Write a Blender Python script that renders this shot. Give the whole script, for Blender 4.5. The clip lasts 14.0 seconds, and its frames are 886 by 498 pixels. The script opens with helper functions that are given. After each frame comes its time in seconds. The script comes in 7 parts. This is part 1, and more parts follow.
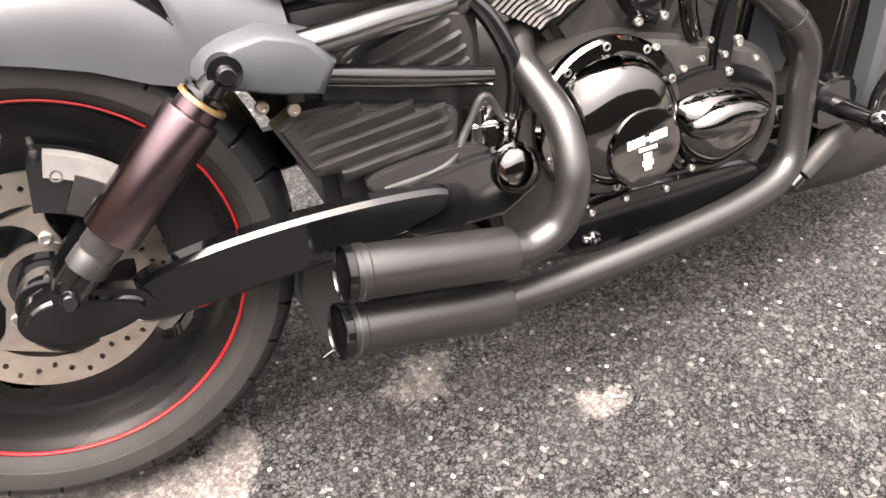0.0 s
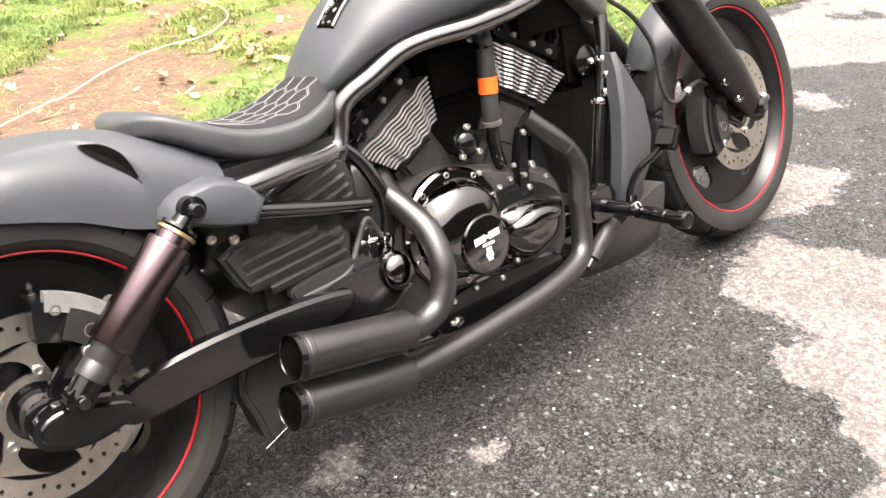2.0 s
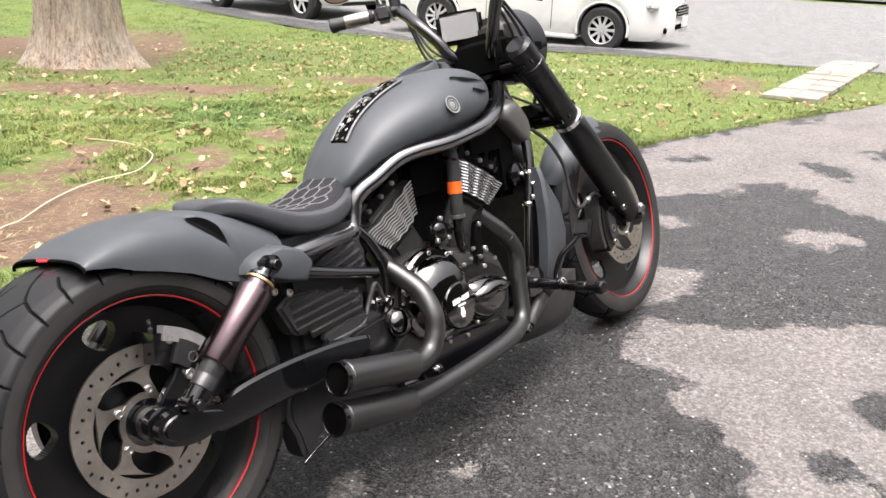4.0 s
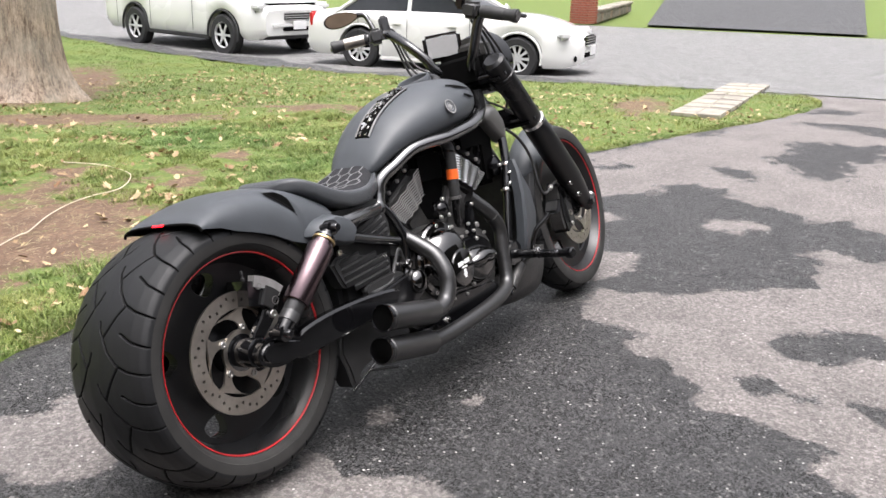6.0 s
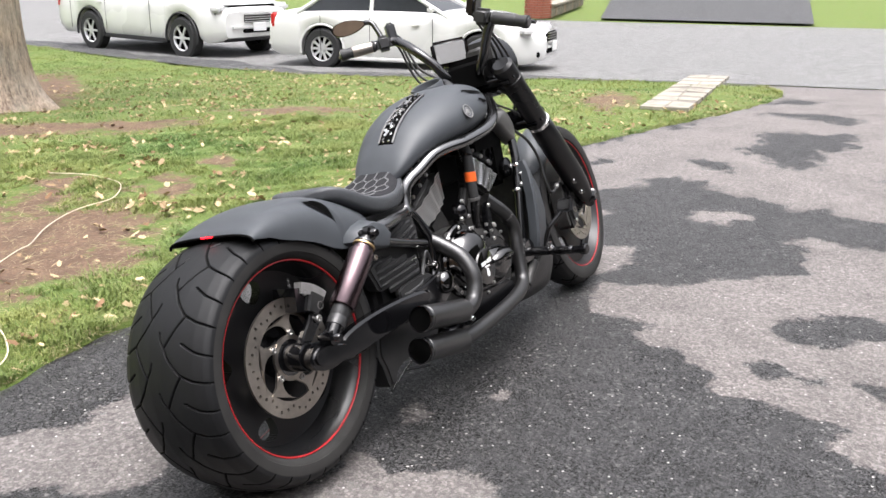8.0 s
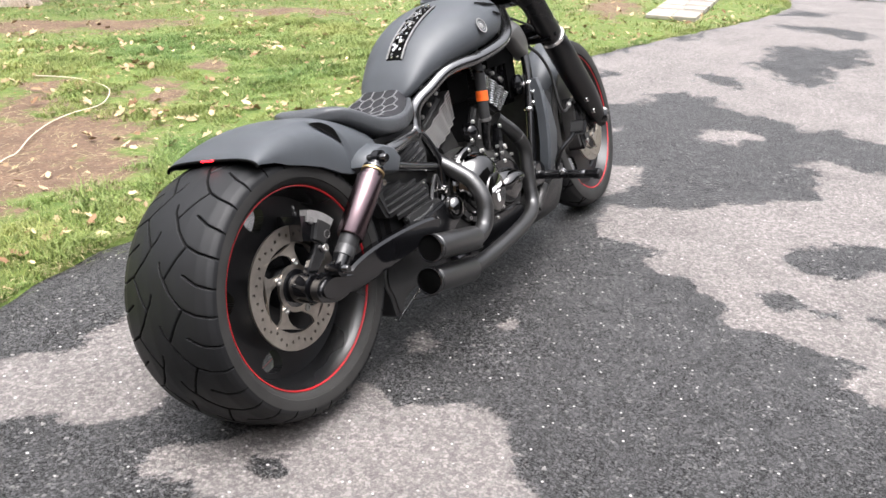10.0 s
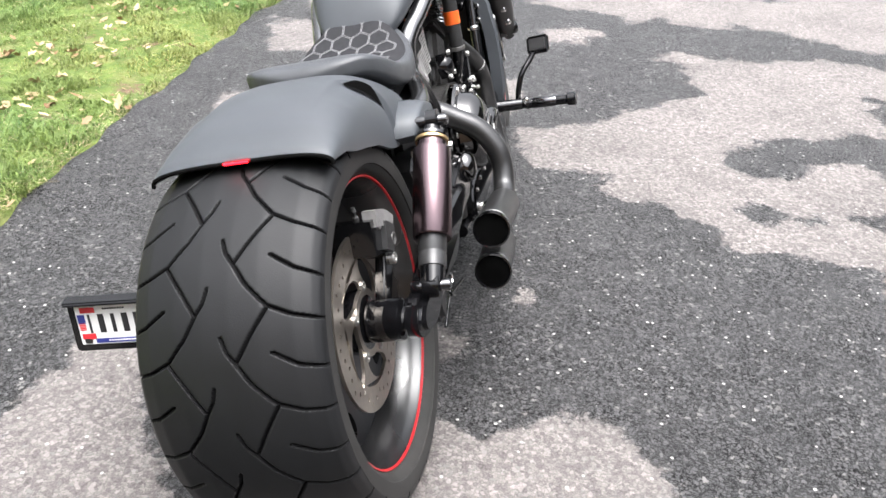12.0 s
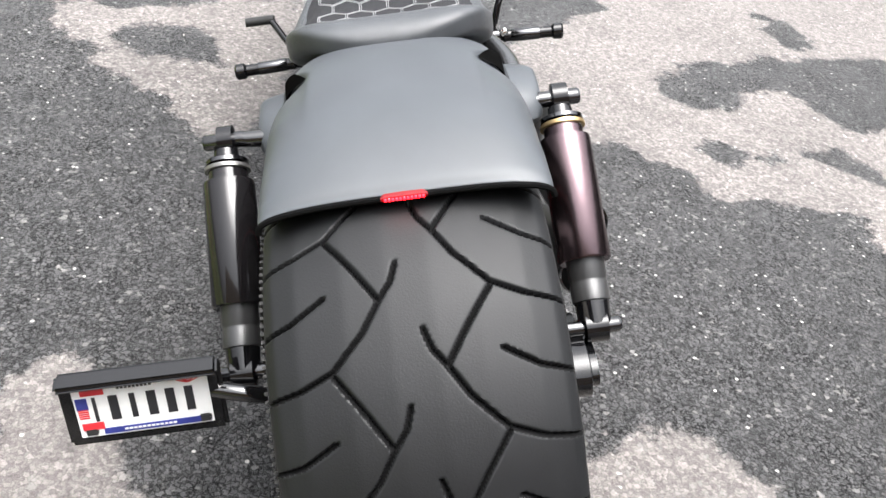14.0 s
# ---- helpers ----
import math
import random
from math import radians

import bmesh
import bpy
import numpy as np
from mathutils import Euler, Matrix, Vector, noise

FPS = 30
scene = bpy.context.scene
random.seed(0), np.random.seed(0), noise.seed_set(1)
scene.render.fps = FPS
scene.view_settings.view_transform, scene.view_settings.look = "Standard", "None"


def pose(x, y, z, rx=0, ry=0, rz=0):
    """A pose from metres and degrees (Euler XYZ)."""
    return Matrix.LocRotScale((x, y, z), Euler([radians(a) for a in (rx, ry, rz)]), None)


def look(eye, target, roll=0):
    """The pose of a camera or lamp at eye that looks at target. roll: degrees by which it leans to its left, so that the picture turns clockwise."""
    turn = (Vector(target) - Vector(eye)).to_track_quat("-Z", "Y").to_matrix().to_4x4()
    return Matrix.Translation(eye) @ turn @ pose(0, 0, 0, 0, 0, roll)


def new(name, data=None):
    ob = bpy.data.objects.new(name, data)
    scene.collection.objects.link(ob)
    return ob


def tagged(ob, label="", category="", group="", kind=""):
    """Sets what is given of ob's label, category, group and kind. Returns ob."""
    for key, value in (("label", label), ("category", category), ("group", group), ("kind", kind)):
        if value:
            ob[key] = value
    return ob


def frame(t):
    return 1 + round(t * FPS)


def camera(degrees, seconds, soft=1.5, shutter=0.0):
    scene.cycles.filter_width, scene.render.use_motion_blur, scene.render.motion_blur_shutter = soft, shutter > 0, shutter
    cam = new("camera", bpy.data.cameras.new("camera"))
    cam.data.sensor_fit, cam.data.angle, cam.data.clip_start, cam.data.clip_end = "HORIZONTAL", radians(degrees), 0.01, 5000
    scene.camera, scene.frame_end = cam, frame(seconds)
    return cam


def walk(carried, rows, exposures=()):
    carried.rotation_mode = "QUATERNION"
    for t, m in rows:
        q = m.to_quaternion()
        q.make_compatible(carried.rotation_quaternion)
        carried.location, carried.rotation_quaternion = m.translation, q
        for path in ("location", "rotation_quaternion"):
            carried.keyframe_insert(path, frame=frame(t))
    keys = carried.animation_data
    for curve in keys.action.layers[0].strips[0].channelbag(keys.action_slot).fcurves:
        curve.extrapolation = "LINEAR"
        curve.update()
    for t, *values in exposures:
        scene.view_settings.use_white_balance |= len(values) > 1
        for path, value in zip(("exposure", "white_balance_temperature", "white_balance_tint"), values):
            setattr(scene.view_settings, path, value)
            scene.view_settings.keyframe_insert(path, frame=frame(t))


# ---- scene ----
cam = camera(52.1, 14.0)
PATH = [
    (0, (0.268, -0.841, 1.136), (0.703, 0.562, -0.221), -2.2),
    (0.5, (0.13, -0.844, 1.126), (0.818, 0.473, -0.212), -0.3),
    (1, (0.076, -0.922, 1.152), (0.834, 0.448, -0.093), -1.1),
    (1.5, (0.0, -1.056, 1.188), (0.858, 0.354, 0.058), -1.6),
    (2, (-0.085, -1.126, 1.209), (0.92, 0.295, 0.224), -1.0),
    (2.5, (-0.221, -1.171, 1.228), (0.896, 0.22, 0.324), 0.0),
    (3, (-0.373, -1.23, 1.251), (0.839, 0.147, 0.456), 1.0),
    (3.2, (-0.421, -1.27, 1.261), (0.818, 0.116, 0.521), 1.3),
    (5.3, (-1.075, -1.424, 1.251), (0.405, -0.232, 0.626), 2.2),
    (5.5, (-1.12, -1.451, 1.254), (0.367, -0.257, 0.65), 2.4),
    (6, (-1.247, -1.539, 1.256), (0.245, -0.351, 0.655), 1.7),
    (6.5, (-1.314, -1.543, 1.258), (0.174, -0.356, 0.644), 0.9),
    (7, (-1.375, -1.478, 1.262), (0.151, -0.336, 0.657), 0.7),
    (7.2, (-1.393, -1.448, 1.267), (0.154, -0.329, 0.672), 0.7),
    (9.3, (-1.446, -1.404, 1.317), (0.082, -0.327, 0.607), 2.2),
    (9.5, (-1.419, -1.393, 1.317), (0.079, -0.302, 0.565), 2.5),
    (10, (-1.364, -1.299, 1.309), (0.14, -0.255, 0.506), 2.1),
    (10.5, (-1.366, -1.058, 1.298), (0.21, -0.148, 0.467), 0.8),
    (11, (-1.281, -0.809, 1.234), (0.32, 0.001, 0.35), 0.1),
    (11.5, (-1.212, -0.573, 1.19), (0.425, 0.072, 0.239), 1.5),
    (12, (-1.182, -0.3, 1.186), (0.529, 0.083, 0.224), 2.9),
    (12.5, (-1.073, -0.077, 1.167), (0.652, 0.182, 0.19), 3.5),
    (13, (-0.978, 0.11, 1.135), (0.714, 0.178, 0.071), 5.5),
    (13.5, (-0.904, 0.27, 1.121), (0.756, 0.118, 0.017), 8.5),
    (14, (-0.809, 0.312, 1.1), (0.835, 0.115, -0.022), 10.7),
]
walk(cam, [(t, look(eye, target, roll)) for t, eye, target, roll in PATH], [(0, 2.15, 7300, 18), (0.5, 2.15, 7300, 18), (1.5, 1.95, 7200, 16), (3.0, 1.42, 6850, 14), (5.3, 0.8, 6500, 14), (9.5, 0.85, 6400, 13), (10.0, 1.1, 6400, 13), (10.5, 1.22, 6350, 12), (11.0, 1.15, 6350, 12), (12.5, 1.38, 6350, 11), (14.0, 1.37, 6400, 10)])

# ---- world and light: bright overcast day ----
world = bpy.data.worlds.new("sky")
scene.world = world
world.use_nodes = True
wn, wl = world.node_tree.nodes, world.node_tree.links
sky = wn.new("ShaderNodeTexSky")
sky.sky_type, sky.sun_disc = "NISHITA", False
sky.sun_elevation, sky.sun_rotation = radians(80), radians(232)
sky.air_density, sky.dust_density, sky.ozone_density = 1.0, 6.0, 1.0
hazy = wn.new("ShaderNodeHueSaturation")
hazy.inputs["Saturation"].default_value = 0.18
wl.new(sky.outputs[0], hazy.inputs["Color"])
# an overcast sky is about three times as bright overhead as at the horizon
up = wn.new("ShaderNodeTexCoord")
split = wn.new("ShaderNodeSeparateXYZ")
wl.new(up.outputs["Generated"], split.inputs[0])
climb = wn.new("ShaderNodeMapRange")
climb.inputs["From Min"].default_value, climb.inputs["From Max"].default_value = 0.0, 1.0
climb.inputs["To Min"].default_value, climb.inputs["To Max"].default_value = 0.48, 2.35
wl.new(split.outputs[2], climb.inputs["Value"])
dome = wn.new("ShaderNodeVectorMath")
dome.operation = "SCALE"
wl.new(hazy.outputs[0], dome.inputs[0])
wl.new(climb.outputs[0], dome.inputs["Scale"])
wl.new(dome.outputs[0], wn["Background"].inputs["Color"])
wn["Background"].inputs["Strength"].default_value = 0.15
sun_data = bpy.data.lights.new("sun", "SUN")
sun_data.energy, sun_data.angle, sun_data.color = 0.7, radians(50), (1.0, 0.96, 0.9)
sun = new("sun", sun_data)
sun.matrix_world = look((0, 0, 20), (2.6, 2.0, 0.0))

# ---- mesh helpers ----


def part(name, bm, material, parent=None, label="", sharp=38):
    """Links a bmesh as one mesh object under a thing or a part."""
    bmesh.ops.recalc_face_normals(bm, faces=bm.faces)
    me = bpy.data.meshes.new(name)
    bm.to_mesh(me)
    bm.free()
    for p in me.polygons:
        p.use_smooth = True
    me.set_sharp_from_angle(angle=radians(sharp))
    me.materials.append(material)
    ob = new(name, me)
    if parent is not None:
        ob.parent = parent
    if label:
        tagged(ob, label)
    return ob


def raw(name, verts, faces, material, smooth=True, sharp=None):
    """A mesh object from arrays."""
    me = bpy.data.meshes.new(name)
    me.from_pydata(verts, [], faces)
    if smooth:
        me.polygons.foreach_set("use_smooth", [True] * len(me.polygons))
    if sharp:
        me.set_sharp_from_angle(angle=radians(sharp))
    me.materials.append(material)
    return new(name, me)


def loft(rings, closed=True, caps=True, bm=None):
    """A skin over rings of equal point count."""
    bm = bm or bmesh.new()
    vs = [[bm.verts.new(p) for p in ring] for ring in rings]
    n = len(vs[0])
    for a, b in zip(vs, vs[1:]):
        for i in range(n if closed else n - 1):
            j = (i + 1) % n
            bm.faces.new((a[i], a[j], b[j], b[i]))
    if caps and closed:
        bm.faces.new(vs[0][::-1])
        bm.faces.new(vs[-1])
    return bm


def curve_points(points, sub=6):
    """Catmull-Rom through the points."""
    p = [Vector(q) for q in points]
    if len(p) < 3 or sub < 2:
        return p
    p = [2 * p[0] - p[1]] + p + [2 * p[-1] - p[-2]]
    out = []
    for i in range(1, len(p) - 2):
        for k in range(sub):
            t = k / sub
            a, b, c, d = p[i - 1 : i + 3]
            out.append(0.5 * (2 * b + (c - a) * t + (2 * a - 5 * b + 4 * c - d) * t * t + (3 * b - a - 3 * c + d) * t**3))
    return out + [p[-2]]


def tube(points, r, seg=14, sub=6, bm=None, hollow=0.0):
    """A round tube along a smooth line; r is a radius or one for each given point."""
    line = curve_points(points, sub)
    n = len(line)
    rs = [r] * n if isinstance(r, (int, float)) else list(np.interp(np.linspace(0, 1, n), np.linspace(0, 1, len(r)), r))
    tangents = [((line[min(i + 1, n - 1)] - line[max(i - 1, 0)])).normalized() for i in range(n)]
    u = tangents[0].orthogonal().normalized()
    rings = []
    for c, t, q in zip(line, tangents, [float(k) for k in rs]):
        u = (u - t * u.dot(t)).normalized()
        w = t.cross(u)
        rings.append([c + q * (math.cos(a) * u + math.sin(a) * w) for a in np.linspace(0, 2 * math.pi, seg, endpoint=False)])
    return loft(rings, bm=bm)


def axis_matrix(origin, direction):
    """A pose whose local z points along the direction."""
    return Matrix.Translation(origin) @ Vector(direction).to_track_quat("Z", "Y").to_matrix().to_4x4()


def lathe(profile, origin=(0, 0, 0), direction=(0, 0, 1), seg=32, closed=False, bm=None):
    """Turns a profile of (radius, height) round the direction."""
    m = axis_matrix(origin, direction)
    bm = bm or bmesh.new()
    rows = []
    for r, h in profile:
        if r < 1e-6:
            rows.append([bm.verts.new(m @ Vector((0, 0, h)))])
        else:
            rows.append([bm.verts.new(m @ Vector((r * math.cos(a), r * math.sin(a), h))) for a in np.linspace(0, 2 * math.pi, seg, endpoint=False)])
    pairs = list(zip(rows, rows[1:])) + ([(rows[-1], rows[0])] if closed else [])
    for a, b in pairs:
        for i in range(seg):
            j = (i + 1) % seg
            f = [a[i % len(a)], a[j % len(a)], b[j % len(b)], b[i % len(b)]]
            f = [v for k, v in enumerate(f) if v not in f[:k]]
            if len(f) > 2:
                bm.faces.new(f)
    if not closed:
        for row, flip in ((rows[0], True), (rows[-1], False)):
            if len(row) > 2:
                bm.faces.new(row[::-1] if flip else row)
    return bm


def rod(a, b, r, r2=None, seg=16, bev=0.12, bm=None):
    """A straight round bar with slightly broken edges."""
    a, b = Vector(a), Vector(b)
    h, r2 = (b - a).length, r if r2 is None else r2
    c = min(bev * r, 0.3 * h)
    return lathe([(r - c, 0), (r, c), (r2, h - c), (r2 - c, h)], a, b - a, seg, bm=bm)


def prism(poly, y0, y1, bev=0.004, segs=2, round_corners=0.0):
    """A plate with the outline poly (x, z) between two y, with broken edges."""
    bm = bmesh.new()
    f = bm.faces.new([bm.verts.new((x, y0, z)) for x, z in poly])
    if round_corners:
        bmesh.ops.bevel(bm, geom=list(bm.verts), offset=round_corners, segments=3, affect="VERTICES", clamp_overlap=True)
        f = bm.faces[:][0]
    top = bmesh.ops.extrude_face_region(bm, geom=list(bm.faces))
    bmesh.ops.translate(bm, verts=[v for v in top["geom"] if isinstance(v, bmesh.types.BMVert)], vec=(0, y1 - y0, 0))
    if bev:
        edges = [e for e in bm.edges if abs(e.verts[0].co.y - e.verts[1].co.y) < 1e-6]
        bmesh.ops.bevel(bm, geom=edges, offset=bev, segments=segs, affect="EDGES", clamp_overlap=True)
    return bm


def block(size, m=None, bev=0.004, segs=2, bm=None):
    """A box with rounded edges, at a pose."""
    made = bmesh.new()
    bmesh.ops.create_cube(made, size=1, matrix=Matrix.Diagonal((*size, 1)))
    if bev:
        bmesh.ops.bevel(made, geom=list(made.edges), offset=bev, segments=segs, affect="EDGES", clamp_overlap=True)
    if m is not None:
        made.transform(m)
    if bm is None:
        return made
    me = bpy.data.meshes.new("t")
    made.to_mesh(me)
    made.free()
    bm.from_mesh(me)
    bpy.data.meshes.remove(me)
    return bm


def pillow(poly, y0, y1, flat=0.35, steps=6):
    """A domed plate with the outline poly (x, z): upright at y0, rounding over to y1."""
    cx, cz = (sum(p[k] for p in poly) / len(poly) for k in (0, 1))
    rings = []
    for k in range(steps + 1):
        a = 0.5 * math.pi * k / steps
        q = flat + (1 - flat) * math.cos(a)
        rings.append([(cx + (x - cx) * q, y0 + (y1 - y0) * math.sin(a), cz + (z - cz) * q) for x, z in poly])
    return loft(rings)


def smooth_outline(poly, sub=4):
    """A closed outline through the points, rounded."""
    p = [Vector((x, z, 0)) for x, z in poly]
    n, out = len(p), []
    for i in range(n):
        a, b, c, d = p[i - 1], p[i], p[(i + 1) % n], p[(i + 2) % n]
        for k in range(sub):
            t = k / sub
            v = 0.5 * (2 * b + (c - a) * t + (2 * a - 5 * b + 4 * c - d) * t * t + (3 * b - a - 3 * c + d) * t**3)
            out.append((v.x, v.y))
    return out


# ---- materials ----


def material(name, colour, rough=0.5, metal=0.0, vary=0.25, scale=40.0, bump=0.0, bump_scale=300.0, coat=0.0, rough_vary=0.1, second=None, spec=0.5):
    """A surface with two scales of colour change, wear in its gloss and fine relief."""
    m = bpy.data.materials.new(name)
    m.use_nodes = True
    n, l = m.node_tree.nodes, m.node_tree.links
    b = n["Principled BSDF"]
    co = n.new("ShaderNodeTexCoord")
    n1 = n.new("ShaderNodeTexNoise")
    n1.inputs["Scale"].default_value, n1.inputs["Detail"].default_value = scale, 6
    n2 = n.new("ShaderNodeTexNoise")
    n2.inputs["Scale"].default_value, n2.inputs["Detail"].default_value = scale * 0.12, 3
    add = n.new("ShaderNodeMath")
    add.operation = "ADD"
    l.new(co.outputs["Object"], n1.inputs["Vector"])
    l.new(co.outputs["Object"], n2.inputs["Vector"])
    l.new(n1.outputs["Fac"], add.inputs[0])
    l.new(n2.outputs["Fac"], add.inputs[1])
    ramp = n.new("ShaderNodeMapRange")
    ramp.inputs["From Min"].default_value, ramp.inputs["From Max"].default_value = 0.7, 1.3
    l.new(add.outputs[0], ramp.inputs["Value"])
    mix = n.new("ShaderNodeMix")
    mix.data_type = "RGBA"
    lo = second or [c * (1 - vary) for c in colour]
    hi = [min(1, c * (1 + vary)) for c in colour]
    mix.inputs[6].default_value, mix.inputs[7].default_value = (*lo, 1), (*hi, 1)
    l.new(ramp.outputs[0], mix.inputs[0])
    l.new(mix.outputs[2], b.inputs["Base Color"])
    rr = n.new("ShaderNodeMapRange")
    rr.inputs["From Min"].default_value, rr.inputs["From Max"].default_value = 0.3, 0.7
    rr.inputs["To Min"].default_value, rr.inputs["To Max"].default_value = max(0.02, rough - rough_vary), min(1, rough + rough_vary)
    l.new(n2.outputs["Fac"], rr.inputs["Value"])
    l.new(rr.outputs[0], b.inputs["Roughness"])
    b.inputs["Metallic"].default_value = metal
    b.inputs["Specular IOR Level"].default_value = spec
    b.inputs["Coat Weight"].default_value = coat
    b.inputs["Coat Roughness"].default_value = 0.04
    if bump:
        n3 = n.new("ShaderNodeTexNoise")
        n3.inputs["Scale"].default_value, n3.inputs["Detail"].default_value = bump_scale, 4
        l.new(co.outputs["Object"], n3.inputs["Vector"])
        bp = n.new("ShaderNodeBump")
        bp.inputs["Strength"].default_value, bp.inputs["Distance"].default_value = bump, 0.002
        l.new(n3.outputs["Fac"], bp.inputs["Height"])
        l.new(bp.outputs[0], b.inputs["Normal"])
    return m


satin_black = material("satin black paint", (0.046, 0.051, 0.057), 0.50, vary=0.1, scale=18, bump=0.04, bump_scale=900, rough_vary=0.04, spec=0.45)
gloss_black = material("gloss black enamel", (0.0035, 0.0035, 0.004), 0.08, vary=0.2, scale=25, coat=0.0, rough_vary=0.05, spec=0.48)
frame_black = material("black powder coat", (0.004, 0.004, 0.0045), 0.13, vary=0.2, scale=30, bump=0.03, bump_scale=500, spec=1.0)
rail_black = material("gloss black rail", (0.006, 0.006, 0.0063), 0.2, vary=0.2, scale=30, spec=2.2)
silver_panel = material("dark grey lacquered panel", (0.07, 0.068, 0.064), 0.3, 0.0, vary=0.15, scale=20, coat=0.8)
cover_black = material("polished black chrome", (0.13, 0.128, 0.126), 0.08, 1.0, vary=0.1, scale=25, rough_vary=0.02)
rim_black = material("lacquered black rim", (0.005, 0.005, 0.0053), 0.27, vary=0.15, scale=20, coat=0.0, rough_vary=0.04, spec=1.3)
caliper_silver = material("worn silver casting", (0.27, 0.265, 0.26), 0.4, 0.5, vary=0.25, scale=60, bump=0.1, bump_scale=500)
engine_black = material("wrinkle black engine paint", (0.034, 0.0332, 0.032), 0.45, vary=0.3, scale=50, bump=0.25, bump_scale=700, spec=0.35)
plastic_black = material("textured black plastic", (0.02, 0.02, 0.0202), 0.36, vary=0.2, scale=40, bump=0.12, bump_scale=900, spec=0.55)
pipe_black = material("ceramic black exhaust", (0.008, 0.0078, 0.0077), 0.34, vary=0.2, scale=22, bump=0.05, bump_scale=700, rough_vary=0.06, spec=0.85)
# black of the bores; elsewhere it paints the shade of holes and gaps
bore_shade_black = material("sooty bore and painted gap shade", (0.003, 0.003, 0.003), 0.9, spec=0.05)
web_black = material("satin black wheel paint", (0.006, 0.006, 0.0065), 0.34, vary=0.2, scale=30, bump=0.03, spec=0.4)
rubber = material("tyre rubber", (0.0068, 0.0071, 0.0077), 0.50, vary=0.18, scale=30, bump=0.12, bump_scale=500, rough_vary=0.08, spec=0.30)
# tread rubber again, blackened to paint the shade inside the grooves
groove_shade_rubber = material("tyre rubber blackened for groove shade", (0.004, 0.004, 0.0042), 0.8, vary=0.2, scale=30, spec=0.12)
sidewall = material("dusty tyre sidewall", (0.021, 0.0203, 0.0192), 0.72, vary=0.3, scale=16, bump=0.12, bump_scale=500, spec=0.3)
grip_rubber = material("black grip rubber", (0.02, 0.02, 0.02), 0.6, vary=0.2, scale=60, bump=0.2, bump_scale=400)
leather = material("black vinyl", (0.042, 0.045, 0.049), 0.42, vary=0.15, scale=60, bump=0.3, bump_scale=1100)
suede = material("black suede", (0.018, 0.018, 0.02), 0.85, vary=0.2, scale=90, bump=0.3, bump_scale=900, spec=0.2)
thread = material("grey thread", (0.2, 0.2, 0.205), 0.7, vary=0.1)
steel = material("brushed stainless steel", (0.50, 0.455, 0.40), 0.36, 1.0, vary=0.12, scale=70, bump=0.05, bump_scale=400)
chrome = material("bright chrome", (0.78, 0.77, 0.76), 0.12, 1.0, vary=0.08, scale=60)
zinc = material("zinc bolt", (0.55, 0.54, 0.52), 0.35, 1.0, vary=0.2, scale=80)
smoke_chrome = material("dark plum chrome", (0.13, 0.095, 0.102), 0.27, 1.0, vary=0.15, scale=12, rough_vary=0.05)
black_chrome = material("black chrome", (0.10, 0.10, 0.103), 0.14, 1.0, vary=0.15, scale=12, rough_vary=0.05)
shock_black = material("black lacquered sleeve", (0.006, 0.0055, 0.006), 0.12, vary=0.15, scale=12, rough_vary=0.03, spec=0.5)
brass = material("dull brass ring", (0.5, 0.36, 0.18), 0.38, 0.9, vary=0.2)
cast_alloy = material("cast grey alloy", (0.19, 0.186, 0.182), 0.42, 0.75, vary=0.25, scale=60, bump=0.15, bump_scale=500)
fin_edge = material("machined fin edge", (0.78, 0.78, 0.77), 0.30, 0.9, vary=0.1)
red_tape = material("red rim tape", (0.36, 0.010, 0.014), 0.35, vary=0.1)
red_lens = material("red lamp lens", (0.45, 0.01, 0.012), 0.15, vary=0.1)
dark_lens = material("dark red lamp lens", (0.16, 0.004, 0.006), 0.15, vary=0.1)
orange_tape = material("orange label", (0.85, 0.13, 0.015), 0.45, vary=0.12)
white_paint = material("white print", (0.75, 0.75, 0.74), 0.5, vary=0.06)
ink = material("black ink", (0.015, 0.015, 0.018), 0.5)
blue_ink = material("blue ink", (0.02, 0.03, 0.2), 0.5)
red_ink = material("red ink", (0.55, 0.02, 0.03), 0.5)
# this grey paints the sky's reflection on the instrument screen
screen_sky_grey = material("screen glass painted with sky reflection", (0.28, 0.28, 0.28), 0.25, vary=0.05)
mirror_glass = material("mirror glass", (0.8, 0.8, 0.8), 0.03, 1.0, vary=0.02, rough_vary=0.01)

# ---- ground ----


def fall(x, y):
    """The height of the ground, which falls towards the street and levels out there."""
    s = np.clip(0.6 * x + 0.8 * y - 4.0, 0, 60.0)
    return -0.5 * np.tanh(0.15 * s * s / (s + 2.0))


EDGE_X = [-60, -3.0, -0.2, 0.3, 1.2, 3.0, 4.45, 5.14, 6.0, 7.03, 8.1, 8.95, 9.3, 9.75, 10.1, 10.4]
EDGE_Y = [-6.5, 0.82, 1.19, 1.30, 1.46, 1.66, 1.62, 1.54, 1.46, 1.36, 1.35, 1.43, 1.52, 1.75, 2.3, 3.2]


def drive_edge(x):
    return np.interp(x, EDGE_X, EDGE_Y)


def kerb_line(y):
    """The x of the street's near side."""
    return np.interp(y, [-80, 1.0, 2.0, 3.25, 4.0, 5.6, 8.3, 10.3, 15.0, 17.4, 80], [11.0, 10.5, 10.5, 10.45, 10.1, 9.6, 8.5, 8.5, 8.9, 9.2, 14.0])


def lump(x, y):
    return 0.02 * np.sin(1.7 * x + 0.6 * y) * np.sin(1.3 * y - 0.4 * x) + 0.008 * np.sin(5.1 * x + 2.2) * np.sin(4.3 * y)


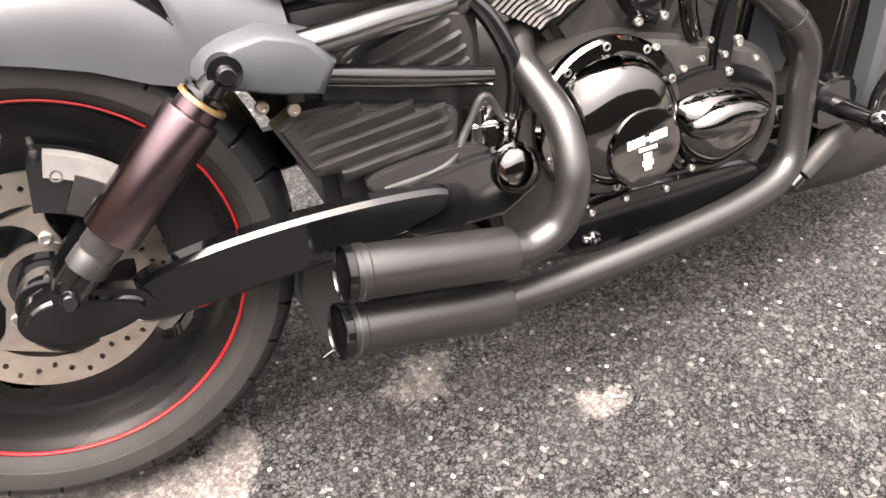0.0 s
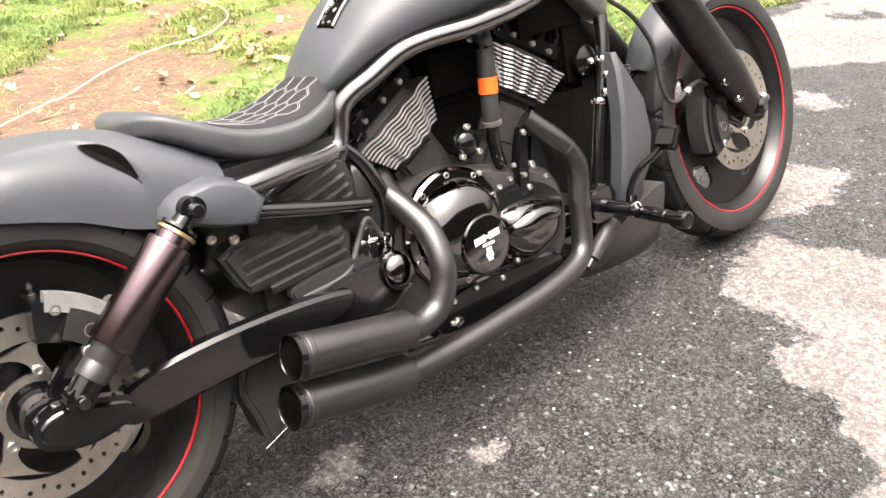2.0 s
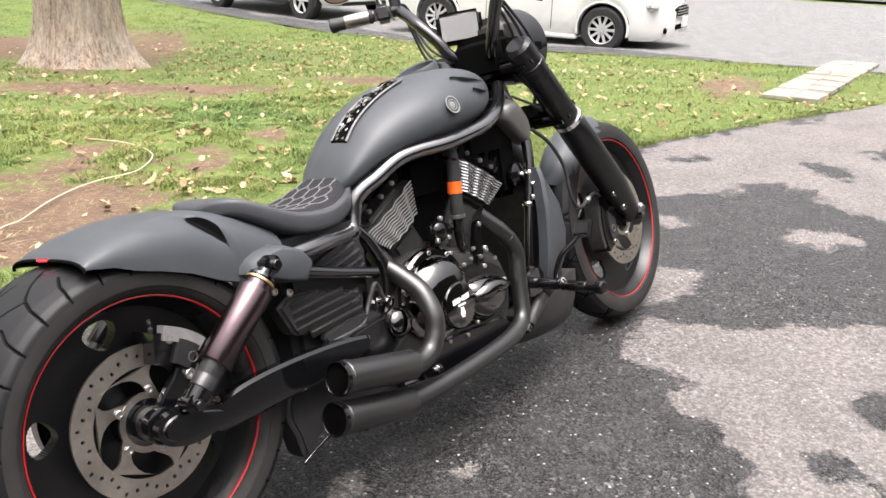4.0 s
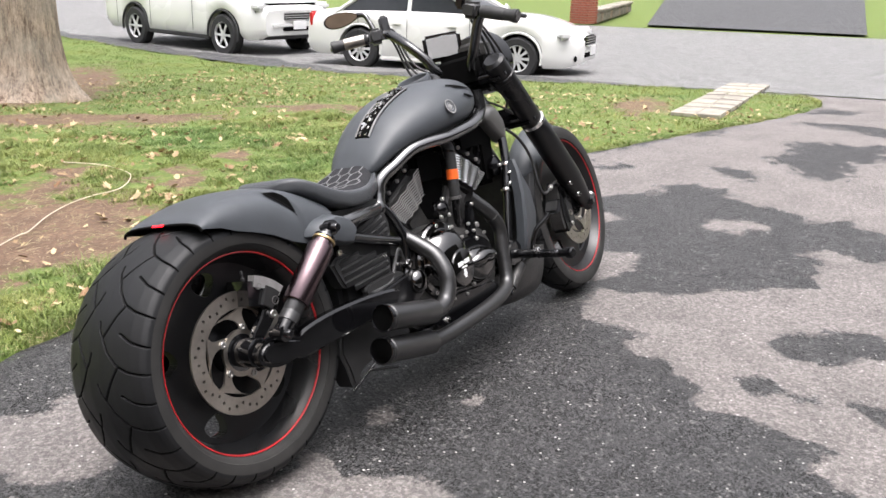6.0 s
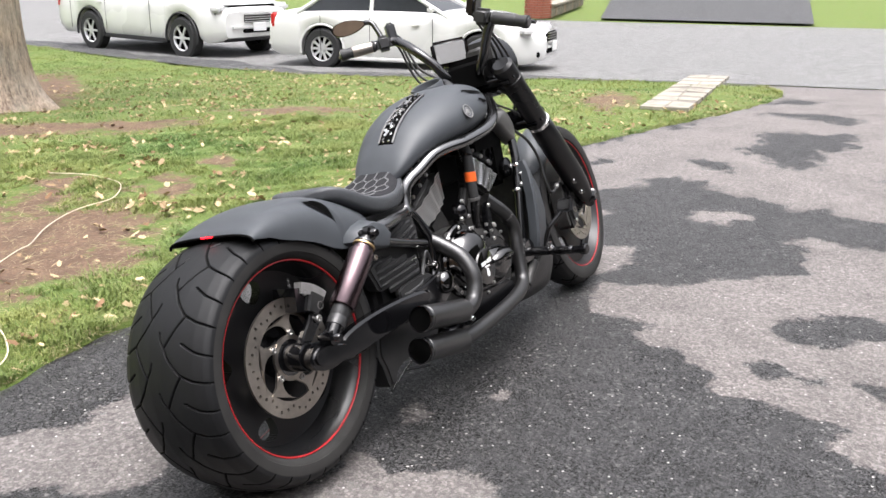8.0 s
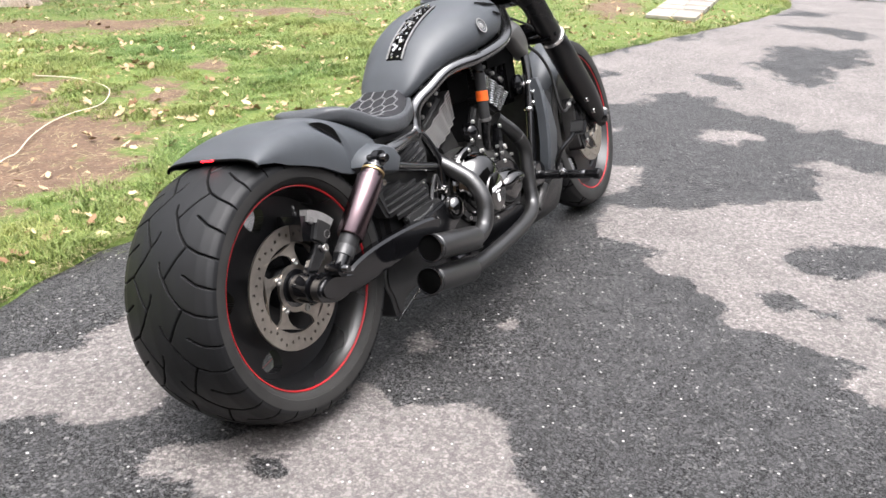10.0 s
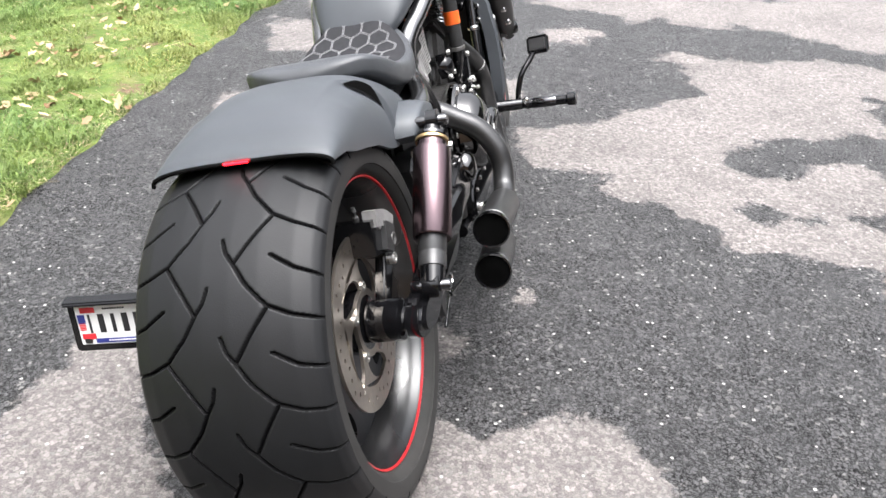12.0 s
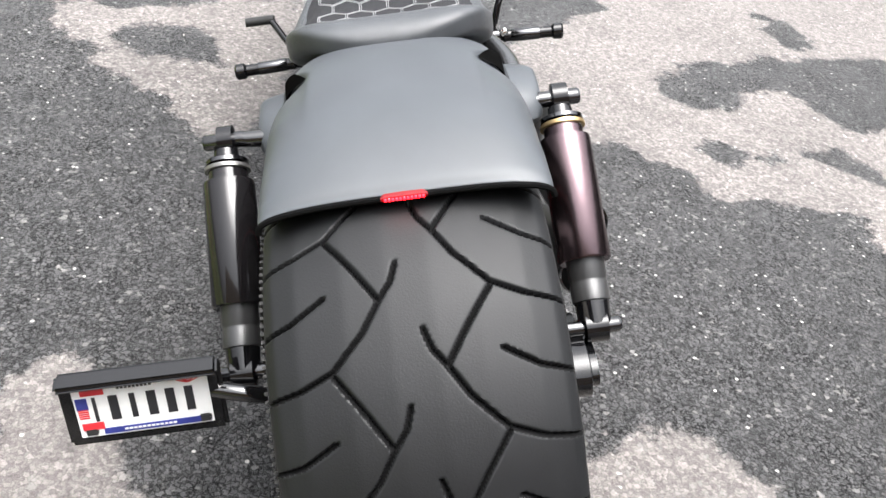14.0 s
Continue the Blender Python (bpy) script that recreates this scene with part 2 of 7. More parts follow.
def sheet(xs, ys, height):
    """A grid over the given lines; height(x, y) gives z."""
    gx, gy = np.meshgrid(np.asarray(xs, float), np.asarray(ys, float), indexing="ij")
    verts = np.stack([gx, gy, height(gx, gy)], -1).reshape(-1, 3)
    i, j = np.meshgrid(np.arange(len(xs) - 1), np.arange(len(ys) - 1), indexing="ij")
    a = (i * len(ys) + j).ravel()
    return verts.tolist(), np.stack([a, a + len(ys), a + len(ys) + 1, a + 1], -1).tolist()


def nodes_of(m):
    m.use_nodes = True
    return m.node_tree.nodes, m.node_tree.links, m.node_tree.nodes["Principled BSDF"]


def noise_node(n, l, vec, scale, detail=4, rough=0.55):
    t = n.new("ShaderNodeTexNoise")
    t.inputs["Scale"].default_value, t.inputs["Detail"].default_value, t.inputs["Roughness"].default_value = scale, detail, rough
    l.new(vec, t.inputs["Vector"])
    return t.outputs["Fac"]


def remap(n, l, value, a, b, c=0.0, d=1.0):
    r = n.new("ShaderNodeMapRange")
    r.inputs["From Min"].default_value, r.inputs["From Max"].default_value = a, b
    r.inputs["To Min"].default_value, r.inputs["To Max"].default_value = c, d
    l.new(value, r.inputs["Value"])
    return r.outputs[0]


def mixed(n, l, fac, a, b):
    m = n.new("ShaderNodeMix")
    m.data_type = "RGBA"
    l.new(fac, m.inputs[0])
    for k, v in ((6, a), (7, b)):
        if isinstance(v, tuple):
            m.inputs[k].default_value = (*v, 1)
        else:
            l.new(v, m.inputs[k])
    return m.outputs[2]


def maths(n, l, op, a, b):
    m = n.new("ShaderNodeMath")
    m.operation = op
    for k, v in ((0, a), (1, b)):
        if isinstance(v, (int, float)):
            m.inputs[k].default_value = v
        else:
            l.new(v, m.inputs[k])
    return m.outputs[0]


def asphalt_material(name, wet, dry, stones=1.0):
    """Worn asphalt: an attribute dry (metres inside a dried patch) parts the damp from the dried surface."""
    m = bpy.data.materials.new(name)
    n, l, b = nodes_of(m)
    pos = n.new("ShaderNodeNewGeometry").outputs["Position"]
    at = n.new("ShaderNodeAttribute")
    at.attribute_name = "dry"
    far = n.new("ShaderNodeSeparateXYZ")
    l.new(pos, far.inputs[0])
    spread = remap(n, l, far.outputs[0], 1.8, 5.5, 1.0, 3.6)
    fringe = maths(n, l, "ADD", remap(n, l, noise_node(n, l, pos, 8, 5, 0.6), 0.32, 0.68, -0.035, 0.035), remap(n, l, noise_node(n, l, pos, 30, 10, 0.8), 0.36, 0.64, -0.02, 0.02))
    wander = maths(n, l, "MULTIPLY", fringe, spread)
    edge = maths(n, l, "ADD", at.outputs["Fac"], wander)
    mask = remap(n, l, edge, -0.008, 0.012)
    blotch = remap(n, l, noise_node(n, l, pos, 2.6, 7, 0.66), 0.3, 0.7, 0.8, 1.2)
    rough_spots = remap(n, l, noise_node(n, l, pos, 11, 5, 0.6), 0.35, 0.62)
    warp = n.new("ShaderNodeVectorMath")
    warp.operation = "ADD"
    wob = n.new("ShaderNodeTexNoise")
    wob.inputs["Scale"].default_value, wob.inputs["Detail"].default_value = 110, 3
    l.new(pos, wob.inputs["Vector"])
    shrink = n.new("ShaderNodeVectorMath")
    shrink.operation = "SCALE"
    shrink.inputs["Scale"].default_value = 0.016
    l.new(wob.outputs["Color"], shrink.inputs[0])
    l.new(pos, warp.inputs[0])
    l.new(shrink.outputs[0], warp.inputs[1])
    vor = n.new("ShaderNodeTexVoronoi")
    vor.inputs["Scale"].default_value = 112
    l.new(warp.outputs[0], vor.inputs["Vector"])
    gap = n.new("ShaderNodeTexVoronoi")
    gap.feature = "DISTANCE_TO_EDGE"
    gap.inputs["Scale"].default_value = 112
    l.new(warp.outputs[0], gap.inputs["Vector"])
    vor2 = n.new("ShaderNodeTexVoronoi")
    vor2.inputs["Scale"].default_value = 100
    l.new(pos, vor2.inputs["Vector"])
    sep = n.new("ShaderNodeSeparateColor")
    l.new(vor.outputs["Color"], sep.inputs[0])
    sep2 = n.new("ShaderNodeSeparateColor")
    l.new(vor2.outputs["Color"], sep2.inputs[0])
    # pale specks: light stones, with wet glints painted in as colour too
    speck = remap(n, l, sep.outputs[0], 0.935, 0.975)
    speck2 = maths(n, l, "MULTIPLY", remap(n, l, sep2.outputs[0], 0.980, 0.988), remap(n, l, vor2.outputs["Distance"], 0.45, 0.25))
    base = mixed(n, l, mask, wet, dry)
    shade = n.new("ShaderNodeVectorMath")
    shade.operation = "MULTIPLY"
    l.new(base, shade.inputs[0])
    # dark pits between the stones, deeper in rough spots, fewer where the surface has dried
    pit = remap(n, l, maths(n, l, "ADD", gap.outputs["Distance"], remap(n, l, noise_node(n, l, pos, 90, 3), 0.3, 0.7, -0.07, 0.07)), 0.03, 0.17, 0.04, 1.0)
    deep = maths(n, l, "MULTIPLY", maths(n, l, "ADD", maths(n, l, "MULTIPLY", rough_spots, 0.30), 0.60), remap(n, l, mask, 0, 1, 1.0, 0.36))
    pits = maths(n, l, "ADD", maths(n, l, "MULTIPLY", pit, deep), maths(n, l, "SUBTRACT", 1.0, deep))
    clump = remap(n, l, noise_node(n, l, pos, 38, 8, 0.9), 0.34, 0.66, 0.45, 1.55)
    tone = maths(n, l, "POWER", remap(n, l, sep.outputs[2], 0, 1, 0.55, 1.5), 1.4)
    calm = remap(n, l, mask, 0, 1, 1.0, 0.45)
    each = maths(n, l, "ADD", maths(n, l, "MULTIPLY", tone, calm), maths(n, l, "SUBTRACT", 1.0, calm))
    grain = maths(n, l, "MULTIPLY", maths(n, l, "MULTIPLY", blotch, pits), maths(n, l, "MULTIPLY", each, clump))
    comb = n.new("ShaderNodeCombineXYZ")
    for k in range(3):
        l.new(grain, comb.inputs[k])
    l.new(comb.outputs[0], shade.inputs[1])
    stone = mixed(n, l, sep.outputs[1], (0.09, 0.088, 0.086), (0.27, 0.26, 0.245))
    c1 = mixed(n, l, maths(n, l, "MULTIPLY", speck, 0.55 * stones), shade.outputs[0], stone)
    c2 = mixed(n, l, maths(n, l, "MULTIPLY", speck2, 0.95 * stones), c1, (0.5, 0.49, 0.46))
    l.new(c2, b.inputs["Base Color"])
    l.new(maths(n, l, "MULTIPLY", pits, 0.6), b.inputs["Specular IOR Level"])
    l.new(remap(n, l, mask, 0, 1, 0.46, 0.85), b.inputs["Roughness"])
    bp = n.new("ShaderNodeBump")
    bp.inputs["Strength"].default_value, bp.inputs["Distance"].default_value = 0.9, 0.006
    h = maths(n, l, "ADD", maths(n, l, "MINIMUM", gap.outputs["Distance"], 0.2), noise_node(n, l, pos, 100, 6, 0.75))
    l.new(h, bp.inputs["Height"])
    l.new(bp.outputs[0], b.inputs["Normal"])
    return m


drive_asphalt = asphalt_material("driveway asphalt", (0.037, 0.0363, 0.0365), (0.150, 0.136, 0.1285))
street_asphalt = asphalt_material("street asphalt", (0.175, 0.172, 0.168), (0.18, 0.177, 0.173), 0.15)
far_asphalt = asphalt_material("dark asphalt", (0.05, 0.05, 0.052), (0.06, 0.06, 0.06), 0.3)


def lawn_material():
    m = bpy.data.materials.new("thin lawn soil")
    n, l, b = nodes_of(m)
    pos = n.new("ShaderNodeNewGeometry").outputs["Position"]
    at = n.new("ShaderNodeAttribute")
    at.attribute_name = "bare"
    bare = remap(n, l, maths(n, l, "ADD", at.outputs["Fac"], remap(n, l, noise_node(n, l, pos, 4, 10, 0.75), 0.25, 0.75, -1.0, 0.9)), 0.35, 0.65)
    green = mixed(n, l, remap(n, l, noise_node(n, l, pos, 30, 5), 0.3, 0.7), (0.05, 0.09, 0.012), (0.115, 0.165, 0.026))
    green = mixed(n, l, remap(n, l, noise_node(n, l, pos, 9, 8, 0.7), 0.5, 0.68, 0, 0.5), green, (0.23, 0.19, 0.085))
    dry = mixed(n, l, remap(n, l, noise_node(n, l, pos, 55, 5, 0.7), 0.3, 0.7), (0.07, 0.040, 0.025), (0.23, 0.148, 0.092))
    dry = mixed(n, l, remap(n, l, noise_node(n, l, pos, 7, 6, 0.7), 0.38, 0.66, 0, 0.75), dry, (0.075, 0.043, 0.028))
    l.new(mixed(n, l, bare, green, dry), b.inputs["Base Color"])
    b.inputs["Roughness"].default_value = 0.95
    bp = n.new("ShaderNodeBump")
    bp.inputs["Strength"].default_value, bp.inputs["Distance"].default_value = 0.8, 0.02
    l.new(noise_node(n, l, pos, 70, 6, 0.7), bp.inputs["Height"])
    l.new(bp.outputs[0], b.inputs["Normal"])
    return m


lawn = lawn_material()

# bare earth patches: x, y, half-length, half-width, degrees by which they are turned
BARE = [
    (0.80, 2.50, 0.66, 0.42, 45),
    (0.55, 2.08, 0.50, 0.20, 8),
    (1.83, 2.85, 0.24, 0.12, 55),
    (2.65, 5.55, 1.05, 0.30, -30),
    (4.75, 4.75, 0.55, 0.20, -42),
    (4.9, 9.2, 1.6, 0.35, 58),
    (3.6, 9.9, 2.4, 0.9, 30),
    (3.1, 7.3, 0.7, 0.25, 40),
    (7.4, 2.75, 0.8, 0.22, 24),
    (1.35, 3.35, 0.35, 0.10, 30),
    (2.5, 3.2, 0.18, 0.10, 20),
]


def bare_at(x, y):
    best = np.full(np.shape(x), 0.12)
    for cx, cy, a, c, turn in BARE:
        u, v = math.cos(radians(turn)), math.sin(radians(turn))
        d = np.hypot(((x - cx) * u + (y - cy) * v) / a, ((y - cy) * u - (x - cx) * v) / c)
        best = np.maximum(best, np.clip(1.45 - 0.75 * d, 0, 1))
    strip = np.clip(1 - np.abs(y - drive_edge(x) - 0.1) / 0.22, 0, 1) * 0.3
    return np.maximum(best, strip)


def float_attribute(ob, name, values):
    ob.data.attributes.new(name, "FLOAT", "POINT").data.foreach_set("value", np.asarray(values, float).ravel())


def graded(near, step, far, grow=1.35):
    """Lines, close together up to near and growing apart up to far."""
    out = list(np.arange(-near, near + 1e-6, step))
    d, s = near, step
    while d < far:
        s *= grow
        d += s
        out = [-d] + out + [d]
    return np.array(out)


gxs, gys = graded(14, 0.25, 1500) + 3.0, graded(14, 0.25, 1500) + 5.0


def lawn_height(x, y):
    inside = np.clip((y - drive_edge(x)) / 0.15, -1, 1)
    on_street = np.clip((x - kerb_line(y)) / 0.2, -1, 1)
    low = np.minimum(inside, -on_street)
    near = np.where((np.abs(x) < 40) & (np.abs(y) < 60), 1.0, 0.0)
    return fall(x, y) - 0.03 + near * (0.022 * low + np.where(low > 0, lump(x, y) + 0.02, 0))


v, f = sheet(gxs, gys, lawn_height)
ground = tagged(raw("ground", v, f, lawn), "lawn soil with thin grass and bare earth", "ground", kind="structure")
pv = np.array(v)
float_attribute(ground, "bare", bare_at(pv[:, 0], pv[:, 1]))

# dried patches on the damp driveway, as outlines (x, y)
BROAD_DRY = [(1.56, 0.02), (1.62, 0.08), (1.77, 0.12), (1.91, 0.15), (1.94, 0.06), (1.99, -0.03), (2.05, -0.15), (2.2, -0.22), (2.37, -0.34), (2.45, -0.46), (2.57, -0.54), (2.69, -0.47), (2.94, -0.41), (3.05, -0.27), (3.14, -0.42), (3.08, -0.7), (3.25, -1.1), (3.3, -3.0), (1.0, -3.2), (0.75, -1.6), (0.97, -1.12), (1.02, -1.0), (1.06, -0.98), (1.17, -1.0), (1.18, -0.87), (1.2, -0.75), (1.17, -0.64), (1.21, -0.6), (1.31, -0.53), (1.35, -0.45), (1.44, -0.38), (1.43, -0.3), (1.43, -0.23), (1.48, -0.21), (1.6, -0.24), (1.6, -0.15), (1.57, -0.05)]
WHEEL_DRY = [(0.08, 0.05), (0.15, 0.03), (0.21, 0.08), (0.25, 0.05), (0.2, -0.02), (0.2, -0.1), (0.24, -0.13), (0.29, -0.19), (0.32, -0.28), (0.29, -0.37), (0.23, -0.41), (0.19, -0.47), (0.1, -0.53), (0.0, -0.8), (-0.3, -0.7), (-0.4, -0.3), (-0.33, -0.02), (-0.35, 0.08), (-0.37, 0.21), (-0.3, 0.22), (-0.22, 0.17), (-0.16, 0.14), (-0.08, 0.1)]
SIDE_DRY = [(-0.34, 0.92), (-0.24, 0.87), (-0.13, 0.79), (-0.03, 0.82), (0.1, 0.84), (0.28, 0.84), (0.36, 0.78), (0.35, 0.72), (0.15, 0.62), (-0.02, 0.5), (-0.11, 0.41), (-0.22, 0.38), (-0.3, 0.41), (-0.36, 0.45), (-0.39, 0.57), (-0.46, 0.64), (-0.6, 0.7), (-0.8, 0.9), (-0.55, 0.98)]
FAR_DRY = [(3.1, 1.0), (3.38, 0.89), (3.54, 0.76), (3.87, 0.76), (4.0, 0.62), (4.0, 0.43), (3.81, 0.35), (3.74, 0.1), (3.7, -0.04), (3.62, -0.13), (3.72, -0.3), (3.66, -0.5), (3.76, -0.75), (3.5, -1.3), (3.9, -3.0), (10.4, -6.0), (10.4, 3.0), (9.3, 1.5), (7.5, 1.36), (6.0, 1.44), (4.3, 1.55), (3.3, 1.5)]
DRIED = [
    BROAD_DRY,
    WHEEL_DRY,
    SIDE_DRY,
    FAR_DRY,
    [(1.87, 1.31), (1.68, 1.22), (1.59, 1.1), (1.45, 1.04), (1.38, 0.92), (1.32, 0.81), (1.18, 0.76), (1.19, 0.6), (1.5, 0.55), (1.9, 0.5), (2.2, 0.62), (2.0, 0.9), (1.9, 1.1)],
    [(2.46, 1.33), (2.73, 1.46), (2.96, 1.52), (3.01, 1.26), (2.6, 1.08), (2.49, 1.19)],
    [(3.11, 0.24), (3.28, 0.25), (3.33, 0.14), (3.37, 0.0), (3.35, -0.07), (3.18, 0.03), (3.07, -0.02), (3.12, 0.1)],
    [(1.88, 0.2), (2.03, 0.18), (2.3, 0.15), (2.42, 0.24), (2.39, 0.36), (2.25, 0.42), (2.05, 0.4)],
    [(2.85, 0.74), (2.96, 0.77), (3.01, 0.67), (2.96, 0.6), (2.83, 0.62)],
    [(0.45, 0.05), (0.47, 0.09), (0.53, 0.1), (0.56, 0.07), (0.54, 0.02), (0.49, 0.0), (0.45, 0.03)],
    [(0.725, -0.065), (0.77, -0.06), (0.765, -0.1), (0.725, -0.1)],
]
DAMP = [
    [(1.80, -0.58), (1.9, -0.57), (2.0, -0.66), (2.14, -0.8), (2.27, -1.14), (2.34, -1.38), (2.45, -1.6), (2.2, -1.7), (1.74, -1.31), (1.73, -1.22), (1.85, -1.12), (1.98, -1.05), (1.91, -0.9), (1.78, -0.82), (1.73, -0.7)],
    [(1.44, -0.61), (1.52, -0.67), (1.5, -0.74), (1.46, -0.79), (1.38, -0.72), (1.38, -0.66)],
    [(1.46, -0.81), (1.5, -0.87), (1.46, -0.9), (1.42, -0.84)],
    [(1.5, -0.97), (1.6, -1.08), (1.49, -1.15), (1.4, -1.14), (1.44, -1.0)],
    [(2.74, -1.2), (2.74, -1.32), (2.42, -1.33), (2.39, -1.22)],
    [(1.69, 1.06), (1.77, 1.02), (1.84, 0.89), (1.69, 0.76), (1.6, 0.74), (1.57, 0.83), (1.58, 0.97)],
    [(5.17, 0.63), (5.51, 0.6), (5.77, 0.7), (6.09, 0.65), (6.13, 0.36), (6.36, 0.12), (5.71, -0.03), (5.39, 0.14), (5.02, 0.03), (4.76, 0.06), (4.68, 0.21), (4.93, 0.4)],
    [(5.59, 1.46), (6.02, 1.53), (6.31, 1.42), (5.75, 1.3)],
    [(7.2, 1.13), (7.4, 0.69), (7.3, 0.3), (6.75, 0.2), (6.95, 0.69)],
    [(4.53, 0.84), (4.63, 0.7), (4.53, 0.41), (4.34, 0.46), (4.40, 0.69)],
    [(3.98, 1.36), (4.22, 1.28), (4.14, 1.19), (3.94, 1.27)],
    [(4.4, -0.5), (4.8, -0.45), (4.7, -0.9), (4.45, -0.95)],
    [(8.0, 1.3), (8.7, 1.25), (8.5, 0.9), (8.1, 0.95)],
    [(-0.2, 0.03), (-0.16, 0.03), (-0.14, -0.01), (-0.19, -0.05), (-0.22, -0.01)],
]


def signed(poly, x, y):
    """Metres inside (above 0) or outside an outline."""
    p = np.array(poly)
    q = np.roll(p, -1, 0)
    best, odd = np.full(x.shape, 1e9), np.zeros(x.shape, bool)
    for (ax, ay), (bx, by) in zip(p, q):
        t = np.clip(((x - ax) * (bx - ax) + (y - ay) * (by - ay)) / ((bx - ax) ** 2 + (by - ay) ** 2), 0, 1)
        best = np.minimum(best, np.hypot(x - ax - t * (bx - ax), y - ay - t * (by - ay)))
        if ay != by:
            odd ^= ((ay > y) != (by > y)) & (x < ax + (y - ay) / (by - ay) * (bx - ax))
    return np.where(odd, best, -best)


def dried_at(x, y):
    d = np.full(x.shape, -1.0)
    for poly in DRIED:
        d = np.maximum(d, signed(poly, x, y))
    for poly in DAMP:
        d = np.minimum(d, -signed(poly, x, y))
    return np.clip(d, -0.4, 0.4)


dxs = np.concatenate([np.arange(-60, -4, 4.0), np.arange(-4, -1, 0.1), np.arange(-1, 4.2, 0.025), np.arange(4.2, 10.3, 0.06), [10.35, 10.45]])
steps = np.concatenate([[0, 0.01, 0.03], np.arange(0.06, 3.2, 0.025), np.arange(3.2, 6, 0.1), np.arange(6, 60, 3.0)])
gx, gs = np.meshgrid(dxs, steps, indexing="ij")
gy = drive_edge(gx) + 0.012 * np.sin(9 * gx) + 0.008 * np.sin(23 * gx + 1) - gs
gz = fall(gx, gy) - np.where(gs < 0.005, 0.03, 0.0)
verts = np.stack([gx, gy, gz], -1).reshape(-1, 3)
i, j = np.meshgrid(np.arange(len(dxs) - 1), np.arange(len(steps) - 1), indexing="ij")
a = (i * len(steps) + j).ravel()
faces = np.stack([a, a + 1, a + len(steps) + 1, a + len(steps)], -1)
driveway = tagged(raw("driveway", verts.tolist(), faces.tolist(), drive_asphalt), "damp dark asphalt driveway with dried pale patches", "driveway", kind="structure")
float_attribute(driveway, "dry", dried_at(verts[:, 0], verts[:, 1]))

sxs = np.linspace(0, 1, 24)
sys_ = np.concatenate([np.arange(-70, -6, 4.0), np.arange(-6, 20, 0.5), np.arange(20, 71, 4.0)])
gs, gy = np.meshgrid(sxs, sys_, indexing="ij")
gx = kerb_line(gy) + 0.02 * np.sin(5 * gy) + gs * (30.6 - 0.55 * gy + 0.008 * gy * gy - kerb_line(gy))
verts = np.stack([gx, gy, fall(gx, gy) + 0.006], -1).reshape(-1, 3)
i, j = np.meshgrid(np.arange(len(sxs) - 1), np.arange(len(sys_) - 1), indexing="ij")
a = (i * len(sys_) + j).ravel()
street = tagged(raw("road", verts.tolist(), np.stack([a, a + len(sys_), a + len(sys_) + 1, a + 1], -1).tolist(), street_asphalt), "pale grey asphalt street beyond the lawn", "road", kind="structure")

# ---- motorcycle: x forward, y to its left, z up, leaning on its stand ----
bike = tagged(new("motorcycle"), "matte black custom motorcycle with wide rear tyre, on its side stand", "motorcycle")
bike.matrix_world = pose(0.033, 0.106, 0.0, 0, 0, 4.0) @ pose(0, 0, 0, -14.7, 0, 0)
AXLE = Vector((0, 0, 0.327))
FRONT = Vector((1.782, 0, 0.327))
WHEEL = Vector((1.804, 0, 0.336))
Y = Vector((0, 1, 0))


def bolt(parent, at, direction, r=0.007, h=0.006, mat=None, name="bolt"):
    """A socket-head bolt."""
    return part(name, lathe([(0, 0.35 * h), (0.5 * r, 0.35 * h), (0.55 * r, h), (0.85 * r, h), (r, 0.8 * h), (r, -0.3 * h)], at, direction, 12), mat or zinc, parent)


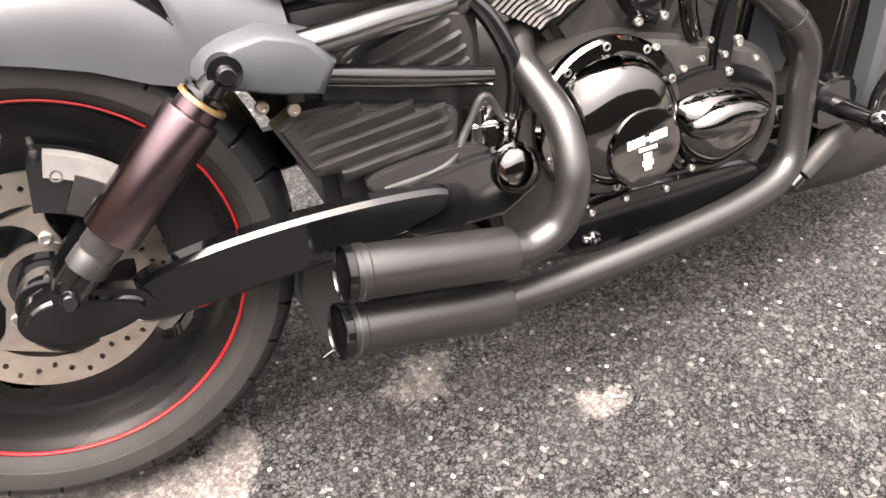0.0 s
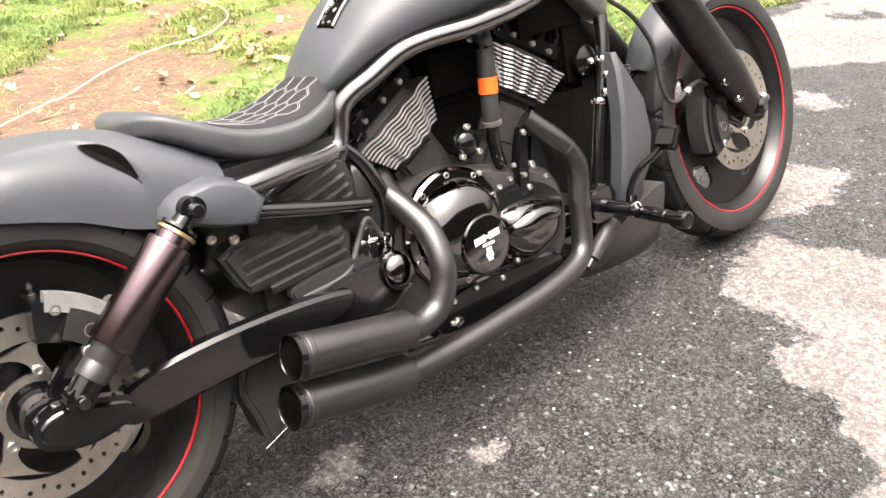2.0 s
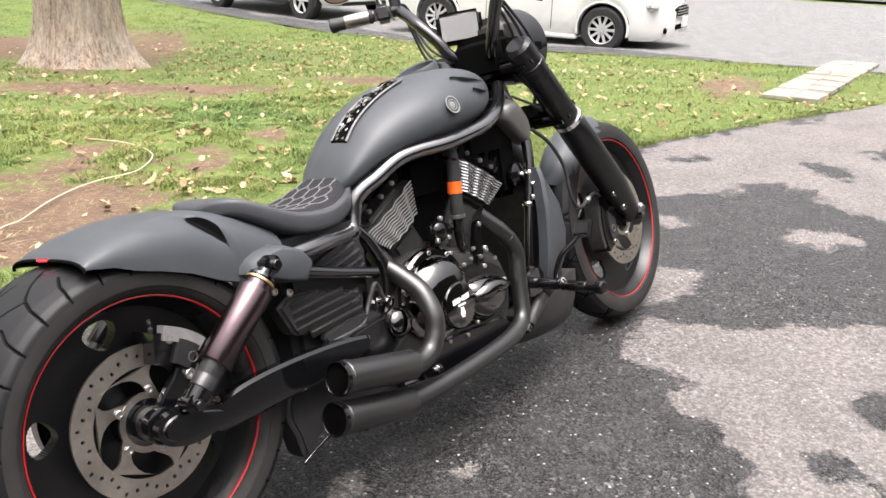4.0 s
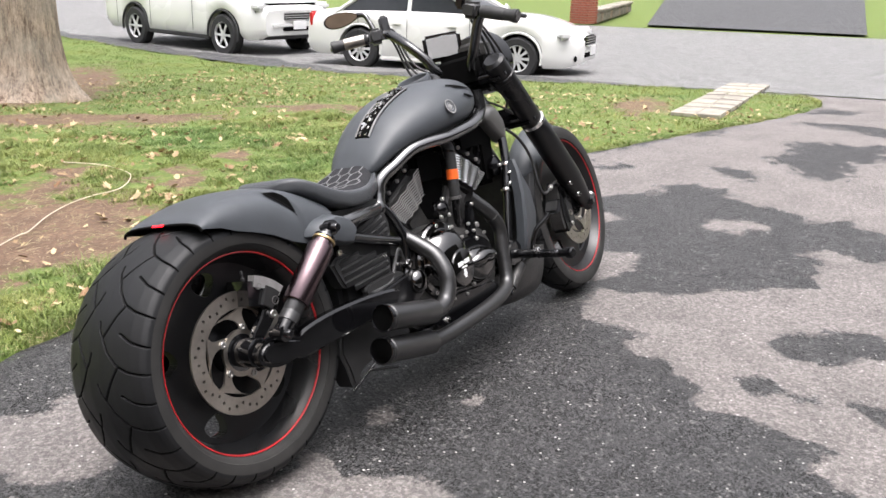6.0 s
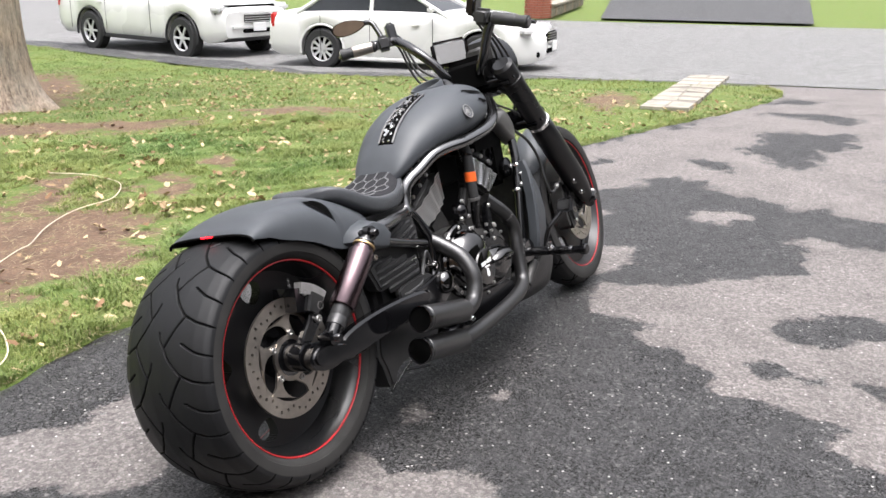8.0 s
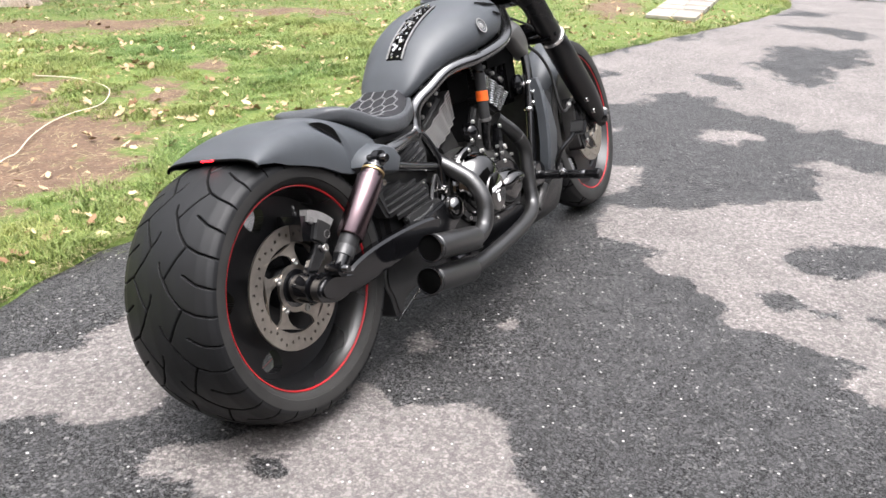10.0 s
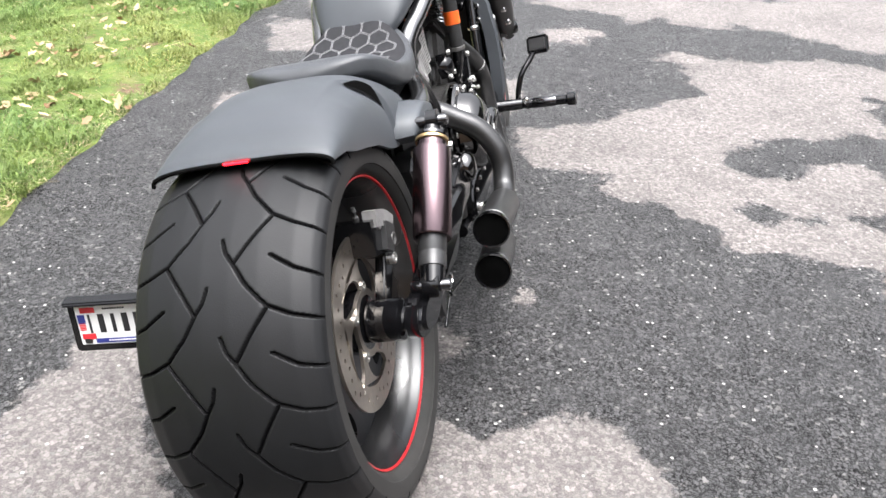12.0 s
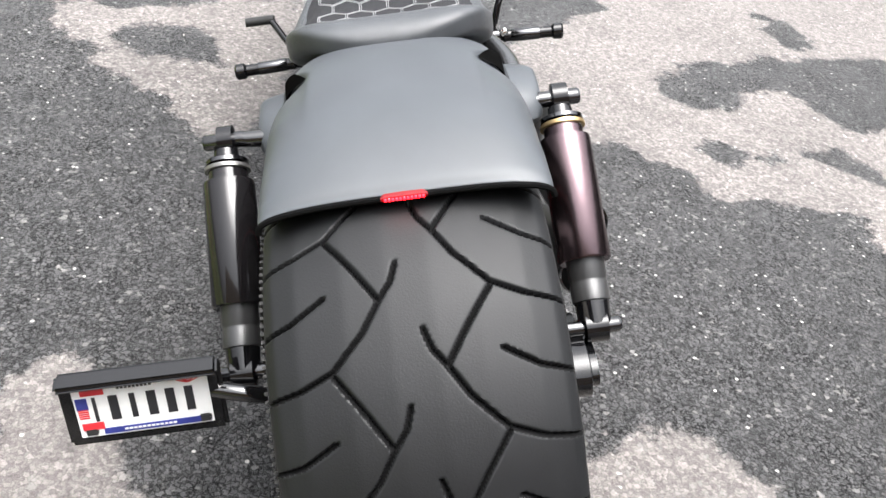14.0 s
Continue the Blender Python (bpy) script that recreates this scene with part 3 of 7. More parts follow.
# -- rear wheel --
def tyre_mesh(profile, centre, n_round, grooves=None, depth=0.0075, width=0.0029, period=24.0):
    """A tyre as a fine ring of cross-sections; grooves are lines of (degrees, y) that repeat round it."""
    prof = np.array(profile)
    seglen = np.r_[0, np.cumsum(np.hypot(*np.diff(prof, axis=0).T))]
    count = max(24, int(seglen[-1] / 0.0019)) if grooves else 60
    s = np.linspace(0, seglen[-1], count)
    yy, rr = np.interp(s, seglen, prof[:, 0]), np.interp(s, seglen, prof[:, 1])
    for _ in range(4):
        yy[1:-1], rr[1:-1] = 0.5 * yy[1:-1] + 0.25 * (yy[:-2] + yy[2:]), 0.5 * rr[1:-1] + 0.25 * (rr[:-2] + rr[2:])
    ang = np.linspace(0, 360, n_round, endpoint=False)
    r = np.repeat(rr[None], n_round, 0)
    if grooves:
        A, YY = np.meshgrid(ang, yy, indexing="ij")
        rad = np.max(rr)
        dist = np.full(A.shape, 1.0)
        for line in grooves:
            for (a0, y0), (a1, y1) in zip(line, line[1:]):
                k = math.radians(1) * rad
                rel = ((A - a0 + period / 2) % period - period / 2) * k
                for shift in (0, period * k, -period * k):
                    px, py, bx, by = rel + shift, YY - y0, (a1 - a0) * k, y1 - y0
                    t = np.clip((px * bx + py * by) / (bx * bx + by * by), 0, 1)
                    dist = np.minimum(dist, np.hypot(px - t * bx, py - t * by))
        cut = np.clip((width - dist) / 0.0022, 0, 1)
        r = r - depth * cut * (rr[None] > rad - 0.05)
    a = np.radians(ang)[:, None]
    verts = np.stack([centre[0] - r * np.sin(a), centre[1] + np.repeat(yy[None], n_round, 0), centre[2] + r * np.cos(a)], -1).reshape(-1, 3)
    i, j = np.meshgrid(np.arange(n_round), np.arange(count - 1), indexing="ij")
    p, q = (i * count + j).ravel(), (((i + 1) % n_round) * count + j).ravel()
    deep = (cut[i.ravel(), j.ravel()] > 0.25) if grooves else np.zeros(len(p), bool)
    return verts.tolist(), np.stack([p, p + 1, q + 1, q], -1).tolist(), deep


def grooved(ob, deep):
    """Gives the bottoms and walls of the grooves a blacker rubber that paints in their shade."""
    ob.data.materials.append(groove_shade_rubber)
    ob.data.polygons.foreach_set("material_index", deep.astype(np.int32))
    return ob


half = [(-6.4, -0.009), (-3.0, -0.015), (0, -0.027), (5.0, -0.044), (10.6, -0.073), (13.0, -0.103), (14.6, -0.142)]
link = [(0, -0.027), (-6.3, -0.049), (-12.6, -0.073)]
short = [(-2.0, -0.077), (1.4, -0.108), (3.2, -0.142)]
GROOVES = [half, link, short] + [[(a + 12.0, -y) for a, y in line] for line in (half, link, short)]
GROOVES = [[(a + 18.5, 1.045 * y + 0.007) for a, y in line] for line in GROOVES]
rear_wheel = new("rear_wheel")
rear_wheel.parent = bike
TREAD = [(1.045 * y, r) for y, r in [(-0.139, 0.287), (-0.137, 0.297), (-0.128, 0.307), (-0.105, 0.3175), (-0.06, 0.3275), (-0.02, 0.3315), (0.02, 0.3315), (0.06, 0.3275), (0.105, 0.3175), (0.128, 0.307), (0.137, 0.297), (0.139, 0.287)]]
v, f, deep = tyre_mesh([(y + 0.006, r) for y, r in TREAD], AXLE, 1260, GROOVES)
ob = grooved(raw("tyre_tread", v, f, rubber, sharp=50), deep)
ob.parent = rear_wheel
for s in (-1, 1):
    prof = [(0.246, s * 0.114), (0.247, s * 0.122), (0.256, s * 0.133), (0.262, s * 0.136), (0.263, s * 0.1385), (0.272, s * 0.1430 + 0.003), (0.2875, s * 0.1453 + 0.006), (0.285, s * 0.134), (0.25, s * 0.11)]
    part("tyre_sidewall", lathe(prof, AXLE, Y, 160, closed=True), sidewall, rear_wheel)
bm = bmesh.new()
for s in (1,):
    for k in range(220):
        a = 2 * math.pi * k / 220
        d, t = Vector((math.cos(a), 0, math.sin(a))), Vector((-math.sin(a), 0, math.cos(a))) * 0.0017
        y = s * 0.1465 + 0.006
        loft([[AXLE + d * r + Vector((0, y + s * o, 0)) + t * k2 for o, k2 in ((-0.006, -1), (0.002, -1), (0.002, 1), (-0.006, 1))] for r in (0.268, 0.2885)], bm=bm)
tagged(part("shoulder_rib", bm, sidewall, rear_wheel), "fine moulded ribs on the tyre shoulder", kind="stuff")
# glossy ring added to imitate the bright glare line on the sidewall
part("shoulder_glare_ring", lathe([(0.264, 0.1480), (0.267, 0.1550), (0.270, 0.1555), (0.272, 0.1480)], AXLE, Y, 160, closed=True), gloss_black, rear_wheel)
# rim: lip, barrel and dish
for s in (-1, 1):
    prof = [(0.2475, s * 0.117), (0.2455, s * 0.1205), (0.2425, s * 0.120), (0.2405, s * 0.113), (0.236, s * 0.105), (0.2285, s * 0.085), (0.2215, s * 0.05), (0.218, s * 0.02), (0.226, s * 0.02), (0.234, s * 0.09), (0.244, s * 0.112)]
    part("rim_lip", lathe(prof, AXLE, Y, 128, closed=True), rim_black, rear_wheel, "gloss black deep rim")
    part("rim_stripe", lathe([(0.2457, s * 0.1212), (0.2437, s * 0.1217), (0.2422, s * 0.1205), (0.2418, s * 0.1175), (0.2425, s * 0.1175), (0.2435, s * 0.1195)], AXLE, Y, 128, closed=True), red_tape, rear_wheel, "red stripe round the rim edge")


def ring_plate(r0, r1, y0, y1, centre, inside, n_round=180, n_r=20, dish=0.0):
    """A flat ring with openings where inside(r, degrees) is true, with thickness."""
    bm = bmesh.new()
    rs = np.linspace(r0, r1, n_r + 1)
    grid = [[bm.verts.new((centre[0] + r * math.cos(a), y0 + dish * (r - r0) / (r1 - r0), centre[2] + r * math.sin(a))) for r in rs] for a in np.linspace(0, 2 * math.pi, n_round, endpoint=False)]
    for i in range(n_round):
        for k in range(n_r):
            if not inside(0.5 * (rs[k] + rs[k + 1]), (i + 0.5) * 360 / n_round):
                bm.faces.new((grid[i][k], grid[(i + 1) % n_round][k], grid[(i + 1) % n_round][k + 1], grid[i][k + 1]))
    loose = [q for q in bm.verts if not q.link_faces]
    bmesh.ops.delete(bm, geom=loose, context="VERTS")
    top = bmesh.ops.extrude_face_region(bm, geom=list(bm.faces))
    bmesh.ops.translate(bm, verts=[q for q in top["geom"] if isinstance(q, bmesh.types.BMVert)], vec=(0, y1 - y0, 0))
    return bm


def slots(count, r_in, r_out, wide, turn=0.0):
    def inside(r, a):
        d = ((a - turn + 180 / count) % (360 / count)) - 180 / count
        q = (r - r_in) / (r_out - r_in)
        return 0 < q < 1 and abs(d) < wide * math.sqrt(max(0, 1 - (2 * q - 1) ** 2)) * (0.55 + 0.45 * q)

    return inside


part("wheel_web", ring_plate(0.05, 0.222, -0.045, -0.015, AXLE, slots(5, 0.15, 0.208, 13, 27), 540, 72), web_black, rear_wheel, "black wheel disc with leaf-shaped slots")
part("hub", lathe([(0.03, -0.1), (0.052, -0.098), (0.056, -0.085), (0.05, -0.04), (0.056, 0.05), (0.05, 0.1), (0.03, 0.102)], AXLE, Y, 40), frame_black, rear_wheel)


def drilled_ring(r0, r1, y0, y1, centre, sectors=40, hole=0.0042):
    """A brake ring with drilled holes."""
    bm = bmesh.new()
    offs = [0.3, 0.5, 0.7, 0.5]
    walls = []
    cache = {}

    def vert(r, a, y):
        key = (round(r, 5), round(a % (2 * math.pi), 5) % round(2 * math.pi, 5), y)
        if key not in cache:
            cache[key] = bm.verts.new((centre[0] + r * math.cos(a), y, centre[2] + r * math.sin(a)))
        return cache[key]

    da = 2 * math.pi / sectors
    for s in range(sectors):
        a0, rm = s * da, r0 + (r1 - r0) * offs[s % 4]
        am = a0 + da / 2
        around = [(r0, a0), (r0, am), (r0, a0 + da), ((r0 + r1) / 2, a0 + da), (r1, a0 + da), (r1, am), (r1, a0), ((r0 + r1) / 2, a0)]
        per = []
        for y in (y0, y1):
            out = [vert(r, a, y) for r, a in around]
            inn = []
            for r, a in around:
                d = math.atan2((a - am) * rm, r - rm)
                inn.append(bm.verts.new((centre[0] + (rm + hole * math.cos(d)) * math.cos(am + hole * math.sin(d) / rm), y, centre[2] + (rm + hole * math.cos(d)) * math.sin(am + hole * math.sin(d) / rm))))
            for k in range(8):
                bm.faces.new((out[k], out[(k + 1) % 8], inn[(k + 1) % 8], inn[k]))
            per.append((out, inn))
        for k in range(8):
            bm.faces.new((per[0][1][k], per[0][1][(k + 1) % 8], per[1][1][(k + 1) % 8], per[1][1][k]))
        for k in (0, 1, 4, 5):
            bm.faces.new((per[0][0][k], per[0][0][k + 1], per[1][0][k + 1], per[1][0][k]))
    return bm


def brake_disc(parent, centre, y, facing, spokes=5, turn=-12.0, bolt_r=0.062):
    """A drilled disc on a carrier with curved arms and its bolts."""
    disc = part("brake_disc", drilled_ring(0.108, 0.1505, y, y - facing * 0.006, centre), steel, parent, "drilled steel brake disc", sharp=25)
    bm = bmesh.new()
    for k in range(spokes):
        base = math.radians(turn + 360 / spokes * k)
        left, right = [], []
        for q in np.linspace(0, 1, 9):
            r = 0.048 + q * 0.066
            sweep = base + 0.75 * q
            wide = 0.30 - 0.14 * math.sin(math.pi * min(1, q * 1.15)) + 0.22 * q**4
            left.append((r, sweep - wide))
            right.append((r, sweep + wide))
        for side in (0, 1):
            yy = y + facing * (0.001 if side == 0 else -0.005)
            lv = [bm.verts.new((centre[0] + r * math.cos(a), yy, centre[2] + r * math.sin(a))) for r, a in left]
            rv = [bm.verts.new((centre[0] + r * math.cos(a), yy, centre[2] + r * math.sin(a))) for r, a in right]
            for m in range(8):
                bm.faces.new((lv[m], lv[m + 1], rv[m + 1], rv[m]))
            if side == 0:
                keep = (lv, rv)
            else:
                for row0, row1 in zip(keep, (lv, rv)):
                    for m in range(8):
                        bm.faces.new((row0[m], row0[m + 1], row1[m + 1], row1[m]))
    part("disc_carrier", bm, steel, disc)
    part("carrier_ring", lathe([(0.046, -0.004), (0.058, -0.004), (0.058, 0.003), (0.046, 0.003)], (centre[0], y, centre[2]), (0, facing, 0), 40, closed=True), steel, disc)
    for k in range(spokes):
        a = math.radians(turn + 14 + 360 / spokes * k)
        bolt(disc, (centre[0] + bolt_r * math.cos(a), y + facing * 0.001, centre[2] + bolt_r * math.sin(a)), (0, facing, 0), 0.009, 0.005, zinc)
    return disc


brake_disc(rear_wheel, AXLE, -0.096, -1)
part("belt_pulley", lathe([(0.06, 0.098), (0.118, 0.098), (0.125, 0.103), (0.125, 0.133), (0.118, 0.137), (0.1, 0.125), (0.06, 0.12)], AXLE, Y, 90), frame_black, rear_wheel)


# -- front wheel, turned a little --
front_wheel = new("front_wheel")
front_wheel.parent = bike
FT = [(-0.05, 0.252), (-0.057, 0.268), (-0.060, 0.285), (-0.056, 0.300), (-0.042, 0.315), (-0.02, 0.3235), (0, 0.325), (0.02, 0.3235), (0.042, 0.315), (0.056, 0.300), (0.060, 0.285), (0.057, 0.268), (0.05, 0.252)]
FG = [[(0, -0.008), (6, -0.03), (8, -0.052)], [(9, -0.02), (4, -0.05)], [(12, 0.008), (18, 0.03), (20, 0.052)], [(21, 0.02), (16, 0.05)]]
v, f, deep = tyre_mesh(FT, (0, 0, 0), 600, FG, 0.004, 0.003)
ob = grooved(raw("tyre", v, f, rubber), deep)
ob.parent = front_wheel
for s in (-1, 1):
    part("tyre_sidewall", lathe([(0.257, s * 0.052), (0.262, s * 0.0585), (0.275, s * 0.0608), (0.292, s * 0.0608), (0.305, s * 0.0565), (0.29, s * 0.055), (0.26, s * 0.05)], (0, 0, 0), Y, 120, closed=True), sidewall, front_wheel)
    prof = [(0.2595, s * 0.049), (0.258, s * 0.054), (0.254, s * 0.0535), (0.251, s * 0.046), (0.24, s * 0.034), (0.232, s * 0.01), (0.238, s * 0.01), (0.245, s * 0.036), (0.256, s * 0.046)]
    part("rim_lip", lathe(prof, (0, 0, 0), Y, 120, closed=True), web_black, front_wheel, "gloss black rim")
    part("rim_stripe", lathe([(0.2578, s * 0.0545), (0.2558, s * 0.0555), (0.2538, s * 0.0540), (0.2534, s * 0.0515), (0.2542, s * 0.0510), (0.256, s * 0.053)], (0, 0, 0), Y, 120, closed=True), red_tape, front_wheel, "red stripe round the rim edge")
part("wheel_web", ring_plate(0.04, 0.235, -0.022, -0.012, (0, 0, 0), slots(5, 0.155, 0.208, 18, 13), 200, 36), web_black, front_wheel, "black wheel disc with leaf-shaped slots")
part("hub", lathe([(0.02, -0.075), (0.036, -0.073), (0.04, 0), (0.036, 0.073), (0.02, 0.075)], (0, 0, 0), Y, 32), frame_black, front_wheel)
for s in (-1, 1):
    brake_disc(front_wheel, Vector((0, 0, 0)), s * 0.066, s)
FORK_DIR = Vector((-0.478, 0, 0.583)).normalized()
front_wheel.matrix_basis = Matrix.Translation(WHEEL) @ Matrix.Rotation(radians(6), 4, FORK_DIR) @ Matrix.Diagonal((1.036, 1.09, 1.036, 1))


# -- rear brake caliper and axle end --
def sector_block(centre, r0, r1, a0, a1, y0, y1, bev=0.006, n=10):
    bm = bmesh.new()
    rings = []
    for a in np.linspace(math.radians(a0), math.radians(a1), n):
        c, s = math.cos(a), math.sin(a)
        rings.append([(centre[0] + r * c, y, centre[2] + r * s) for r, y in ((r0, y0), (r1, y0), (r1, y1), (r0, y1))])
    bm = loft(rings)
    bmesh.ops.bevel(bm, geom=[e for e in bm.edges if len(e.link_faces) == 2 and e.calc_face_angle(0) > 0.8], offset=bev, segments=2, affect="EDGES", clamp_overlap=True)
    return bm


caliper = part("rear_caliper", sector_block(AXLE, 0.112, 0.172, 42, 80, -0.136, -0.06, 0.009), frame_black, bike, "black brake caliper with a silver bridge")
part("caliper_cap", sector_block(AXLE, 0.118, 0.166, 46, 62, -0.146, -0.130, 0.006), plastic_black, caliper)
part("caliper_bridge", sector_block(AXLE, 0.158, 0.186, 44, 74, -0.142, -0.118, 0.007), caliper_silver, caliper, "worn silver bridge of the caliper")
part("emblem_ring", lathe([(0.009, 0), (0.011, 0.001), (0.011, 0.003), (0.009, 0.003)], AXLE + Vector((0.096, -0.144, 0.104)), -Y, 20, closed=True), cast_alloy, caliper)
bolt(caliper, AXLE + Vector((0.058, -0.136, 0.150)), -Y, 0.009, 0.006, cast_alloy)
bolt(caliper, AXLE + Vector((0.085, -0.136, 0.072)), -Y, 0.011, 0.008, zinc)
part("bleed_nipple", lathe([(0.003, 0), (0.004, 0.004), (0.0055, 0.006), (0.0055, 0.012), (0.003, 0.014), (0.003, 0.02), (0.0045, 0.022), (0.003, 0.03), (0, 0.03)], AXLE + Vector((0.04, -0.11, 0.163)), (0, 0, 1), 12), grip_rubber, caliper)
part("caliper_bracket", prism(smooth_outline([(0.02, 0.33), (0.05, 0.35), (0.092, 0.385), (0.112, 0.42), (0.1, 0.44), (0.07, 0.425), (0.05, 0.40), (0.012, 0.36)], 3), -0.135, -0.115, 0.004), frame_black, caliper)


# -- swing arm --
arm_line = [(0.085, 0.305), (0.105, 0.335), (0.164, 0.351), (0.258, 0.359), (0.37, 0.359), (0.463, 0.353), (0.513, 0.344), (0.520, 0.330), (0.492, 0.307), (0.38, 0.290), (0.26, 0.283), (0.15, 0.276), (0.10, 0.280)]
for s in (-1, 1):
    y0, y1 = (-0.188, -0.152) if s < 0 else (0.152, 0.186)
    arm = part("swing_arm", prism(smooth_outline(arm_line, 4), y0, y1, 0.0105, 1), gloss_black, bike, "gloss black swing arm")
    part("arm_root", prism([(0.44, 0.30), (0.47, 0.352), (0.565, 0.368), (0.64, 0.366), (0.652, 0.30), (0.60, 0.272), (0.47, 0.276)], y0 + 0.016 * (1 if s < 0 else -0.2), y1 + 0.012, 0.006), frame_black, arm)
    part("axle_pod", prism(smooth_outline([(-0.034, 0.325), (-0.024, 0.345), (0.0, 0.357), (0.035, 0.357), (0.07, 0.345), (0.11, 0.33), (0.118, 0.305), (0.08, 0.288), (0.03, 0.284), (-0.020, 0.300)], 4), s * 0.197 - 0.008, s * 0.16, 0.016, 5), gloss_black, arm, "gloss black axle cover")
    part("pivot_cap", lathe([(0.036, 0), (0.036, 0.012), (0.033, 0.014), (0.033, 0.018), (0.036, 0.02), (0.036, 0.026), (0.03, 0.036), (0.018, 0.042), (0, 0.044)], (0.622, s * 0.152, 0.338), (0, s, 0), 32), cover_black, arm)
part("axle_spacer", lathe([(0.030, 0), (0.036, 0.003), (0.036, 0.058), (0.030, 0.062)], AXLE + Vector((0, -0.162, 0)), Y, 32), gloss_black, bike)
part("axle", rod(AXLE + Vector((0, -0.18, 0)), AXLE + Vector((0, 0.18, 0)), 0.016), frame_black, bike)
part("arm_bridge", block((0.07, 0.33, 0.06), pose(0.47, 0, 0.32), 0.01), frame_black, bike)
part("swing_brace", rod((0.40, -0.165, 0.288), (0.60, -0.15, 0.285), 0.007), frame_black, bike)


# -- shock absorbers --
def shock(side, sleeve, collar, label):
    off = 0.212 if side < 0 else 0.236
    lo, hi = Vector((0.036, side * off, 0.364)), Vector((0.266, side * off, 0.572))
    d = (hi - lo).normalized()
    n = (hi - lo).length
    body = part("shock_absorber", lathe([(0.024, 0.002), (0.032, 0), (0.034, 0.003), (0.034, 0.163), (0.033, 0.167), (0.0265, 0.169), (0.026, 0.182)], lo + d * (n * 0.27), d, 48), sleeve, bike, label)
    part("damper_tube", lathe([(0.021, 0), (0.0243, 0.002), (0.0243, 0.024), (0.0232, 0.026), (0.0232, 0.029), (0.0243, 0.031), (0.0243, 0.1)], lo + d * 0.03, d, 36), plastic_black, body)
    part("spring_ring", lathe([(0.0265, 0), (0.030, 0.001), (0.030, 0.006), (0.0265, 0.007)], lo + d * (n * 0.27 + 0.182), d, 36, closed=True), collar, body, "adjuster ring")
    part("spring_ring", lathe([(0.022, 0.009), (0.028, 0.010), (0.028, 0.015), (0.022, 0.016)], lo + d * (n * 0.27 + 0.182), d, 36, closed=True), black_chrome, body)
    part("top_eye", lathe([(0.010, 0), (0.020, 0.002), (0.020, 0.022), (0.010, 0.024)], hi + Vector((0, -0.014, 0)), Y, 32, closed=True), gloss_black, body)
    part("eye_neck", rod(hi - d * 0.062, hi - d * 0.012, 0.021, 0.016, 24), gloss_black, body)
    part("low_eye", lathe([(0.009, 0), (0.02, 0.002), (0.02, 0.030), (0.009, 0.032)], lo + Vector((0, -0.016, 0)), Y, 32, closed=True), gloss_black, body)
    part("low_fork", rod(lo, lo + d * 0.038, 0.0205, 0.0225, 24), gloss_black, body)
    part("eye_bolt", lathe([(0, 0.015), (0.009, 0.015), (0.011, 0.012), (0.011, -0.04)], hi + Vector((0, side * 0.014, 0)), (0, side, 0), 24), frame_black, body)
    part("eye_bolt", lathe([(0, 0.018), (0.008, 0.018), (0.0105, 0.014), (0.0105, -0.05)], lo + Vector((0, side * 0.014, 0)), (0, side, 0), 24), frame_black, body)
    part("shock_stud", rod(hi + Vector((0, -side * 0.01, 0)), hi + Vector((0, -side * 0.085, -0.005)), 0.010, 0.014, 20), frame_black, body)


shock(-1, smoke_chrome, brass, "dark plum chrome shock absorber")
shock(1, shock_black, cast_alloy, "gloss black shock absorber")

# -- rear fender --
# stations along its length: x, z of the crown, half-width, z of the side edge, roundness
FEN = [(-0.076, 0.667, 0.147, 0.646), (-0.06, 0.678, 0.148, 0.645), (-0.02, 0.694, 0.149, 0.638), (0.02, 0.704, 0.150, 0.622), (0.07, 0.710, 0.151, 0.608), (0.13, 0.711, 0.152, 0.589), (0.19, 0.704, 0.152, 0.562), (0.25, 0.688, 0.151, 0.545), (0.31, 0.663, 0.150, 0.535), (0.36, 0.635, 0.147, 0.530)]


def duct(x, y):
    """How deep the ramp that leads to the side scoop lies at (x, |y|): deepest at the scoop's lip."""
    behind = 0.165 + 0.066 * (y - 0.104) / 0.043 - x
    if not -0.010 < behind < 0.15:
        return 0.0
    lip = min(1.0, (behind + 0.010) / 0.010)
    behind = max(0.0, behind)
    across = max(0.0, 1 - ((y - 0.129) / 0.033) ** 2)
    return 0.014 * (1 - behind / 0.15) ** 1.3 * across * lip


def fender_point(x, zc, w, ze, q, inset=0.0, ramp=True):
    a = q * math.pi / 2
    y = (w - inset) * math.copysign(abs(math.sin(a)) ** 0.62, q) if q else 0.0
    drop = 1 - abs(math.cos(a)) ** float(np.interp(x, [-0.076, 0.06], [0.75, 0.57]))
    d = duct(x, abs(y)) if ramp else 0.0
    return (x, y - math.copysign(0.5 * d, y), (zc - inset) - (zc - inset - ze) * drop - 0.85 * d)


def fender_ring(x, zc, w, ze, n=96, inset=0.0):
    return [fender_point(x, zc, w, ze, float(q), inset) for q in np.linspace(-1, 1, n)]


def dense(rows, count):
    rows = np.array(rows)
    t = np.linspace(0, 1, len(rows))
    pts = curve_points([tuple(r[:3]) for r in rows], 12)
    last = np.interp(np.linspace(0, 1, len(pts)), t, rows[:, 3])
    return [(p.x, p.y, p.z, e) for p, e in zip(pts, last)]


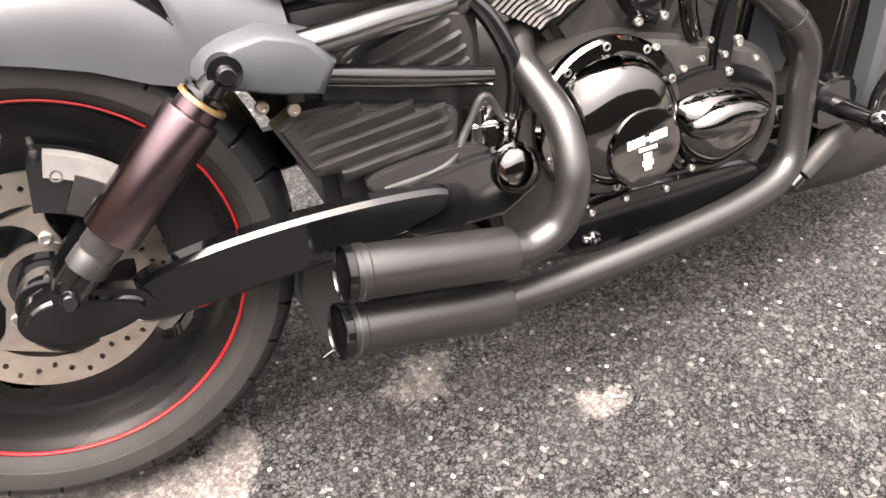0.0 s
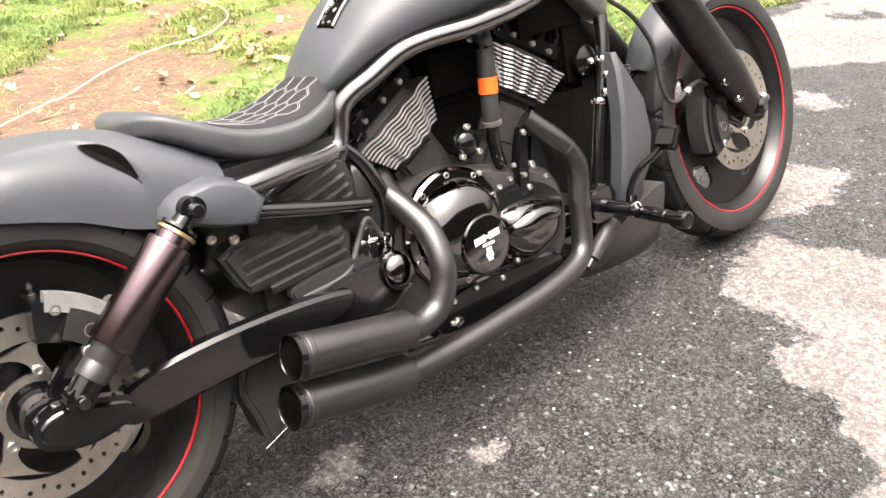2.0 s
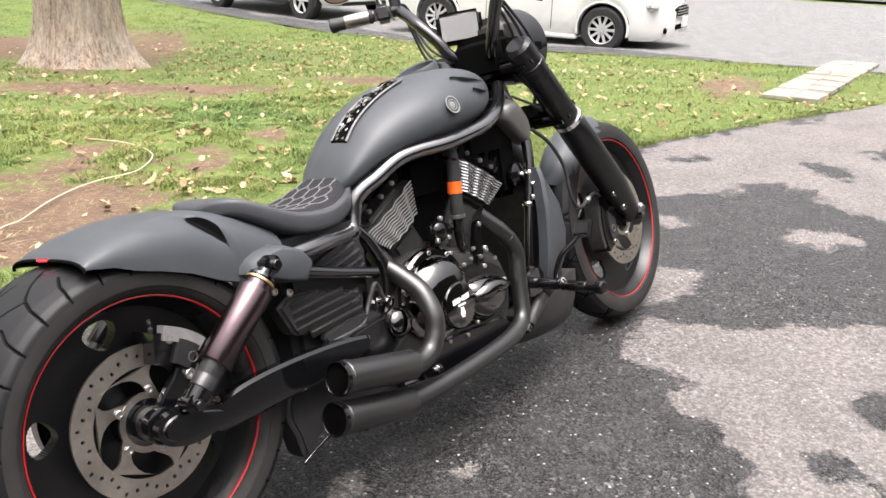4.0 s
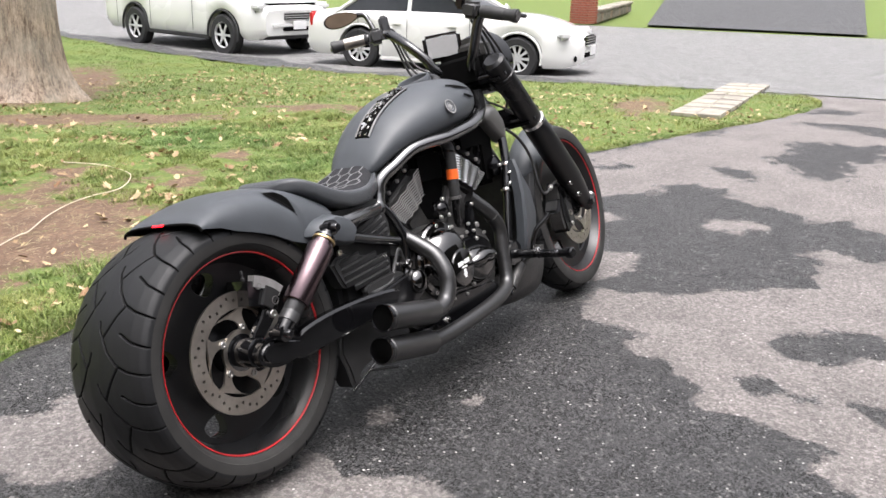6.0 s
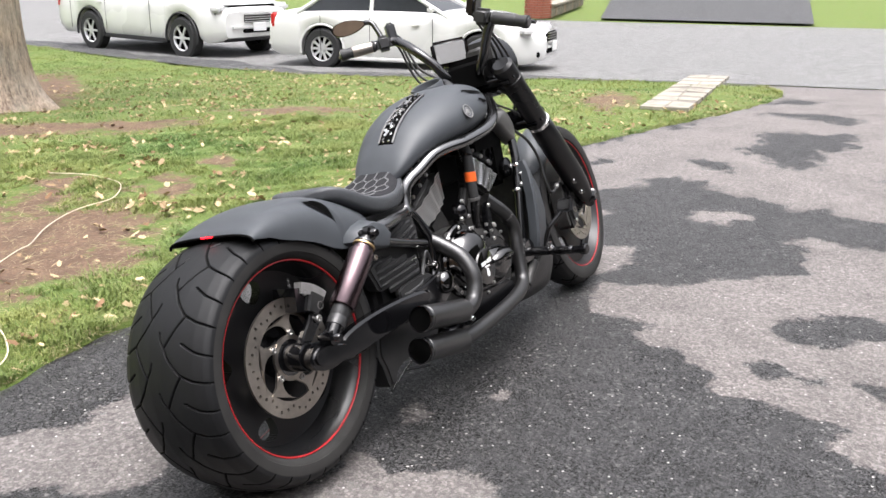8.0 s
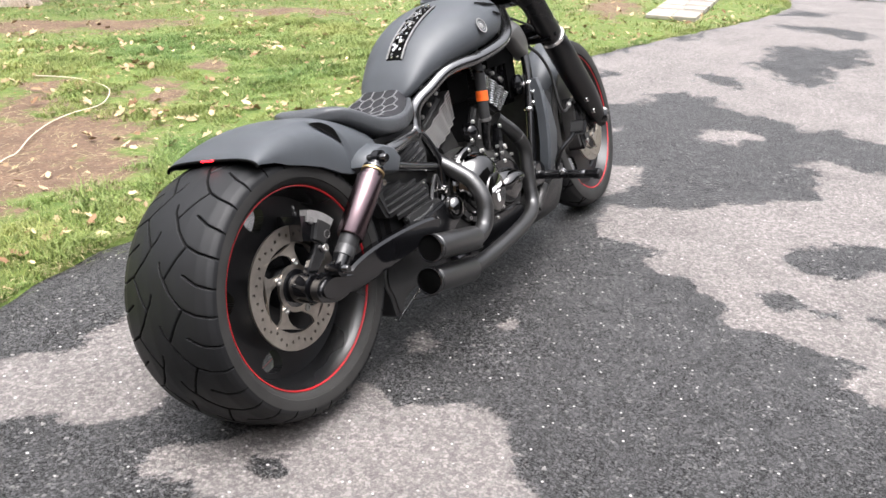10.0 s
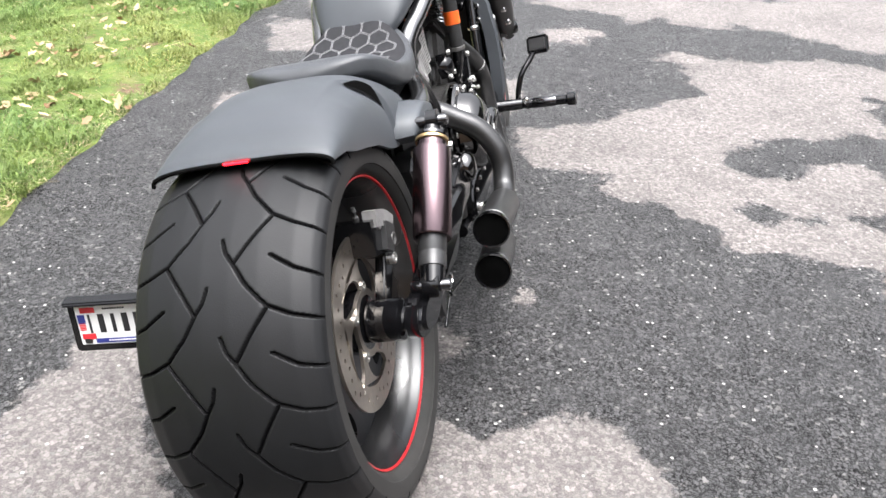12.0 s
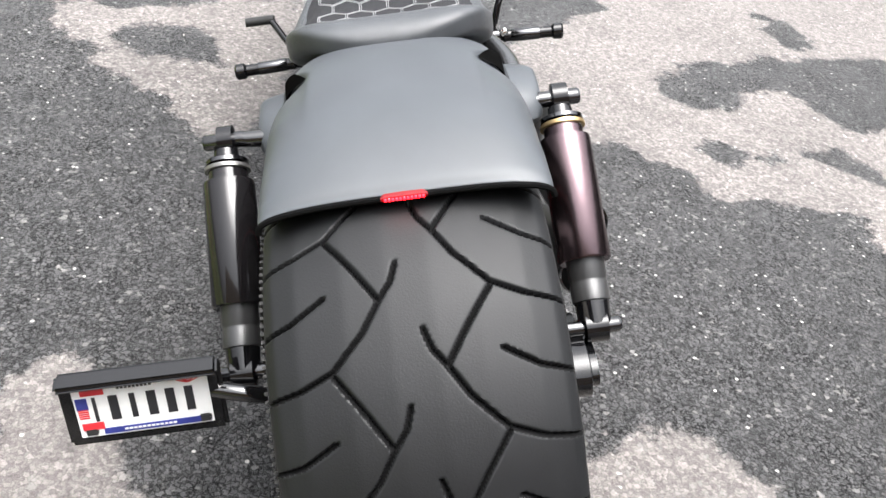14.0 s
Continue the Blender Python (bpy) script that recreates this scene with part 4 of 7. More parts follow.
FD = dense(FEN, 40)
bm = bmesh.new()
rows = []
for inset in (0.0, 0.005):
    rows.append([[bm.verts.new(p) for p in fender_ring(x, zc, w, ze, inset=inset)] for x, zc, w, ze in FD])
for k, grid in enumerate(rows):
    for a, b in zip(grid, grid[1:]):
        for i in range(len(a) - 1):
            bm.faces.new((a[i], a[i + 1], b[i + 1], b[i]))
for a, b in ((rows[0][0], rows[1][0]), (rows[0][-1], rows[1][-1])):
    for i in range(len(a) - 1):
        bm.faces.new((a[i], a[i + 1], b[i + 1], b[i]))
for e in (0, -1):
    for a, b, c, d in zip(rows[0], rows[0][1:], rows[1][1:], rows[1]):
        bm.faces.new((a[e], b[e], c[e], d[e]))
fender = part("rear_fender", bm, satin_black, bike, "satin black rear fender with side scoops", sharp=60)
part("tail_edge", tube([fender_ring(-0.077, 0.664, 0.147, 0.642)[i] for i in range(0, 96, 5)] + [fender_ring(-0.077, 0.664, 0.147, 0.642)[-1]], 0.0034, 8, 3), bore_shade_black, fender)
for s in (-1, 1):
    # scoop: a black leaf-shaped patch that paints the shade of the opening
    def on_fender(x, y, floor):
        zc, w, ze = (float(np.interp(x, [r[0] for r in FD], [r[k] for r in FD])) for k in (1, 2, 3))
        q = math.asin(min(0.999, y / w) ** (1 / 0.62)) * 2 / math.pi
        return Vector(fender_point(x, zc, w, ze, s * q, ramp=floor))

    hole = []
    for q in np.linspace(0, 1, 25):
        x, y = 0.165 + 0.066 * q, 0.104 + 0.043 * q
        back = math.sin(math.pi * q**0.8)
        row = []
        for u in np.linspace(0, 1, 9):
            p = on_fender(x + 0.012 * back - 0.024 * back * u, min(0.1505, y + 0.006 * back * u), True)
            row.append(p + Vector((0, p.y, (p.z - 0.60) * 1.2)).normalized() * (0.0035 * back + 0.0003))
        hole.append(row)
    part("scoop_shade", loft(hole, closed=False, caps=False), bore_shade_black, fender, "black patch that paints the shaded scoop opening")
    # strut cover where the shock is bolted on
    strut = [(0.232, 0.558), (0.238, 0.575), (0.252, 0.587), (0.275, 0.596), (0.32, 0.602), (0.355, 0.591), (0.384, 0.578), (0.398, 0.560), (0.411, 0.541), (0.398, 0.521), (0.386, 0.502), (0.33, 0.514), (0.287, 0.529), (0.25, 0.540)]
    part("strut_cover", pillow(strut, s * 0.125, s * 0.190, 0.72, 8), satin_black, fender, "satin black strut cover", sharp=50)
lamp = part("tail_lamp", loft([[(-0.0825, y, 0.6655 - h), (-0.0825, y, 0.6655 + h), (-0.074, y, 0.6655 + h), (-0.074, y, 0.6655 - h)] for y, h in ((-0.023, 0.0012), (-0.019, 0.0024), (0, 0.0027), (0.019, 0.0024), (0.023, 0.0012))]), dark_lens, fender, "small red tail lamp with lit segments")
for k in range(11):
    part("lamp_segment", block((0.002, 0.0026, 0.0032), pose(-0.0832, -0.0185 + 0.0037 * k, 0.6655), 0.0005, 1), red_lens, lamp)
for node in [red_lens.node_tree.nodes["Principled BSDF"]]:
    node.inputs["Emission Color"].default_value, node.inputs["Emission Strength"].default_value = (1.0, 0.006, 0.012, 1), 7.0


# -- seat --
SEAT = [(0.240, 0.690, 0.020, 0.012), (0.244, 0.698, 0.050, 0.022), (0.255, 0.707, 0.082, 0.034), (0.275, 0.711, 0.108, 0.044), (0.30, 0.707, 0.126, 0.052), (0.34, 0.690, 0.139, 0.060), (0.38, 0.671, 0.144, 0.062), (0.43, 0.655, 0.145, 0.062), (0.48, 0.648, 0.143, 0.060), (0.53, 0.650, 0.136, 0.060), (0.57, 0.660, 0.124, 0.060), (0.60, 0.670, 0.109, 0.058), (0.622, 0.678, 0.092, 0.054)]


def seat_ring(x, z, w, d, n=48):
    out = []
    for k in range(n):
        a = 2 * math.pi * k / n
        c, s = math.cos(a), math.sin(a)
        y = w * math.copysign(abs(c) ** 0.36, c)
        dish = 0.016 * (1 - (y / w) ** 2) * min(1, max(0, (x - 0.28) / 0.12))
        out.append((x, y, z - d / 2 + d / 2 * math.copysign(abs(s) ** 0.5, s) - (dish if s > 0 else 0)))
    return out


pts = curve_points([s[:3] for s in SEAT], 3)
ds = np.interp(np.linspace(0, 1, len(pts)), np.linspace(0, 1, len(SEAT)), [s[3] for s in SEAT])
seat = part("seat", loft([seat_ring(p.x, p.y, p.z, d) for p, d in zip(pts, ds)]), leather, bike, "black vinyl solo seat with a stitched suede panel", sharp=50)


def seat_top(x, y):
    xs = [s[0] for s in SEAT]
    z, w = np.interp(x, xs, [s[1] for s in SEAT]), np.interp(x, xs, [s[2] for s in SEAT])
    return float(z - 0.016 * (1 - (min(1, abs(y) / w)) ** 2) * min(1, max(0, (x - 0.28) / 0.12)))


def panel_z(x, y):
    """The height of the padded panel, which climbs as a rounded tongue against the tank, and |y| over its half-width."""
    w = float(np.interp(x, [0.375, 0.40, 0.46, 0.53, 0.57, 0.60, 0.632], [0.06, 0.104, 0.126, 0.122, 0.110, 0.094, 0.070]))
    q = y / w
    tongue = 0.020 * min(1.3, max(0, (x - 0.46) / 0.13)) ** 1.6
    return seat_top(min(x, 0.622), y) + 0.012 * (1 - q**4) + tongue * (1 - q**4), abs(q)


panel = []
for x in np.linspace(0.375, 0.632, 24):
    w = float(np.interp(x, [0.375, 0.40, 0.46, 0.53, 0.57, 0.60, 0.632], [0.06, 0.104, 0.126, 0.122, 0.110, 0.094, 0.070]))
    row = []
    for q in np.linspace(-1, 1, 17):
        z, _ = panel_z(x, q * w)
        row.append((x, q * w, z if abs(q) < 0.999 else z - 0.006))
    panel.append(row)
insert = part("seat_panel", loft(panel, closed=False, caps=False), suede, seat, "quilted black suede panel", sharp=60)


bm = bmesh.new()
cell = 0.0235
for k in range(-4, 14):
    for m in range(-6, 7):
        cx, cy = 0.385 + k * cell * 1.5, m * cell * math.sqrt(3) + (k % 2) * cell * math.sqrt(3) / 2
        for e in range(3):
            ends = []
            for c in (e, e + 1):
                a = math.radians(60 * c)
                ends.append((cx + cell * math.cos(a), cy + cell * math.sin(a)))
            for off in (-0.0014, 0.0014):
                line = []
                for q in (0, 0.5, 1):
                    x, y = ends[0][0] + q * (ends[1][0] - ends[0][0]), ends[0][1] + q * (ends[1][1] - ends[0][1])
                    nx, ny = ends[1][1] - ends[0][1], -(ends[1][0] - ends[0][0])
                    ln = math.hypot(nx, ny)
                    x, y = x + nx / ln * off, y + ny / ln * off
                    if not 0.378 < x < 0.630:
                        break
                    z, q2 = panel_z(x, y)
                    if q2 > 0.95:
                        break
                    line.append((x, y, z + 0.0004))
                if len(line) == 3:
                    tube(line, 0.0007, 4, 1, bm=bm)
part("stitching", bm, thread, insert, "grey double stitching in hexagons")

# -- fuel tank cover: stations x, z of the top, z of the widest line, half-width, z of the bottom --
TANK = [(0.600, 0.676, 0.668, 0.066, 0.640), (0.612, 0.702, 0.684, 0.088, 0.645), (0.635, 0.738, 0.702, 0.106, 0.652), (0.668, 0.776, 0.722, 0.121, 0.668), (0.71, 0.816, 0.742, 0.138, 0.690), (0.78, 0.856, 0.770, 0.162, 0.706), (0.87, 0.889, 0.792, 0.184, 0.718), (0.96, 0.906, 0.805, 0.188, 0.730), (1.05, 0.912, 0.815, 0.176, 0.745), (1.11, 0.906, 0.825, 0.150, 0.770), (1.145, 0.890, 0.835, 0.115, 0.795), (1.165, 0.865, 0.842, 0.06, 0.815)]


NARROW = 0.80  # the left flank is slimmer than the right


def tank_ring(x, zt, zw, w, zb, n=40):
    out = []
    for k in range(n):
        a = 2 * math.pi * k / n
        c, s = math.cos(a), math.sin(a)
        y = w * math.copysign(abs(c) ** 0.8, c) * (NARROW if c > 0 else 1)
        z = zw + (zt - zw) * abs(s) ** 0.95 if s > 0 else zw - (zw - zb) * abs(s) ** 0.8
        out.append((x, y, z))
    return out


def tank_at(x):
    xs = [a.x for a in p1]
    return [float(np.interp(x, xs, row)) for row in ([a.y for a in p1], [a.z for a in p1], [a.y for a in p2], [a.z for a in p2])]


p1 = curve_points([t[:3] for t in TANK], 5)
p2 = curve_points([(t[0], t[3], t[4]) for t in TANK], 5)
tank = part("tank_cover", loft([tank_ring(a.x, a.y, a.z, b.y, b.z) for a, b in zip(p1, p2)]), satin_black, bike, "satin black fuel tank cover", sharp=60)


def on_tank(x, a_deg):
    zt, zw, w, zb = tank_at(x)
    a = math.radians(a_deg)
    return Vector((x, w * math.copysign(abs(math.cos(a)) ** 0.8, math.cos(a)) * (NARROW if math.cos(a) > 0 else 1), zw + (zt - zw) * abs(math.sin(a)) ** 0.95))


badge_silver = material("worn silver print", (0.22, 0.217, 0.21), 0.45, 0.2, vary=0.25, scale=90)
# round badge on each flank, drawn as plain shapes
for s in (-1, 1):
    deg = 180 - 8 if s < 0 else 8
    c = on_tank(0.915, deg)
    nrm = Vector((0, s * 0.93, 0.36)).normalized()
    badge = part("badge", lathe([(0, 0.003), (0.0225, 0.003), (0.0235, 0.0)], c, nrm, 40), satin_black, tank, "round silver and black badge")
    part("badge_ring", lathe([(0.0205, 0.003), (0.0235, 0.003), (0.0235, 0.0048), (0.0205, 0.0048)], c, nrm, 40, closed=True), badge_silver, badge)
    part("badge_ring", lathe([(0.0125, 0.003), (0.014, 0.003), (0.014, 0.0043), (0.0125, 0.0043)], c, nrm, 40, closed=True), badge_silver, badge)
    part("badge_centre", lathe([(0, 0.005), (0.005, 0.005), (0.009, 0.003)], c, nrm, 20), badge_silver, badge)
    # two long vents near the steering head: black patches paint their inner shade
    for x0, x1, a0, a1, spread in ((0.975, 1.10, 137, 158, 7.0), (1.02, 1.09, 165, 174, 6.0)):
        rows = []
        for q in np.linspace(0, 1, 13):
            w = spread * min(1, (q / 0.12) ** 0.5) * (1 - q) ** 0.7 + 0.15
            row = []
            for u in np.linspace(-1, 1, 5):
                a = a0 + (a1 - a0) * q + w * u
                p = on_tank(x0 + (x1 - x0) * q + 0.01 * u, a if s < 0 else 180 - a)
                row.append(p + Vector((0, s * 0.003, 0.0025)))
            rows.append(row)
        part("vent_shade", loft(rows, closed=False, caps=False), bore_shade_black, tank, "black patch that paints the shaded vent opening")

# metal strap along the crown


def strap_point(x, y, lift):
    """A point over the crown's right slope."""
    w = tank_at(x)[2]
    p = on_tank(x, 90 + math.degrees(math.asin((-y / w) ** 1.25)))
    return p + Vector((0, -0.25, 1)).normalized() * lift


strap_xs = np.linspace(0.664, 0.885, 11)
strap_pts = [strap_point(x, -0.030, 0.004) for x in strap_xs]
bm = loft([[strap_point(x, -0.058, -0.003), strap_point(x, -0.056, 0.005), strap_point(x, -0.030, 0.005), strap_point(x, -0.004, 0.005), strap_point(x, -0.002, -0.003)] for x in strap_xs])
strap = part("tank_strap", bm, bore_shade_black, tank, "dark strap with bright ornaments along the tank")
for y in (-0.056, -0.004):
    part("strap_edge", tube([strap_point(x, y, 0.005) for x in strap_xs], 0.0032, 8, 2), cast_alloy, strap)
for k in range(1, 10):
    p = strap_pts[k]
    d = strap_pts[k + 1] - strap_pts[k - 1]
    m = Matrix.Translation(p + Vector((0, 0.005 * math.sin(2.3 * k), 0.004))) @ Matrix.Rotation(-math.atan2(d.z, d.x), 4, "Y") @ Matrix.Rotation(radians((38, -30, 12)[k % 3]), 4, "Z")
    orn = part("ornament", block((0.028 - 0.004 * (k % 2), 0.010, 0.008), m, 0.0025, 2), chrome if k % 3 else black_chrome, strap, "small bright metal ornament")
    part("ornament_arm", block((0.008, 0.026, 0.006), m @ pose(0.006, 0.007, 0.001), 0.002), chrome if k % 2 else black_chrome, orn)
for k in range(18):
    x = 0.672 + 0.0118 * k
    m = Matrix.Translation(strap_point(x, -0.018 - 0.024 * (k % 2), 0.008)) @ Matrix.Rotation(radians(-35 + 25 * (x - 0.664) / 0.22), 4, "Y") @ Matrix.Rotation(radians(50 * math.sin(3.1 * k)), 4, "Z")
    part("ornament", block((0.013, 0.006, 0.005), m, 0.0018, 2), chrome if k % 3 else cast_alloy, strap)
for p in (strap_pts[0], strap_pts[-1]):
    for y in (-0.010, 0.010):
        bolt(strap, p + Vector((0.006 if p.x < 0.8 else -0.006, y, 0.004)), (0, 0, 1), 0.005, 0.003, chrome)
part("filler_cap", lathe([(0.056, -0.03), (0.058, 0.008), (0.054, 0.014), (0.049, 0.012), (0.046, -0.010), (0, -0.012)], (1.045, 0.03, 0.912), (-0.30, 0.05, 1), 40), satin_black, tank)
part("console", loft([[(x, y, z + (0.02 - 12 * y * y) * k) for y in np.linspace(-0.04, 0.04, 7)] for x, z, k in ((1.085, 0.906, 0.2), (1.095, 0.908, 1), (1.105, 0.908, 1.2), (1.12, 0.902, 1.0), (1.15, 0.885, 0.4))], closed=False, caps=False), gloss_black, tank)

# -- frame --
frame_parts = new("frame")
frame_parts.parent = bike
for s in (-1, 1):
    W = s * (NARROW if s > 0 else 1)
    top = [(0.352, W * 0.162, 0.566), (0.41, W * 0.160, 0.568), (0.48, W * 0.142, 0.569), (0.56, W * 0.113, 0.566), (0.592, W * 0.103, 0.572), (0.606, W * 0.101, 0.600), (0.617, W * 0.104, 0.635), (0.640, W * 0.112, 0.657), (0.677, W * 0.124, 0.676), (0.737, W * 0.141, 0.708), (0.792, W * 0.157, 0.720), (0.885, W * 0.180, 0.727), (1.02, W * 0.184, 0.747), (1.11, W * 0.160, 0.773), (1.19, W * 0.118, 0.802), (1.25, W * 0.075, 0.84)]
    part("frame_rail", tube(top, 0.0185, 20, 6), rail_black, frame_parts, "black steel perimeter frame tube")
    part("frame_tube", tube([(0.385, W * 0.158, 0.525), (0.50, W * 0.145, 0.492), (0.615, W * 0.130, 0.462)], 0.0145, 14, 4), frame_black, frame_parts)
    part("frame_tube", tube([(0.60, W * 0.106, 0.572), (0.632, W * 0.114, 0.53), (0.655, W * 0.125, 0.46), (0.645, W * 0.125, 0.39), (0.62, W * 0.13, 0.34)], 0.0135, 14, 5), frame_black, frame_parts)
    part("down_tube", tube([(1.25, W * 0.075, 0.84), (1.285, W * 0.11, 0.72), (1.27, W * 0.128, 0.60), (1.235, W * 0.13, 0.47), (1.20, W * 0.13, 0.33), (1.17, W * 0.13, 0.20), (1.10, W * 0.13, 0.155), (0.85, W * 0.125, 0.15), (0.64, W * 0.125, 0.17)], 0.0155, 14, 6), frame_black, frame_parts)
    part("joint", lathe([(0.020, -0.01), (0.0225, 0), (0.0225, 0.012), (0.0195, 0.016)], (0.589, W * 0.103, 0.560), (0.4, 0, 1), 18), frame_black, frame_parts)
    for dz in (0.555, 0.520):
        bolt(frame_parts, (1.252 - (0.555 - dz) * 0.3, W * 0.146, dz), (0, W, 0), 0.009, 0.008, chrome)
    for z, k in ((0.585, 0), (0.50, 1)):
        part("clamp", lathe([(0.018, -0.006), (0.019, -0.003), (0.019, 0.003), (0.018, 0.006)], (1.268 - 0.028 * k, W * 0.1285, z), (0.3, 0, 1), 16), chrome, frame_parts)
part("steering_head", rod((1.30, 0, 0.89), (1.395, 0, 0.70), 0.034, 0.034, 24), frame_black, frame_parts)
part("backbone", tube([(0.62, 0, 0.60), (0.9, 0, 0.70), (1.15, 0, 0.78), (1.31, 0, 0.83)], 0.03, 14, 4), frame_black, frame_parts)

# -- ribbed side covers --
for s in (-1, 1):
    low = [(0.316, 0.462), (0.345, 0.478), (0.40, 0.477), (0.555, 0.437), (0.562, 0.425), (0.553, 0.372), (0.43, 0.378), (0.358, 0.388), (0.345, 0.398)]
    cover = part("side_cover", prism(low, s * 0.142, s * 0.09, 0.008, 3), plastic_black, bike, "ribbed black plastic side cover")
    for x0, z0, x1, z1 in ((0.345, 0.458, 0.43, 0.470), (0.348, 0.440, 0.50, 0.456), (0.352, 0.421, 0.545, 0.441), (0.356, 0.402, 0.546, 0.421), (0.39, 0.385, 0.548, 0.400)):
        a, b = Vector((x0, s * 0.141, z0)), Vector((x1, s * 0.141, z1))
        t = (b - a).normalized()
        n = Vector((-t.z, 0, t.x))
        out = Vector((0, s, 0))
        ring = lambda p, k: [p - n * 0.013, p - n * 0.002 * k + out * 0.009 * k, p + n * 0.003 * k + out * 0.0105 * k, p + n * 0.006, p - out * 0.004]
        part("rib", loft([ring(a, 0.15), ring(a + t * 0.012, 1.0), ring(b - t * 0.012, 1.0), ring(b, 0.15)]), plastic_black, cover)
    up = [(0.412, 0.512), (0.418, 0.532), (0.46, 0.556), (0.545, 0.566), (0.588, 0.556), (0.60, 0.52), (0.596, 0.464), (0.50, 0.486)]
    cover = part("side_cover", prism(up, s * 0.128, s * 0.08, 0.006, 3), plastic_black, bike, "ribbed black plastic side cover")
    for x0, z0, x1, z1 in ((0.426, 0.522, 0.540, 0.556), (0.447, 0.510, 0.570, 0.545), (0.486, 0.500, 0.583, 0.527), (0.524, 0.490, 0.588, 0.508), (0.556, 0.481, 0.590, 0.490)):
        a, b = Vector((x0, s * 0.127, z0)), Vector((x1, s * 0.127, z1))
        t = (b - a).normalized()
        n = Vector((-t.z, 0, t.x))
        out = Vector((0, s, 0))
        ring = lambda p, k: [p - n * 0.013, p - n * 0.002 * k + out * 0.009 * k, p + n * 0.003 * k + out * 0.0105 * k, p + n * 0.006, p - out * 0.004]
        part("rib", loft([ring(a, 0.15), ring(a + t * 0.012, 1.0), ring(b - t * 0.012, 1.0), ring(b, 0.15)]), plastic_black, cover)

for s in (-1, 1):
    for x, z in ((0.306, 0.502), (0.343, 0.490)):
        bolt(bike, (x, s * 0.152, z), (0, s, 0), 0.0085, 0.006, steel)

# -- engine --
engine = new("engine")
engine.parent = bike
part("crankcase", prism(smooth_outline([(0.60, 0.22), (0.62, 0.36), (0.70, 0.45), (0.82, 0.47), (0.95, 0.44), (1.06, 0.40), (1.10, 0.32), (1.08, 0.22), (0.98, 0.17), (0.72, 0.165)], 4), -0.135, 0.14, 0.015, 3), engine_black, engine, "black engine case")
C = Vector((0.785, -0.135, 0.362))
part("clutch_cover", lathe([(0.118, 0), (0.118, 0.012), (0.113, 0.018), (0.098, 0.02), (0.096, 0.024), (0.09, 0.046), (0.078, 0.060), (0.058, 0.070), (0.03, 0.074), (0, 0.075)], C, -Y, 64), cover_black, engine, "gloss black domed engine cover")
for k in range(10):
    a = math.radians(36 * k + 20)
    bolt(engine, C + Vector((0.107 * math.cos(a), -0.014, 0.107 * math.sin(a))), -Y, 0.0066, 0.0064, zinc)
CAP = C + Vector((0.018, -0.058, -0.030))
nrm = Vector((0.06, -1, 0.02)).normalized()
cap = part("cover_cap", lathe([(0.060, -0.02), (0.060, 0.012), (0.057, 0.019), (0.051, 0.021), (0, 0.021)], CAP, nrm, 56), cover_black, engine, "gloss black cap with a white printed emblem")
# emblem in plain shapes: a wide bar, a narrow bar and a small shield
right = Vector((1, 0, 0))
right = (right - nrm * right.dot(nrm)).normalized()
upv = nrm.cross(right) * (1 if nrm.cross(right).z > 0 else -1)
for k in range(9):
    c = CAP + nrm * 0.0215 + right * (-0.030 + 0.0075 * k) + upv * (0.012 + 0.0006 * k)
    h = 0.013 if k not in (4,) else 0.006
    m = Matrix((( *right, 0), (*upv, 0), (*nrm, 0), (0, 0, 0, 1))).transposed()
    part("print_bar", block((0.0060, h, 0.0006), Matrix.Translation(c) @ m, 0.0), white_paint, cap)
for k in range(6):
    c = CAP + nrm * 0.0215 + right * (-0.012 + 0.0052 * k) + upv * 0.0005
    part("print_bar", block((0.0042, 0.0055, 0.0006), Matrix.Translation(c) @ m, 0.0), white_paint, cap)
for dx, dy, w, h in ((0.0, -0.012, 0.013, 0.012), (0.0, -0.021, 0.018, 0.008), (0.0, -0.0285, 0.012, 0.006)):
    part("print_shield", block((w, h, 0.0006), Matrix.Translation(CAP + nrm * 0.0215 + right * dx + upv * dy) @ m, 0.0), white_paint, cap)
# forward gear cover
gear = [(0.885, 0.30), (0.888, 0.35), (0.93, 0.368), (0.996, 0.364), (1.045, 0.338), (1.056, 0.315), (1.038, 0.272), (0.99, 0.25), (0.945, 0.24), (0.905, 0.262)]
part("gear_cover", pillow(smooth_outline(gear, 5), -0.13, -0.188, 0.3, 8), cover_black, engine, "gloss black domed gear cover")
part("gear_ridge", pillow(smooth_outline([(0.895, 0.325), (0.94, 0.352), (1.0, 0.352), (1.045, 0.328), (1.03, 0.312), (0.98, 0.322), (0.92, 0.30)], 4), -0.165, -0.199, 0.25, 6), cover_black, engine)
part("gear_flange", prism(smooth_outline([(0.875, 0.29), (0.88, 0.375), (0.93, 0.398), (1.005, 0.39), (1.062, 0.355), (1.074, 0.312), (1.05, 0.258), (0.99, 0.232), (0.93, 0.226)], 4), -0.15, -0.12, 0.006, 2), gloss_black, engine)
part("pump_cover", prism(smooth_outline([(0.70, 0.165), (0.72, 0.235), (0.80, 0.25), (0.92, 0.245), (1.03, 0.235), (1.05, 0.19), (0.98, 0.165), (0.84, 0.158)], 4), -0.158, -0.12, 0.01, 3), gloss_black, engine)
for x, z in ((0.742, 0.228), (0.80, 0.235), (0.87, 0.230), (0.915, 0.252), (0.73, 0.186)):
    bolt(engine, (x, -0.158, z), -Y, 0.0053, 0.0048, zinc)
